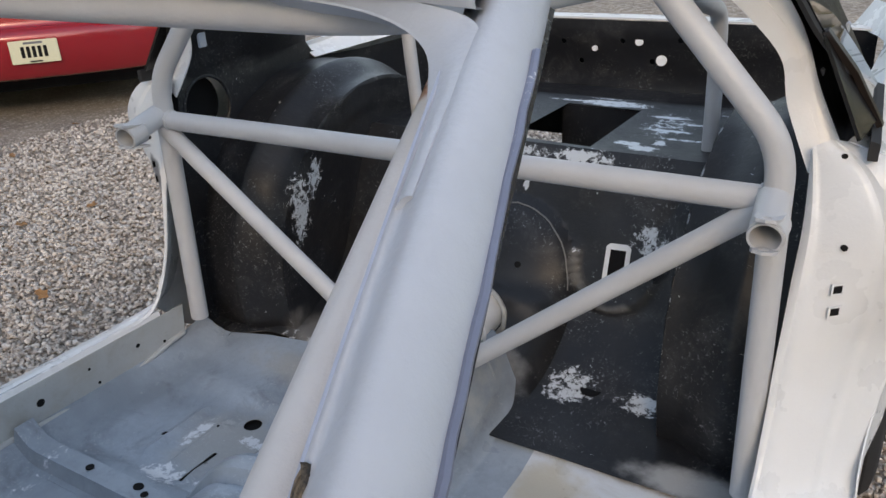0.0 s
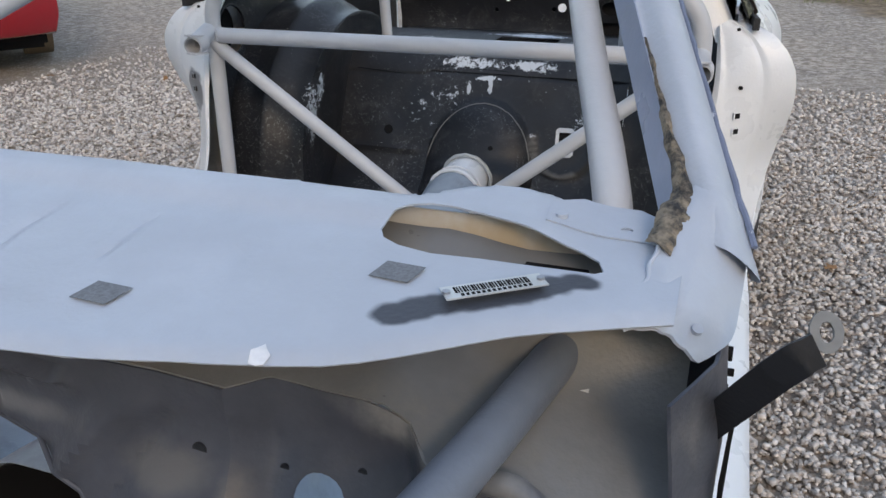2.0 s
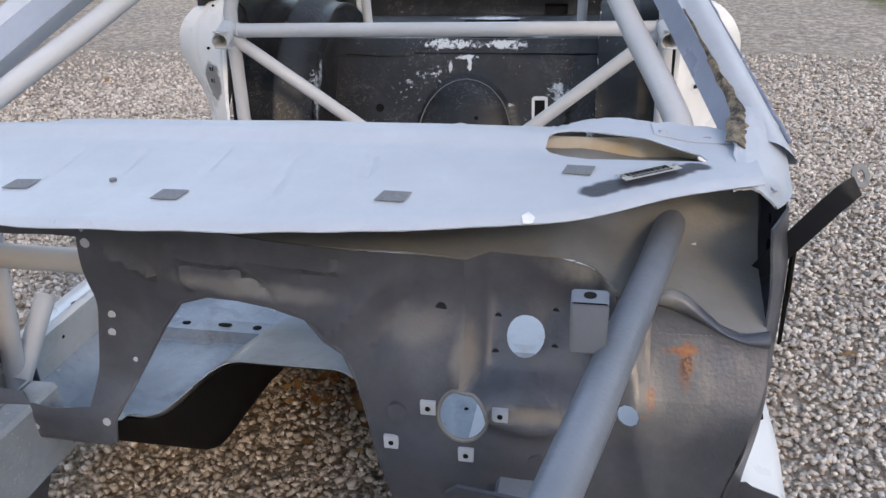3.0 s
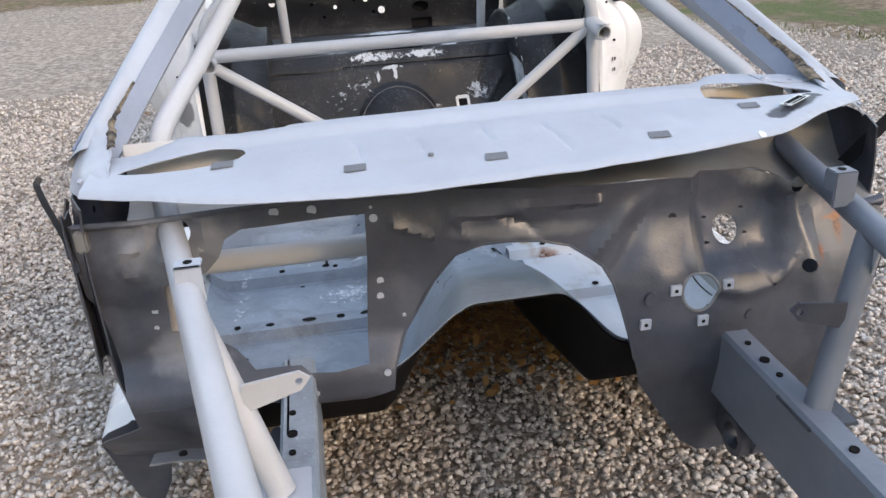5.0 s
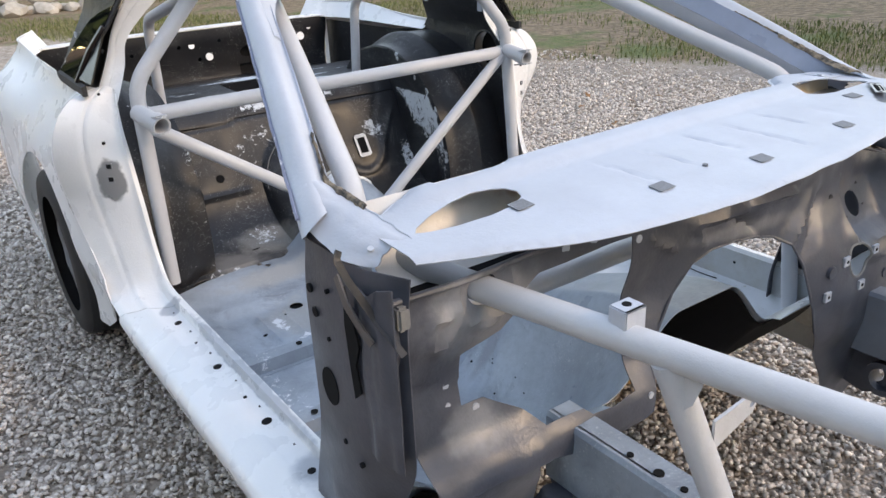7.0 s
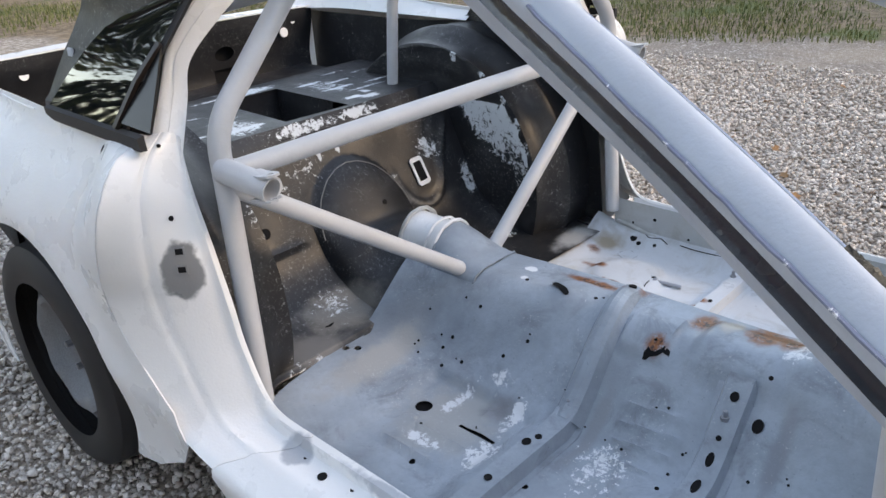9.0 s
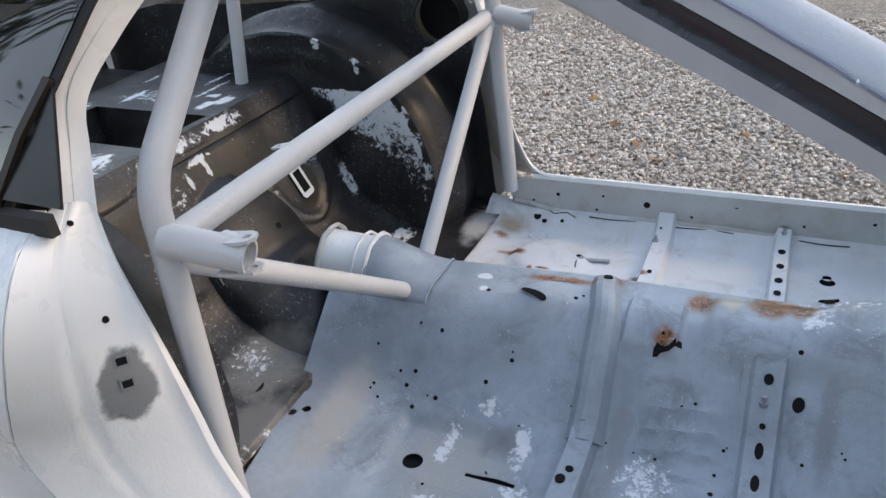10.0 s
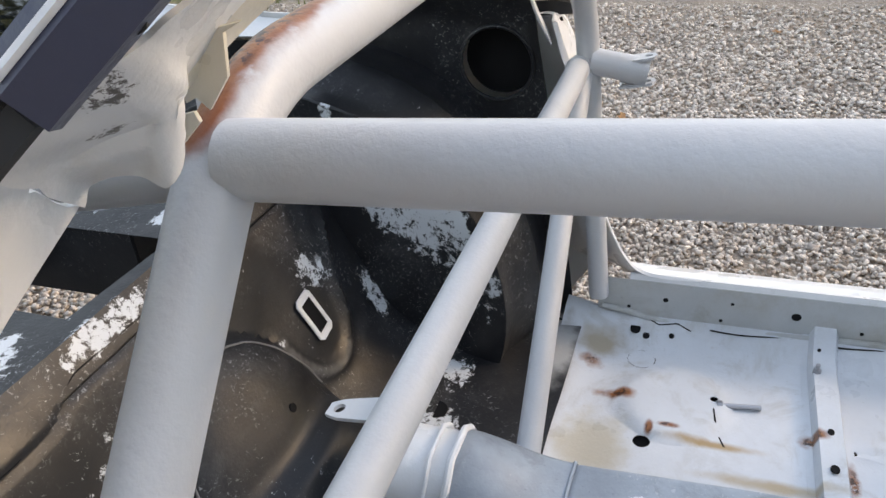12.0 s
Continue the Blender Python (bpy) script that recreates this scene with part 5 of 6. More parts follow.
def frame_corner(s):
    """The rounded inner corner where the header meets the pillar."""
    inner = [(0.33, 0.822, 1.276), (0.42, 0.812, 1.272), (0.490, 0.800, 1.262), (0.535, 0.780, 1.246), (0.560, 0.745, 1.226), (0.580, 0.70, 1.205), (0.602, 0.63, 1.175)]
    outer = [(0.33, 0.818, 1.282), (0.43, 0.806, 1.282), (0.52, 0.795, 1.276), (0.572, 0.788, 1.266), (0.588, 0.762, 1.252), (0.600, 0.70, 1.222), (0.618, 0.63, 1.190)]
    part("frame_corner", mirror(grid(lambda t, k: curve(inner, t).lerp(curve(outer, t), k) + Vector((0, 0, 0.004 * math.sin(math.pi * k))), span(0, 1, 30), span(0, 1, 8), 0.004), s), M_GREY, CAR, "rounded grey corner of the windscreen frame")
    part("corner_lip", mirror(grid(lambda t, k: curve(inner, t) + Vector((0.010 * k, 0.030 * k, -0.016 * k)), span(0, 1, 30), span(0, 1, 3), 0.002), s), M_GREY, CAR, "folded lip of the windscreen frame")


frame_corner(-1)
frame_corner(1)


# cowl
def cowl_front(x):
    return -0.168 + 0.33 * abs(x + 0.04) ** 2.3 - 0.012 * smooth(0.1, -0.2, x) + 0.032 * smooth(0.48, 0.64, x) + 0.018 * smooth(-0.45, -0.65, x) + 0.004 * noise.noise((x * 14, 0, 0))


def cowl_rear(x):
    y = 0.213 + 0.058 * smooth(0.44, 0.53, x) - 0.040 * smooth(0.585, 0.635, x) - 0.018 * smooth(-0.36, -0.44, x) + 0.020 * ridge(x, -0.58, 0.04) - 0.02 * smooth(-0.63, -0.68, x)
    return y + 0.003 * noise.noise((x * 30, 5, 0)) + 0.0015 * noise.noise((x * 110, 9, 0))


def cowl_z(x, y):
    z = 0.977 - 0.012 * smooth(0.10, -0.2, y) - 0.010 * (x / 0.7) ** 2 + 0.008 * x
    z += 0.012 * smooth(0.12, 0.165, y) * smooth(0.66, 0.58, abs(x))
    z -= 0.012 * smooth(cowl_rear(x) - 0.014, cowl_rear(x), y)
    z -= 0.006 * smooth(cowl_front(x) + 0.010, cowl_front(x), y)
    for c, low in ((-0.262, -0.04), (-0.152, -0.01), (-0.022, -0.02), (0.092, -0.09), (0.212, -0.01), (0.340, -0.04)):
        z -= 0.0040 * ridge(x + 0.12 * (y - 0.03), c, 0.0055) * smooth(low - 0.012, low, y) * smooth(0.10, 0.088, y)
    z -= 0.0025 * ridge(y, -0.098, 0.006) * smooth(-0.02, 0.02, x) * smooth(0.32, 0.26, x)
    z += 0.0018 * noise.noise((x * 7, y * 7, 4.0))
    return z


XS = span(-0.735, 0.735, 60)
COWL = [(x, cowl_front(x)) for x in XS] + [(x, cowl_rear(x)) for x in reversed(XS)]
OVAL = [(0.446, 0.128), (0.449, 0.156), (0.460, 0.174), (0.480, 0.183), (0.506, 0.183), (0.54, 0.174), (0.60, 0.155), (0.644, 0.140), (0.662, 0.126), (0.669, 0.106), (0.662, 0.099), (0.61, 0.097), (0.557, 0.097), (0.51, 0.093), (0.475, 0.100), (0.455, 0.112)]
OVAL_R = [(-0.462, 0.084), (-0.468, 0.106), (-0.486, 0.120), (-0.525, 0.128), (-0.575, 0.120), (-0.63, 0.098), (-0.672, 0.072), (-0.685, 0.056), (-0.665, 0.046), (-0.62, 0.035), (-0.56, 0.031), (-0.505, 0.040), (-0.472, 0.060)]
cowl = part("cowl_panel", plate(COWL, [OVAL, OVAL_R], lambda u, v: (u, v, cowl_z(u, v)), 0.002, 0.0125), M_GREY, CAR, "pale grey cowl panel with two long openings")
for x, y, turn in ((-0.500, 0.030, 8), (-0.273, -0.062, 4), (-0.033, -0.084, 0), (0.268, -0.064, -3), (0.497, 0.045, -4)):
    pad = plate([(-0.021, -0.015), (0.017, -0.015), (0.021, 0.015), (-0.017, 0.015)], [], lambda u, v: (u, v, 0), 0.0006, 0)
    bmesh.ops.transform(pad, matrix=pose(x, y, cowl_z(x, y) + 0.0018, 3, 0, turn), verts=pad.verts)
    pd = part("deadener_pad", pad, M_MAT_PAD, cowl, "small dark square pad")
torn_edge = [(x, cowl_rear(x) + 0.001, cowl_z(x, cowl_rear(x)) + 0.0005) for x in span(-0.69, 0.70, 150)]
part("torn_edge", sweep(torn_edge, ring(0, 0, 0.0035, 0.002, 6), up=(0, 0, 1)), M_EDGE_WHITE, cowl, "raw white cut edge")
foot = part("leg_plate", plate([(-0.055, -0.035), (0.058, -0.035), (0.06, 0.02), (0.03, 0.045), (-0.03, 0.045), (-0.058, 0.015)], [ring(0.022, -0.012, 0.006, n=10)], lambda u, v: (0.655 + u, 0.215 + v, cowl_z(0.655 + u, min(0.215 + v, cowl_rear(0.655 + u) - 0.016)) + 0.002), 0.0015, 0.02), M_GREY, cowl, "folded plate at the cage leg's foot")
part("bolt_head", disc((0.613, 0.196, cowl_z(0.613, 0.196) + 0.004), (0, 0, 1), 0.006, 0.002, 12), M_GREY, foot)
# identity plate: bars only
vin = part("id_plate", plate(box2(-0.045, -0.011, 0.045, 0.011), [], lambda u, v: (u, v, 0), 0.0015, 0), M_PLATE, cowl, "small aluminium identity plate with dark bars")
vin.matrix_world = pose(0.588, 0.037, cowl_z(0.588, 0.037) + 0.006, 0, 0, 36)
for i in range(26):
    b = block(-0.0006, -0.004, 0, 0.0006 + 0.0006 * (i % 3 == 0), 0.006, 0.0008, 0)
    o = part("bar", b, M_HOLE, vin)
    o.location = (-0.034 + i * 0.0026, 0.001, 0.0012)
for i in range(14):
    o = part("bar", block(-0.0013, -0.0018, 0, 0.0013, 0.0018, 0.0008, 0), M_HOLE, vin)
    o.location = (-0.030 + i * 0.0046, -0.0072, 0.0012)
for x in (-0.042, 0.042):
    part("rivet", disc((x, 0, 0.002), (0, 0, 1), 0.0035, 0.0015, 10), M_STEEL, vin)
part("bare_chip", plate([(-0.008, 0.001), (-0.004, 0.006), (-0.001, 0.011), (0.003, 0.006), (0.008, 0.002), (0.006, -0.006), (0.001, -0.009), (-0.006, -0.008)], [], lambda u, v: (0.444 + u, -0.100 + v, cowl_z(0.444 + u, -0.100 + v) + 0.002), 0.001, 0), M_EDGE_WHITE, cowl, "bright bare chip")
part("rivet", disc((-0.14, -0.045, cowl_z(-0.14, -0.045) + 0.002), (0, 0, 1), 0.005, 0.002), M_MAT_PAD, cowl)

# inner cowl wall and plenum floor beneath the panel
part("cowl_inner", grid(lambda x, t: (x, curve([(0, 0.205, 0.972), (0, 0.195, 0.93), (0, 0.16, 0.87), (0, 0.10, 0.848)], t).y, curve([(0, 0.205, 0.972), (0, 0.195, 0.93), (0, 0.16, 0.87), (0, 0.10, 0.848)], t).z),
     span(-0.70, 0.665, 30), span(0, 1, 12), 0.002), primer("cowl_inner_paint", (0.74, 0.74, 0.73), 0.10, 0.35, rust=0.2, spots=[((0.56, 0.44, 0.30), (0.55, 0.17, 0.93), (0.16, 0.08, 0.06))], dust=(0.68, 0.66, 0.62), rusty=[((-0.35, 0.19, 0.94), (0.08, 0.05, 0.03))]), CAR, "dusty inner cowl wall with rust")
def plenum_edge(x):
    return 0.880 - 0.014 * smooth(0.2, 0.5, x) - 0.042 * smooth(0.48, 0.62, x) - 0.048 * smooth(0.60, 0.76, x)




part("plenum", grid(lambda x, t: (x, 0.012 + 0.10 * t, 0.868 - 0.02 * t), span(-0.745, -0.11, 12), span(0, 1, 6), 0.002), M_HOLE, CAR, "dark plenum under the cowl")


part("plenum_block", block(0.585, 0.098, 0.935, 0.652, 0.158, 0.950, 0.003), M_HOLE, CAR, "black bracket inside the cowl opening")
part("plenum_tab", block(0.636, 0.112, 0.948, 0.652, 0.128, 0.956, 0.002), M_WHITE, CAR, "small white tab inside the cowl opening")


# firewall
def fire(u, v):
    right, left = smooth(-0.10, -0.20, u), smooth(-0.15, 0.10, u)
    y = (0.8 - 0.6 * smooth(0.0, 0.2, u)) * max(0, 0.50 - v) + 0.012 * smooth(0.80, 0.9, v) * smooth(0.1, -0.1, u)
    y -= 0.03 * left + 0.065 * smooth(0.05, 0.32, u) * smooth(0.82, 0.66, v) + 0.010 * smooth(0.1, 0.3, u) * smooth(0.66, 0.58, v)
    y += 0.022 * ridge(v, 0.715, 0.07) * right - 0.05 * smooth(0.62, 0.54, v) * smooth(-0.15, -0.25, u)
    # square dish round the upper hole, with a rolled lower edge
    dish = smooth(0.350, 0.385, u) * smooth(0.560, 0.515, u) * smooth(0.685, 0.715, v)
    y += 0.034 * dish - 0.012 * ridge(math.hypot(u - 0.45, (v - 0.74) * 1.1), 0.098, 0.014) * smooth(0.75, 0.70, v)
    # long bead and short dents
    y -= 0.016 * ridge(v - 0.04 * u, 0.842, 0.007) * smooth(-0.10, -0.07, u) * smooth(0.19, 0.16, u)
    y += 0.014 * ridge(v + 0.5 * (u - 0.02), 0.815, 0.010) * smooth(-0.02, 0.0, u) * smooth(0.075, 0.055, u)
    y -= 0.013 * ridge(v + 0.48 * (u + 0.217), 0.834, 0.008) * smooth(-0.225, -0.21, u) * smooth(-0.135, -0.15, u)
    y -= 0.016 * ridge(u - 0.9 * (v - 0.80), 0.205, 0.020) * smooth(0.70, 0.74, v) * smooth(0.86, 0.82, v)
    y += 0.012 * ridge(u - 0.7 * (v - 0.77), 0.245, 0.016) * smooth(0.68, 0.72, v) * smooth(0.84, 0.80, v)
    y -= 0.010 * ridge(u + 0.2 * (v - 0.7), 0.585, 0.020) * smooth(0.50, 0.58, v)
    # raised collar round the strut and the pressed slot beside it
    y -= 0.012 * ridge(math.hypot(u + 0.60, v - 0.855), 0.052, 0.012)
    y -= 0.010 * ridge(math.hypot((u + 0.685) * 1.5, v - 0.812), 0.030, 0.009)
    y -= 0.008 * ridge(v, 0.842, 0.008) * ridge(u, -0.668, 0.030)
    y += 0.006 * smooth(0.735, 0.728, v + 0.25 * (u + 0.75)) * smooth(-0.56, -0.60, u)
    y -= 0.012 * ridge(u + 0.5 * (v - 0.8), -0.08, 0.012) * smooth(0.78, 0.80, v) * smooth(0.86, 0.84, v)
    y += 0.006 * noise.noise((u * 8, v * 8, 1.7)) + 0.003 * noise.noise((u * 24, v * 24, 5.1))
    return (u, y, v)


ARCH = [(-0.242, 0.505), (-0.235, 0.55), (-0.205, 0.607), (-0.142, 0.705), (-0.10, 0.757), (-0.05, 0.775), (0.005, 0.779), (0.06, 0.777), (0.115, 0.763), (0.15, 0.742), (0.175, 0.72), (0.195, 0.683), (0.21, 0.63), (0.222, 0.578), (0.236, 0.52)]
FIRE = [(-0.772, 0.891), (-0.774, 0.756), (-0.75, 0.662), (-0.728, 0.525), (-0.647, 0.528), (-0.557, 0.525), (-0.50, 0.523), (-0.44, 0.505), (-0.36, 0.492), (-0.30, 0.488)] + ARCH + [(0.25, 0.46), (0.31, 0.36), (0.36, 0.28), (0.40, 0.248), (0.43, 0.236), (0.477, 0.247),
        (0.55, 0.33), (0.66, 0.44), (0.705, 0.58), (0.725, 0.645), (0.748, 0.73), (0.75, 0.776), (0.67, 0.806), (0.605, 0.824), (0.555, 0.844), (0.477, 0.864), (0.32, 0.873), (0.155, 0.879), (0.0, 0.885), (-0.20, 0.884), (-0.355, 0.891), (-0.505, 0.890), (-0.65, 0.888)]
RECT = [(-0.262, 0.856), (-0.38, 0.855), (-0.485, 0.853), (-0.515, 0.838), (-0.53, 0.805), (-0.56, 0.772), (-0.64, 0.752), (-0.643, 0.657), (-0.597, 0.655), (-0.529, 0.612), (-0.497, 0.577), (-0.44, 0.577), (-0.411, 0.575), (-0.396, 0.562), (-0.35, 0.558), (-0.283, 0.562), (-0.266, 0.745)]
FH = [RECT, ring(0.435, 0.752, 0.0265), ring(0.356, 0.661, 0.034, 0.037), ring(-0.600, 0.860, 0.030, 0.027), ring(0.505, 0.660, 0.005, n=10), ring(0.570, 0.835, 0.016, n=10), ring(0.578, 0.688, 0.014, n=10)]
part("plenum", grid(lambda x, t: (x, fire(x, 0.87)[1] - 0.001 + (0.192 - fire(x, 0.87)[1]) * t, plenum_edge(x) + 0.02 * t + 0.07 * smooth(0.55, 1.0, t) + 0.06 * smooth(0.45, 0.75, x) * t), span(-0.10, 0.752, 30), span(0, 1, 14), 0.002), M_BARE, CAR, "bare metal plenum under the cowl")
wall = part("firewall", plate(FIRE, FH, fire, 0.0025, 0.0125), M_DARK, CAR, "dark grey firewall with cut openings and punched holes")
for x, z, r in ((0.318, 0.796, 0.008), (0.395, 0.775, 0.005), (0.475, 0.785, 0.005), (0.476, 0.740, 0.005), (0.394, 0.731, 0.005)):
    part("blind_hole", disc((x, fire(x, z)[1] - 0.001, z), (0, -1, 0), r, 0.002, 14), M_STRAP, wall)
part("hole_rim", tube([(0.356 + 0.035 * math.cos(a), fire(0.356 + 0.035 * math.cos(a), 0.661 + 0.038 * math.sin(a))[1] - 0.002, 0.661 + 0.038 * math.sin(a)) for a in span(0, math.tau, 28)], 0.003, 0, 8), M_BARE, wall, "bare rim of the round hole")
for x, z in ((0.307, 0.670), (0.409, 0.673), (0.361, 0.604), (0.250, 0.604)):
    y = fire(x, z)[1]
    cp = part("clip_plate", block(x - 0.011, y - 0.008, z - 0.011, x + 0.011, y - 0.001, z + 0.011, 0.001), M_GREY, wall)
    part("hole", disc((x, y - 0.008, z), (0, 1, 0), 0.004, 0.001, 8), M_HOLE, cp)
for x, z, r in ((0.261, 0.656, 0.014), (0.460, 0.603, 0.012)):
    part("plug", disc((x, fire(x, z)[1] - 0.003, z), (0, 1, 0), r, 0.004), M_DARK, wall)
for x, z, r in ((-0.247, 0.847, 0.008), (-0.25, 0.868, 0.003), (-0.356, 0.874, 0.009), (-0.423, 0.877, 0.009), (-0.244, 0.710, 0.007), (-0.247, 0.680, 0.007), (-0.25, 0.545, 0.007), (-0.39, 0.52, 0.007), (-0.205, 0.640, 0.004), (-0.666, 0.700, 0.006), (-0.668, 0.668, 0.005), (-0.615, 0.645, 0.007)):
    part("plug", disc((x, fire(x, z)[1] - 0.001, z), (0, 1, 0), r, 0.0025, 12), M_GREY, wall)
part("tag_plate", plate(box2(0.603, 0.708, 0.680, 0.785), [], lambda u, v: (u, fire(u, v)[1] - 0.004, v), 0.002, 0.02), M_DARK, wall, "rust-spotted riveted plate")
part("flange", tube([(x, fire(x, z)[1] - 0.004, z) for x, z in ((-0.765, 0.889), (-0.65, 0.888), (-0.505, 0.890), (-0.355, 0.891), (-0.20, 0.884))], 0.006, 0, 8), M_DARK, wall)
part("arch_lip", tube([(x, fire(x, z)[1] - 0.001, z) for x, z in ARCH], 0.003, 0.01, 8), M_DARK, wall)
part("apron_lip", grid(lambda t, k: (0.60 + 0.150 * t, fire(0.60 + 0.15 * t, 0.81)[1] - 0.012 * math.sin(k) - 0.012 * t, plenum_edge(0.60 + 0.150 * t) - 0.004 + 0.014 * (1 - math.cos(k)) * (0.6 + 0.4 * math.sin(7 * t))), span(0, 1, 16), span(0, 3.6, 8), 0.002), M_DARK, CAR, "torn curled lip by the firewall")
STRAP = fillet([(0.752, 0.095, 0.810), (0.790, 0.052, 0.895), (0.812, 0.026, 0.945), (0.826, 0.018, 0.968), (0.838, 0.024, 0.975)], 0.012)
strap = part("bent_strap", sweep(STRAP, [(-0.014, -0.0015), (0.014, -0.0015), (0.014, 0.0015), (-0.014, 0.0015)], up=(0.35, 0.9, 0.2)), M_STRAP, CAR, "dark bent metal strap sticking out")
eye = plate(ring(0, 0, 0.014, 0.016, 18), [ring(0, 0, 0.006, 0.008, 12)], lambda u, v: (u, v, 0), 0.002, 0)
bmesh.ops.transform(eye, matrix=pose(0.843, 0.034, 0.985, 60, 0, 30), verts=eye.verts)
part("strap_eye", eye, M_BARE, strap, "brown bare metal eye")


# roll cage
cage = part("roll_cage", tube([(-0.685, 1.49, 0.36), (-0.682, 1.50, 0.985), (-0.437, 1.50, 1.252), (0.457, 1.50, 1.252), (0.692, 1.50, 0.985), (0.705, 1.465, 0.36)], TUBE, 0.15), M_TUBE, CAR, "grey primed tubular main hoop of the cage")


def bar(name, pts, r=TUBE, bend=0.10, label=""):
    return part(name, tube(pts, r, bend), M_TUBE, cage, label)


def weld_bead(centre, normal, r=TUBE):
    c, d = Vector(centre), Vector(normal).normalized()
    a = d.orthogonal().normalized()
    b = d.cross(a)
    ringpts = [c + a * (r * math.cos(q)) + b * (r * math.sin(q)) + d * (0.0012 * math.sin(9 * q)) for q in span(0, math.tau, 40)]
    part("weld_bead", sweep(ringpts, ring(0, 0, 0.0032, n=6), cap=False), M_TUBE, cage)


bar("cross_bar", [(-0.68, 1.495, 0.892), (0.69, 1.51, 0.895)])
for x in (-0.30, 0.38):
    tab = plate([(-0.016, 0), (0.016, 0), (0.013, 0.035), (0.008, 0.048), (-0.008, 0.048), (-0.013, 0.035)], [ring(0, 0.036, 0.006, n=12)], lambda u, v: (x + u, 1.522 + v, 0.896 - 0.2 * v), 0.004, 0)
    part("harness_tab", tab, M_TUBE, cage)
weld_bead((-0.658, 1.495, 0.892), (1, 0, 0))
weld_bead((0.668, 1.51, 0.895), (1, 0, 0))
bar("diagonal_bar", [(-0.68, 1.495, 0.868), (-0.05, 1.47, 0.44)], 0.0205)
bar("diagonal_bar", [(0.69, 1.505, 0.895), (0.10, 1.485, 0.43)], 0.0205)
for s in (-1, 1):
    bar("rear_stay", [(s * 0.46, 1.52, 1.218), (s * 0.43, 2.165, 1.085), (s * 0.425, 2.195, 0.75)], 0.019, 0.10)
    bar("front_leg", [(s * 0.452, 1.03, 1.238), (s * 0.470, 0.95, 1.208), (s * 0.576, 0.567, 1.057), (s * 0.622, 0.41, 0.998), (s * 0.655, 0.29, 0.95), (s * 0.70, 0.24, 0.30)], TUBE, 0.14)
    weld_bead((s * 0.458, 1.0, 1.228), (-0.2, 0.9, 0.4))
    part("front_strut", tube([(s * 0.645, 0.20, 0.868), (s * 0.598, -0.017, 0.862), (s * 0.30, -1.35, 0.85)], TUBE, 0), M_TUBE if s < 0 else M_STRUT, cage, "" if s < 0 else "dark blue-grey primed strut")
bar("halo_bar", [(-0.465, 1.49, 1.226), (-0.458, 0.862, 1.256), (0.458, 0.862, 1.256), (0.465, 1.49, 1.226)], TUBE, 0.13)
bar("dash_bar", [(-0.68, 0.205, 0.705), (0.68, 0.205, 0.705)], 0.024)
bar("door_bar_end", [(-0.68, 0.24, 0.38), (-0.70, 0.40, 0.50)])
for s, x, y in ((-1, 0.665, 1.365), (1, 0.70, 1.385)):
    sock = part("door_bar_socket", pipe([(s * 0.69, 1.49, 0.905), (s * x, y, 0.882)], 0.0255), M_TUBE, cage, "open tube socket with a bolt lug")
    ear = plate([(-0.019, 0.05), (-0.019, 0), (-0.014, -0.012), (0, -0.018), (0.014, -0.012), (0.019, 0), (0.019, 0.05)], [ring(0, -0.002, 0.0075, n=12)], lambda u, v: (u, v, 0), 0.005, 0)
    for dz in (0.027, -0.022):
        e2 = ear.copy()
        bmesh.ops.transform(e2, matrix=pose(s * x, y, 0.882 + dz, -9, 0, 0), verts=e2.verts)
        part("lug", e2, M_TUBE, sock)
    ear.free()
    part("sleeve", pipe([(s * x, y + 0.045, 0.889), (s * x, y + 0.005, 0.8825)], 0.0272, 0.002), M_TUBE, sock)

# strut brackets, legs and lugs
for s in (-1, 1):
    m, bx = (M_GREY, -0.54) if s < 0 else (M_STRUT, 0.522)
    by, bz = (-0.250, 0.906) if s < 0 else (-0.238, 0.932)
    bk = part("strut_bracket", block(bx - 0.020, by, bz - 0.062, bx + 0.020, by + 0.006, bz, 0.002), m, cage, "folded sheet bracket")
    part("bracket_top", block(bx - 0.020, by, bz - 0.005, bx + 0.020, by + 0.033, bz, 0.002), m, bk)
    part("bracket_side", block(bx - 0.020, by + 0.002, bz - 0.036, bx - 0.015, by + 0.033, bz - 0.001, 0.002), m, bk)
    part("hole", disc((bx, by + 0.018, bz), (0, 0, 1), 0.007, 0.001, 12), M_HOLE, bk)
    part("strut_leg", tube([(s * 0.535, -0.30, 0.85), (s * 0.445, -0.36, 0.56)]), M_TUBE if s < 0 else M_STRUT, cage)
    gus = plate([(0, 0), (0.055, 0.0), (0.03, -0.05), (0.0, -0.07)], [], lambda u, v: (s * (0.53 - 0.25 * u), -0.32 - u * 0.6, 0.845 + v), 0.004, 0)
    part("gusset", gus, M_TUBE, cage)
    part("foot_plate", block(s * 0.445 - 0.045, -0.41, 0.556, s * 0.445 + 0.045, -0.31, 0.563, 0.002), M_GREY if s < 0 else M_DARK, cage)
    lug = plate([(0, -0.022), (0.085, -0.016), (0.10, 0), (0.085, 0.016), (0, 0.026)], [ring(0.083, 0, 0.006, n=12)], lambda u, v: (s * (0.48 - u), -0.345, 0.725 + v + 0.25 * u), 0.005, 0)
    part("lug", lug, M_TUBE if s < 0 else M_DARK, cage, "pale bolt lug" if s < 0 else "dark bolt lug")


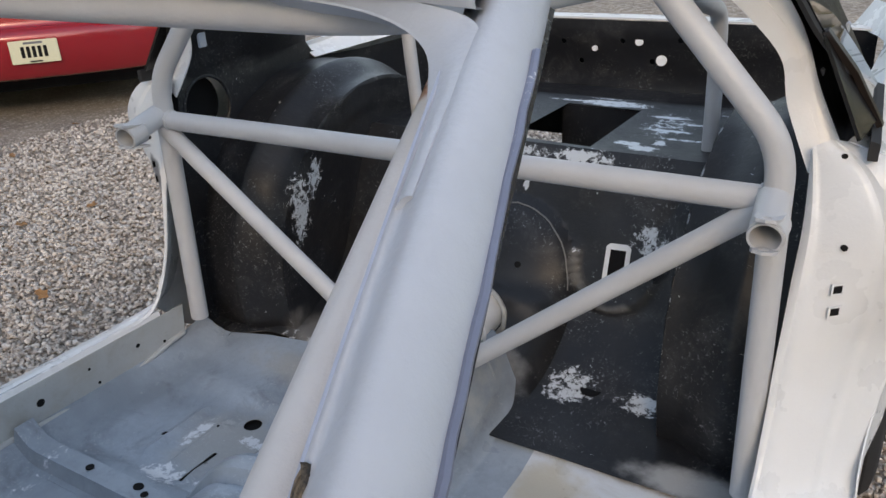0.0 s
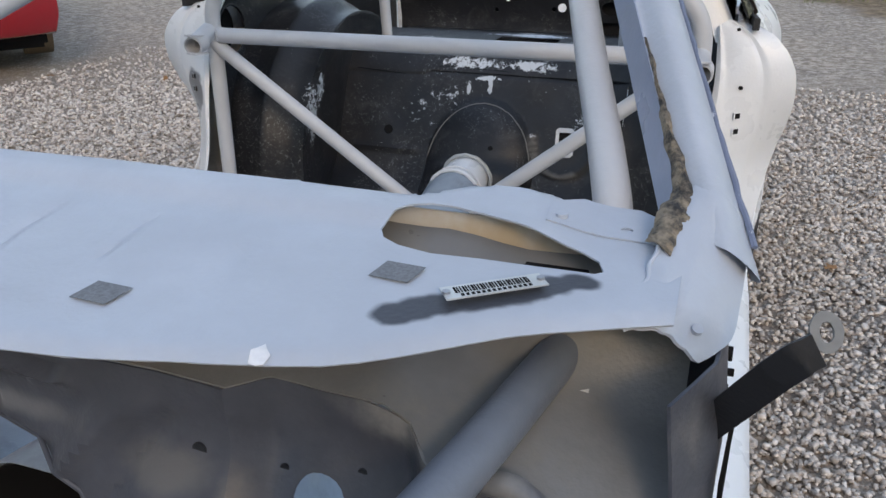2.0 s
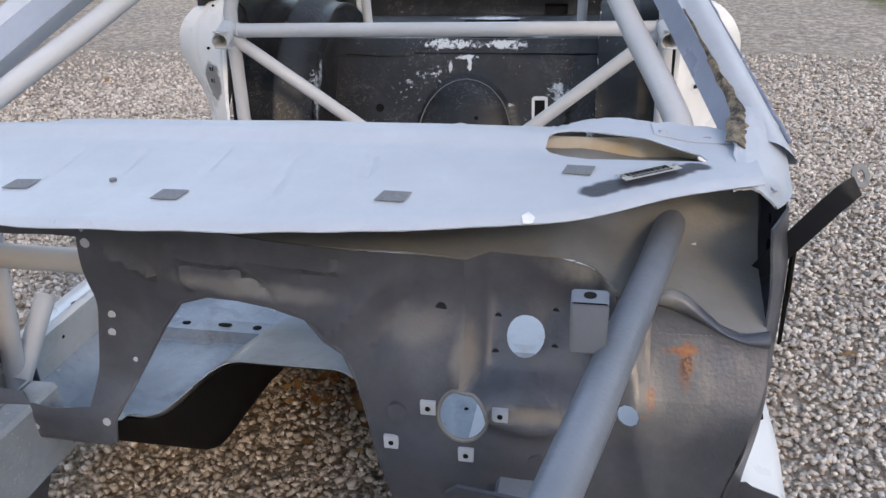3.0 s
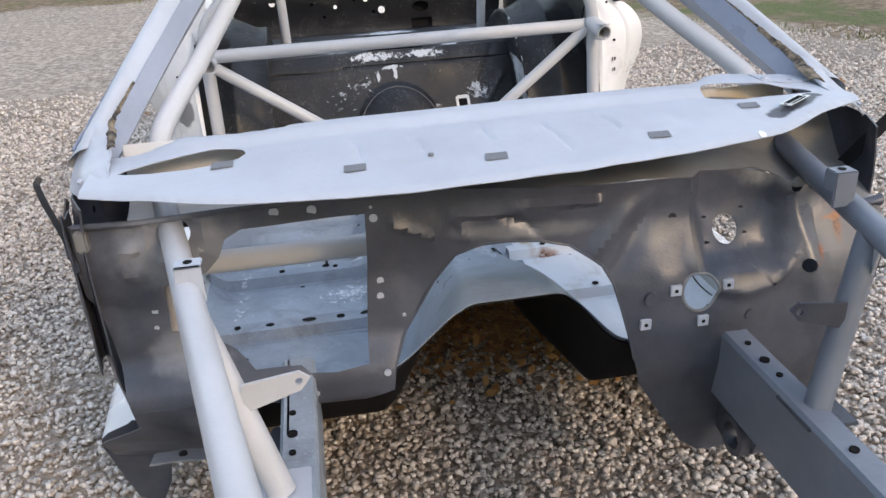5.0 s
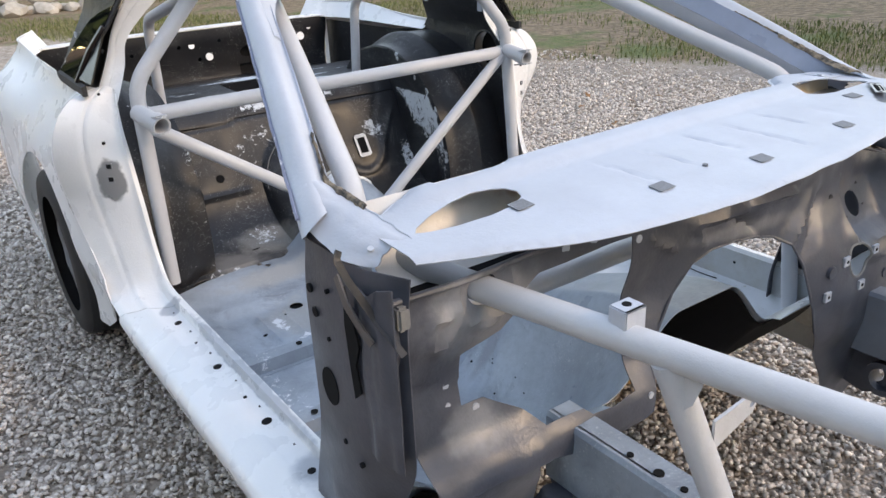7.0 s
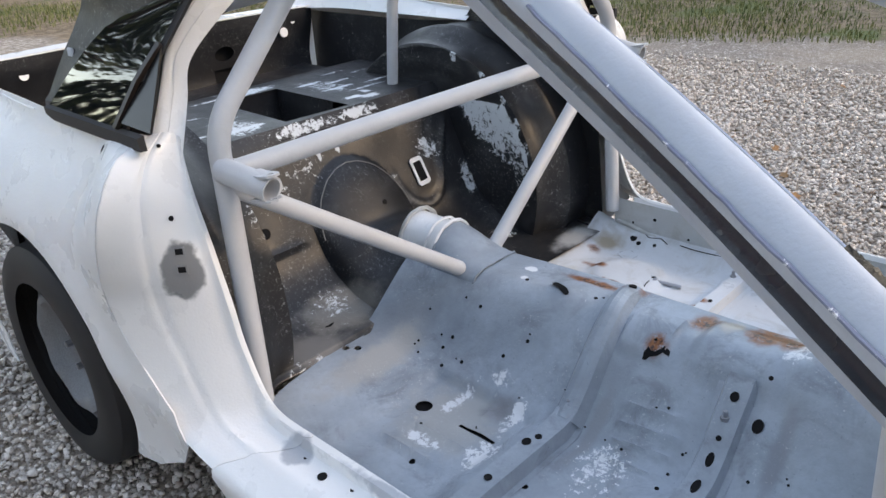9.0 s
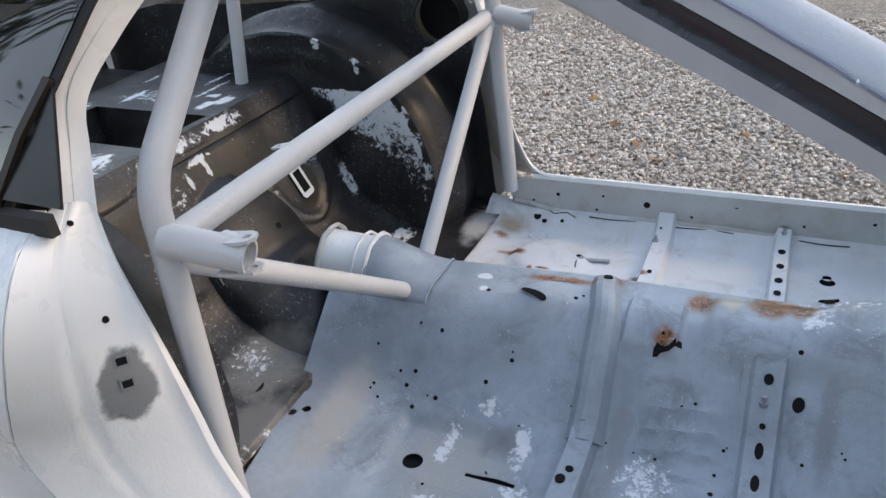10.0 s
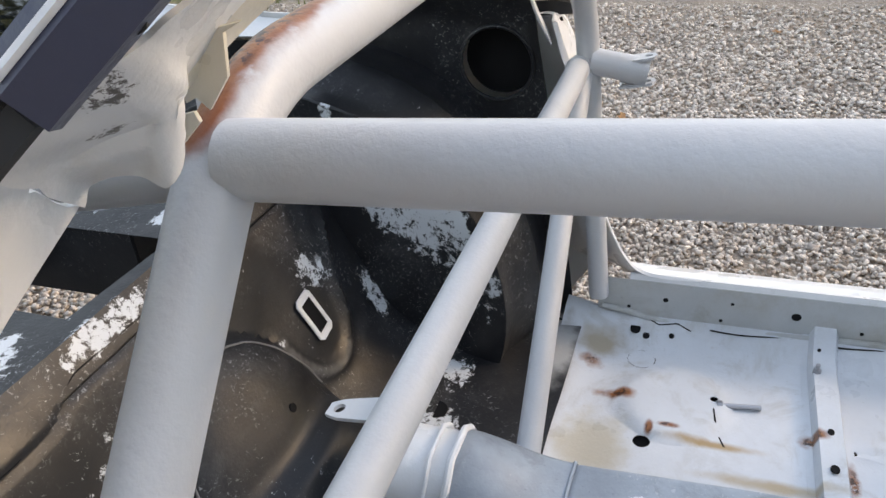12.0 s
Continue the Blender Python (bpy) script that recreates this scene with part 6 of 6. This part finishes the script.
# front frame rails
def rail(s, mat):
    x0, x1 = (0.388, 0.452) if s < 0 else (0.404, 0.460)
    lift = 0.0 if s < 0 else 0.011
    sec = [(x0, 0.42), (x0, 0.552 + lift), (x0 + 0.006, 0.56 + lift), (x1 - 0.006, 0.56 + lift), (x1, 0.552 + lift), (x1, 0.42)]
    ob = part("frame_rail", mirror(grid(lambda y, k: (sec[k][0], y, sec[k][1] - 0.03 * smooth(-0.5, -1.2, y)), span(-1.3, 0.02 if s < 0 else -0.085, 24), range(6), 0.003), s), mat, CAR, "boxed front frame rail", sharp=25)
    holes_on(ob, [(s * 0.43, y, 0.561 + lift, r) for y, r in ((-0.16, 0.006), (-0.22, 0.009), (-0.27, 0.006), (-0.48, 0.008), (-0.6, 0.006))])
    return ob


rail(-1, M_FLOOR)
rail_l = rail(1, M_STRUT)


def apron_point(t, k):
    """Torn wheelhouse sheet lying over the right-hand rail."""
    y = -0.005 - 0.46 * t
    x = -0.62 + 0.20 * k + 0.03 * noise.noise((t * 6, k * 3, 0))
    z = 0.33 + 0.030 * math.sin(math.pi * min(1, k * 0.9)) + 0.09 * k + 0.028 * noise.noise((t * 5, k * 4, 3.3)) - 0.05 * smooth(0.6, 1, t)
    return (x, y + 0.04 * noise.noise((k * 9, 1.0, t)) * t, z)


part("torn_apron", grid(apron_point, span(0, 1, 26), span(0, 1, 20), 0.0025), M_DARK, CAR, "dark torn wheelhouse sheet bent over the rail")
part("apron_flange", grid(lambda x, k: (x, -0.008 - 0.05 * k, 0.405 + 0.006 * noise.noise((x * 20, 0, 0)) + 0.012 * k), span(-0.72, -0.44, 16), span(0, 1, 4), 0.003), M_MAT_PAD, CAR, "grey lower flange with bolt holes")
for x in (-0.66, -0.60, -0.55, -0.49):
    part("hole", disc((x, -0.035, 0.413), (0, 0, 1), 0.008, 0.004, 12), M_HOLE, CAR)
# lower mount hanging from each rail, with a bushing eye
for s in (-1, 1):
    mnt = plate([(0.0, 0.56), (0.0, 0.40), (-0.06, 0.32), (-0.14, 0.30), (-0.23, 0.345), (-0.26, 0.42), (-0.24, 0.56)], [ring(-0.16, 0.362, 0.022)], lambda u, v: (s * 0.44, u + 0.02, v), 0.004, 0)
    mo = part("lower_mount", mnt, M_DARK, CAR, "dark sheet mount under the rail")
    part("bushing_eye", pipe([(s * 0.415, -0.165, 0.362), (s * 0.465, -0.165, 0.362)], 0.042, 0.014), M_DARK, mo)


# lower toe panel under the right-hand firewall
def toe_point(t, k):
    x = -0.728 + 0.20 * t - 0.10 * smooth(0.25, 0.6, k) * (1 - t)
    z = 0.530 - (0.20 + 0.07 * t) * k
    return (x, -0.046 + 0.16 * k * k + 0.03 * math.sin(math.pi * k) * (1 - t) + 0.006 * noise.noise((t * 5, k * 6, 8.0)), z)


part("toe_panel", grid(toe_point, span(0, 1, 16), span(0, 1, 18), 0.003), M_DARK, CAR, "dark rounded toe panel under the firewall")


# rear wheels
def wheel(s):
    t = empty("wheel", (s * 0.80, 2.12, 0.315))
    t.parent = CAR
    prof = [(-0.10, 0.215), (-0.108, 0.25), (-0.10, 0.29), (-0.085, 0.308), (-0.05, 0.314), (-0.045, 0.309), (-0.035, 0.309), (-0.03, 0.316), (0.03, 0.316), (0.035, 0.309), (0.045, 0.309), (0.05, 0.314), (0.085, 0.308), (0.10, 0.29), (0.108, 0.25), (0.10, 0.215)]
    bm = bmesh.new()
    rows = [[bm.verts.new((x, r * math.cos(a), r * math.sin(a))) for x, r in prof] for a in span(0, math.tau, 56)[:-1]]
    for a, b in zip(rows, rows[1:] + rows[:1]):
        for i in range(len(prof) - 1):
            bm.faces.new((a[i], a[i + 1], b[i + 1], b[i]))
    part("tyre", bm, M_RUBBER, t, "worn black tyre")
    part("rim", grid(lambda a, r: (s * (0.02 + 0.05 * smooth(0.10, 0.16, r) - 0.03 * smooth(0.16, 0.2, r) + 0.004 * math.sin(8 * a) * ridge(r, 0.15, 0.02)), r * math.cos(a), r * math.sin(a)), span(0, math.tau, 48), [0.03, 0.06, 0.08, 0.10, 0.12, 0.135, 0.15, 0.165, 0.18, 0.2, 0.216], 0.004), M_MAT_PAD, t, "dark steel rim")
    for i in range(5):
        a = math.tau * i / 5
        part("wheel_nut", disc((s * 0.035, 0.057 * math.cos(a), 0.057 * math.sin(a)), (1, 0, 0), 0.010, 0.012, 6), M_STEEL, t)


wheel(-1)
wheel(1)


# ---------------------------------------------------------------- red car
def red_car():
    car = empty("red_car", (0, 0, 0), label="parked dark red car with a licence plate on the gravel", category="car")
    prof = [(0.06, 0.27), (0.0, 0.30), (-0.05, 0.42), (-0.06, 0.54), (-0.04, 0.60), (0.02, 0.625), (0.06, 0.64), (0.08, 0.74), (0.12, 0.90), (0.20, 0.95), (0.65, 0.99), (1.3, 1.30), (2.3, 1.34), (3.0, 1.0), (4.2, 0.85), (4.4, 0.5), (4.25, 0.25)]

    def f(t, k):
        p = curve([(0, y, z) for y, z in prof], t)
        w = 0.90 - 0.22 * smooth(0.98, 1.33, p.z) - 0.04 * smooth(0.45, 0.25, p.z)
        x = w * math.copysign(abs(math.sin(k)) ** 0.6, k)
        return (x, p.y + 0.16 * (abs(x) / 0.9) ** 3 * (1 if p.y < 2 else -1), p.z)

    part("body", grid(f, span(0, 1, 90), span(-math.pi / 2, math.pi / 2, 36), 0), M_RED, car, "dark red body", sharp=60)
    for s in (-1, 1):
        arch = [(y0 - 0.34 * math.cos(a), 0.31 + 0.34 * math.sin(a)) for y0 in (1.0, 3.5) for a in span(radians(-5), radians(185), 14)]
        out = [(0.16, 0.30)] + arch[:15] + arch[15:] + [(4.1, 0.28), (4.1, 0.8), (3.0, 0.97), (0.7, 0.97), (0.25, 0.90), (0.15, 0.6)]
        part("side", plate(out, [], lambda u, v: (s * (0.895 - 0.03 * smooth(0.5, 0.3, v)), u, v), 0.004, 0.15), M_RED, car)
        for y in (1.0, 3.5):
            t = part("tyre", disc((s * 0.77, y, 0.31), (1, 0, 0), 0.31, 0.11, 36), M_TYRE_SUNLIT, car, "tyre with tan sunlight in its colour")
            part("rim", disc((s * 0.80, y, 0.31), (1, 0, 0), 0.20, 0.09, 24), M_STEEL, t)
        part("tail_light", block(s * 0.40, 0.02, 0.70, s * 0.80, 0.10, 0.86, 0.02), plain("lamp_red", (0.25, 0.01, 0.01), 0.15), car, "red tail light")
    part("mud_flap", block(-0.74, 0.62, 0.14, -0.46, 0.64, 0.34, 0.008), M_FLAP, car, "tan mud flap")
    part("mud_flap", block(0.46, 0.62, 0.14, 0.74, 0.64, 0.34, 0.008), M_FLAP, car, "tan mud flap")
    part("side_lamp", block(0.80, 0.14, 0.70, 0.862, 0.24, 0.76, 0.01), M_AMBER, car, "amber side lamp")
    part("underside", block(-0.80, 0.25, 0.16, 0.80, 4.0, 0.32, 0.03), M_HOLE, car)
    lp = part("licence_plate", block(-0.155, -0.082, 0.40, 0.155, -0.070, 0.555, 0.004), M_LICENCE, car, "pale yellowish licence plate with dark bars")
    for i in range(5):
        part("bar", block(-0.085 + 0.036 * i, -0.084, 0.44, -0.062 + 0.036 * i, -0.0815, 0.515, 0.001), M_HOLE, lp)
    part("bar", block(-0.06, -0.084, 0.53, 0.06, -0.0815, 0.545, 0.001), M_MAT_PAD, lp)
    part("bar", block(-0.04, -0.084, 0.408, 0.04, -0.0815, 0.418, 0.001), M_HOLE, lp)
    car.matrix_world = pose(-4.50, 3.56, 0.02, 0, 0, 50)


M_FLAP = plain("tan_rubber", (0.24, 0.17, 0.09), 0.7)
M_AMBER = plain("amber_lens", (0.55, 0.20, 0.03), 0.2)
# tyre rubber with the low sun's tan light mixed into its colour
M_TYRE_SUNLIT = plain("sunlit_tyre", (0.20, 0.14, 0.085), 0.8, 0, 0.3)
M_LICENCE = plain("plate_face", (0.72, 0.70, 0.52), 0.35, 0, 0.06)
red_car()


# ---------------------------------------------------------------- verge, rocks, leaves, trees
def blades(name, count, where, tall, mat, seed, label, category):
    """Many small blades in one mesh of its own."""
    rng = np.random.default_rng(seed)
    pts = where(rng, count)
    n = len(pts)
    h = rng.uniform(0.5, 1.0, n) * tall
    a = rng.uniform(0, math.tau, n)
    lean = rng.uniform(0.1, 0.7, n) * h
    w = h * 0.07 + 0.003
    dx, dy = np.cos(a), np.sin(a)
    x, y = pts[:, 0], pts[:, 1]
    v = np.empty((n, 4, 3))
    v[:, 0] = np.stack([x - dy * w, y + dx * w, np.zeros(n) - 0.01], -1)
    v[:, 1] = np.stack([x + dy * w, y - dx * w, np.zeros(n) - 0.01], -1)
    v[:, 2] = np.stack([x + dx * lean * 0.4 + dy * w * 0.7, y + dy * lean * 0.4 - dx * w * 0.7, h * 0.6], -1)
    v[:, 3] = np.stack([x + dx * lean, y + dy * lean, h], -1)
    f = (np.arange(n)[:, None] * 4 + np.array([0, 1, 2, 3])[None])
    me = bpy.data.meshes.new(name)
    me.from_pydata(v.reshape(-1, 3).tolist(), [], f.tolist())
    me.materials.append(mat)
    return tagged(new(name, me), label, category, kind="stuff")


def verge_spots(rng, count):
    x, y = rng.uniform(-14, 13, count * 6), rng.uniform(-1, 24, count * 6)
    side = 0.75 * x + 0.40 * y - 5.2
    e = np.maximum(side, y - 11.5)
    keep = (e > -0.1) & (np.sin(x * 1.3 + 1.3 * np.sin(y * 0.9)) + np.sin(y * 1.1 + 0.6 * x) > 0.35 + rng.uniform(-0.7, 0.7, len(x)))
    keep &= e < 6
    return np.stack([x[keep], y[keep]], -1)[:count]


def island_mat(name, a, b, rough=0.7):
    n = Nodes(name)
    isl = n.tree.nodes.new("ShaderNodeNewGeometry").outputs["Random Per Island"]
    return n.done(n.mix(isl, a, b), rough)


M_GRASS = island_mat("grass_blades", (0.06, 0.085, 0.02), (0.24, 0.24, 0.09))
blades("grass", 60000, verge_spots, 0.055, M_GRASS, 11, "short green grass growing on the verge", "grass")


def rock(seed, size):
    bm = bmesh.new()
    bmesh.ops.create_icosphere(bm, subdivisions=2, radius=1)
    for v in bm.verts:
        v.co *= 1 + 0.35 * noise.noise(v.co * 1.3 + Vector((seed * 7.1, 0, 0)))
        v.co = Vector((v.co.x * size, v.co.y * size * 0.8, v.co.z * size * 0.55))
    return bm


def rocks():
    mat = primer("field_stone", (0.42, 0.38, 0.33), 0.25, 0.8)
    r = random.Random(8)
    for i in range(26):
        size = r.uniform(0.14, 0.32)
        ob = part("rock", rock(i, size), mat, None, "pale rough field stone heaped by the grass", sharp=25)
        row = i % 2
        ob.location = (0.2 + 0.26 * (i // 2) + r.uniform(-0.1, 0.1), 15.6 + 0.3 * row + r.uniform(-0.15, 0.15), size * 0.3 + 0.18 * row * (i % 3 != 0))
        ob.rotation_euler = (r.uniform(-0.3, 0.3), r.uniform(-0.3, 0.3), r.uniform(0, 6))
        tagged(ob, category="rock", group="stones heaped by the grass")


rocks()


def leaf_mesh():
    bm = bmesh.new()
    pts = [(0, -0.03, 0), (0.012, -0.012, 0.002), (0.026, -0.004, 0.007), (0.013, 0.010, 0.003), (0.015, 0.026, 0.008), (0, 0.036, 0.004), (-0.014, 0.024, 0.009), (-0.012, 0.008, 0.002), (-0.027, -0.006, 0.008), (-0.011, -0.014, 0.001)]
    c = bm.verts.new((0, 0, 0.001))
    vs = [bm.verts.new(p) for p in pts]
    for a, b in zip(vs, vs[1:] + vs[:1]):
        bm.faces.new((c, a, b))
    thicken(bm, 0.0006)
    return bm


first = part("fallen_leaf", leaf_mesh(), M_LEAF, None, "dry brown fallen leaf lying on the gravel")
tagged(first, category="leaf", group="fallen leaves")
first.matrix_world = pose(1.86, 1.2, 0.012, 8, 5, 40)
lr = random.Random(21)
for i in range(46):
    if i % 2:
        x, y = lr.uniform(1.15, 4.2), lr.uniform(-0.6, 4.0)
    else:
        x, y = lr.uniform(-4.4, -1.2), lr.uniform(-0.8, 4.5)
    copy_thing(first, pose(x, y, 0.014, lr.uniform(-25, 25), lr.uniform(-25, 25), lr.uniform(0, 360)))


def litter(count=1600):
    """Brown leaves drifted under the car, too many to count."""
    rng = np.random.default_rng(15)
    c = np.stack([rng.normal(0.16, 0.22, count), rng.normal(0.98, 0.15, count), rng.uniform(0.006, 0.022, count)], -1)
    a = rng.uniform(0, math.tau, count)
    u = np.stack([np.cos(a), np.sin(a), rng.uniform(-0.5, 0.5, count)], -1)
    w = np.stack([-np.sin(a), np.cos(a), rng.uniform(-0.5, 0.5, count)], -1)
    r = rng.uniform(0.010, 0.026, count)[:, None]
    v = np.stack([c - u * r, c - w * r * 0.6, c + u * r * 0.4 - w * r * 0.3, c + u * r, c + w * r * 0.6], 1)
    me = bpy.data.meshes.new("leaf_litter")
    me.from_pydata(v.reshape(-1, 3).tolist(), [], (np.arange(count)[:, None] * 5 + np.arange(5)[None]).tolist())
    me.materials.append(island_mat("litter", (0.22, 0.085, 0.03), (0.58, 0.33, 0.13)))
    tagged(new("leaf_litter", me), "rusty brown leaves drifted on the gravel beneath the tunnel", "leaves", kind="stuff")


litter()


def tree(seed, tall):
    r = random.Random(seed)
    top = empty("tree", (0, 0, 0), label="broad green shade tree beside the gravel yard", category="tree", group="trees round the yard")
    trunk = [Vector((0, 0, -0.1))]
    for i in range(8):
        trunk.append(trunk[-1] + Vector((r.uniform(-0.15, 0.15), r.uniform(-0.15, 0.15), tall / 9)))

    def limb(path, r0, r1):
        bm = bmesh.new()
        rows = []
        for i, p in enumerate(path):
            rad = r0 + (r1 - r0) * i / (len(path) - 1)
            rows.append([bm.verts.new(p + Vector((rad * math.cos(a), rad * math.sin(a), 0))) for a in span(0, math.tau, 8)[:-1]])
        for a, b in zip(rows, rows[1:]):
            for j in range(8):
                bm.faces.new((a[j], a[(j + 1) % 8], b[(j + 1) % 8], b[j]))
        return bm

    wood = limb(trunk, 0.26, 0.05)
    tips = []
    for i in range(16):
        base = trunk[3 + i % 6]
        a = i * 2.4 + r.uniform(-0.3, 0.3)
        reach = r.uniform(1.4, 3.0) * (1.1 - 0.08 * (i % 6))
        path = [base + Vector((math.cos(a) * reach * t, math.sin(a) * reach * t, reach * 0.55 * t - 0.2 * t * t)) for t in (0, 0.33, 0.66, 1)]
        wood = merge(wood, limb(path, 0.09, 0.02))
        tips += path[1:] + [path[-1] + Vector((r.uniform(-0.5, 0.5), r.uniform(-0.5, 0.5), r.uniform(0, 0.6)))]
    part("trunk", wood, M_BARK, top, "grey bark trunk and limbs")
    rng = np.random.default_rng(seed)
    n = 8500
    c = np.array([list(tips[i % len(tips)]) for i in range(n)]) + rng.normal(0, 0.52, (n, 3)) * np.array([1, 1, 0.75])
    u = rng.normal(size=(n, 3))
    u /= np.linalg.norm(u, axis=1)[:, None]
    w = np.cross(u, rng.normal(size=(n, 3)))
    w /= np.linalg.norm(w, axis=1)[:, None]
    s = rng.uniform(0.07, 0.15, n)[:, None]
    v = np.stack([c - u * s, c + w * s * 0.55, c + u * s, c - w * s * 0.55], 1)
    me = bpy.data.meshes.new("crown")
    me.from_pydata(v.reshape(-1, 3).tolist(), [], (np.arange(n)[:, None] * 4 + np.arange(4)[None]).tolist())
    me.materials.append(M_FOLIAGE)
    ob = new("crown", me)
    ob.parent = top
    return top


M_BARK = plain("bark", (0.13, 0.10, 0.08), 0.85, 0, 0.35, 12)
M_FOLIAGE = island_mat("foliage", (0.018, 0.034, 0.010), (0.058, 0.080, 0.026), 0.6)
big = tree(31, 8.5)
big.matrix_world = pose(-16.5, 3.0, 0, 0, 0, 0)
for x, y, turn, size in ((-15.5, -2.5, 70, 1.0), (-17.5, -8.0, 140, 1.1), (-12.0, -12.5, 200, 1.05), (-6.5, -15.5, 30, 1.1), (-1.0, -17.0, 100, 1.0), (3.0, -18.5, 160, 1.1), (9.5, -15.0, 250, 1.0), (-24.0, 8.0, 45, 1.5), (-24.0, 15.0, 300, 1.2), (-27.0, 25.0, 80, 1.0), (-28.0, 17.0, 200, 1.6), (-27.0, 0.0, 20, 2.2), (-1.5, 30.0, 10, 1.9), (6.0, 30.0, 220, 2.2), (15.5, -9.5, 310, 1.1), (18.5, -4.0, 20, 1.0)):
    t = copy_thing(big, pose(x, y, 0, 0, 0, turn))
    t.scale = (size, size, size)


def horizon_greenery(count=40000):
    """Dense unseen greenery, added to block bright horizon sky between the far trunks."""
    rng = np.random.default_rng(77)
    a = rng.uniform(0, math.tau, count)
    r = rng.uniform(31, 36, count)
    top = 6.5 + 1.6 * np.sin(a * 7) + 1.2 * np.sin(a * 17 + 1)
    c = np.stack([r * np.cos(a), 2 + r * np.sin(a), rng.uniform(0, 1, count) ** 0.8 * top], -1)
    u = rng.normal(size=(count, 3))
    u /= np.linalg.norm(u, axis=1)[:, None]
    w = np.cross(u, rng.normal(size=(count, 3)))
    w /= np.linalg.norm(w, axis=1)[:, None]
    s = rng.uniform(0.25, 0.55, count)[:, None]
    v = np.stack([c - u * s, c + w * s * 0.55, c + u * s, c - w * s * 0.55], 1)
    me = bpy.data.meshes.new("horizon_greenery")
    me.from_pydata(v.reshape(-1, 3).tolist(), [], (np.arange(count)[:, None] * 4 + np.arange(4)[None]).tolist())
    me.materials.append(M_FOLIAGE)
    tagged(new("horizon_greenery", me), "unseen ring of dark greenery that blocks the bright horizon", "shrubs", kind="stuff")


horizon_greenery()
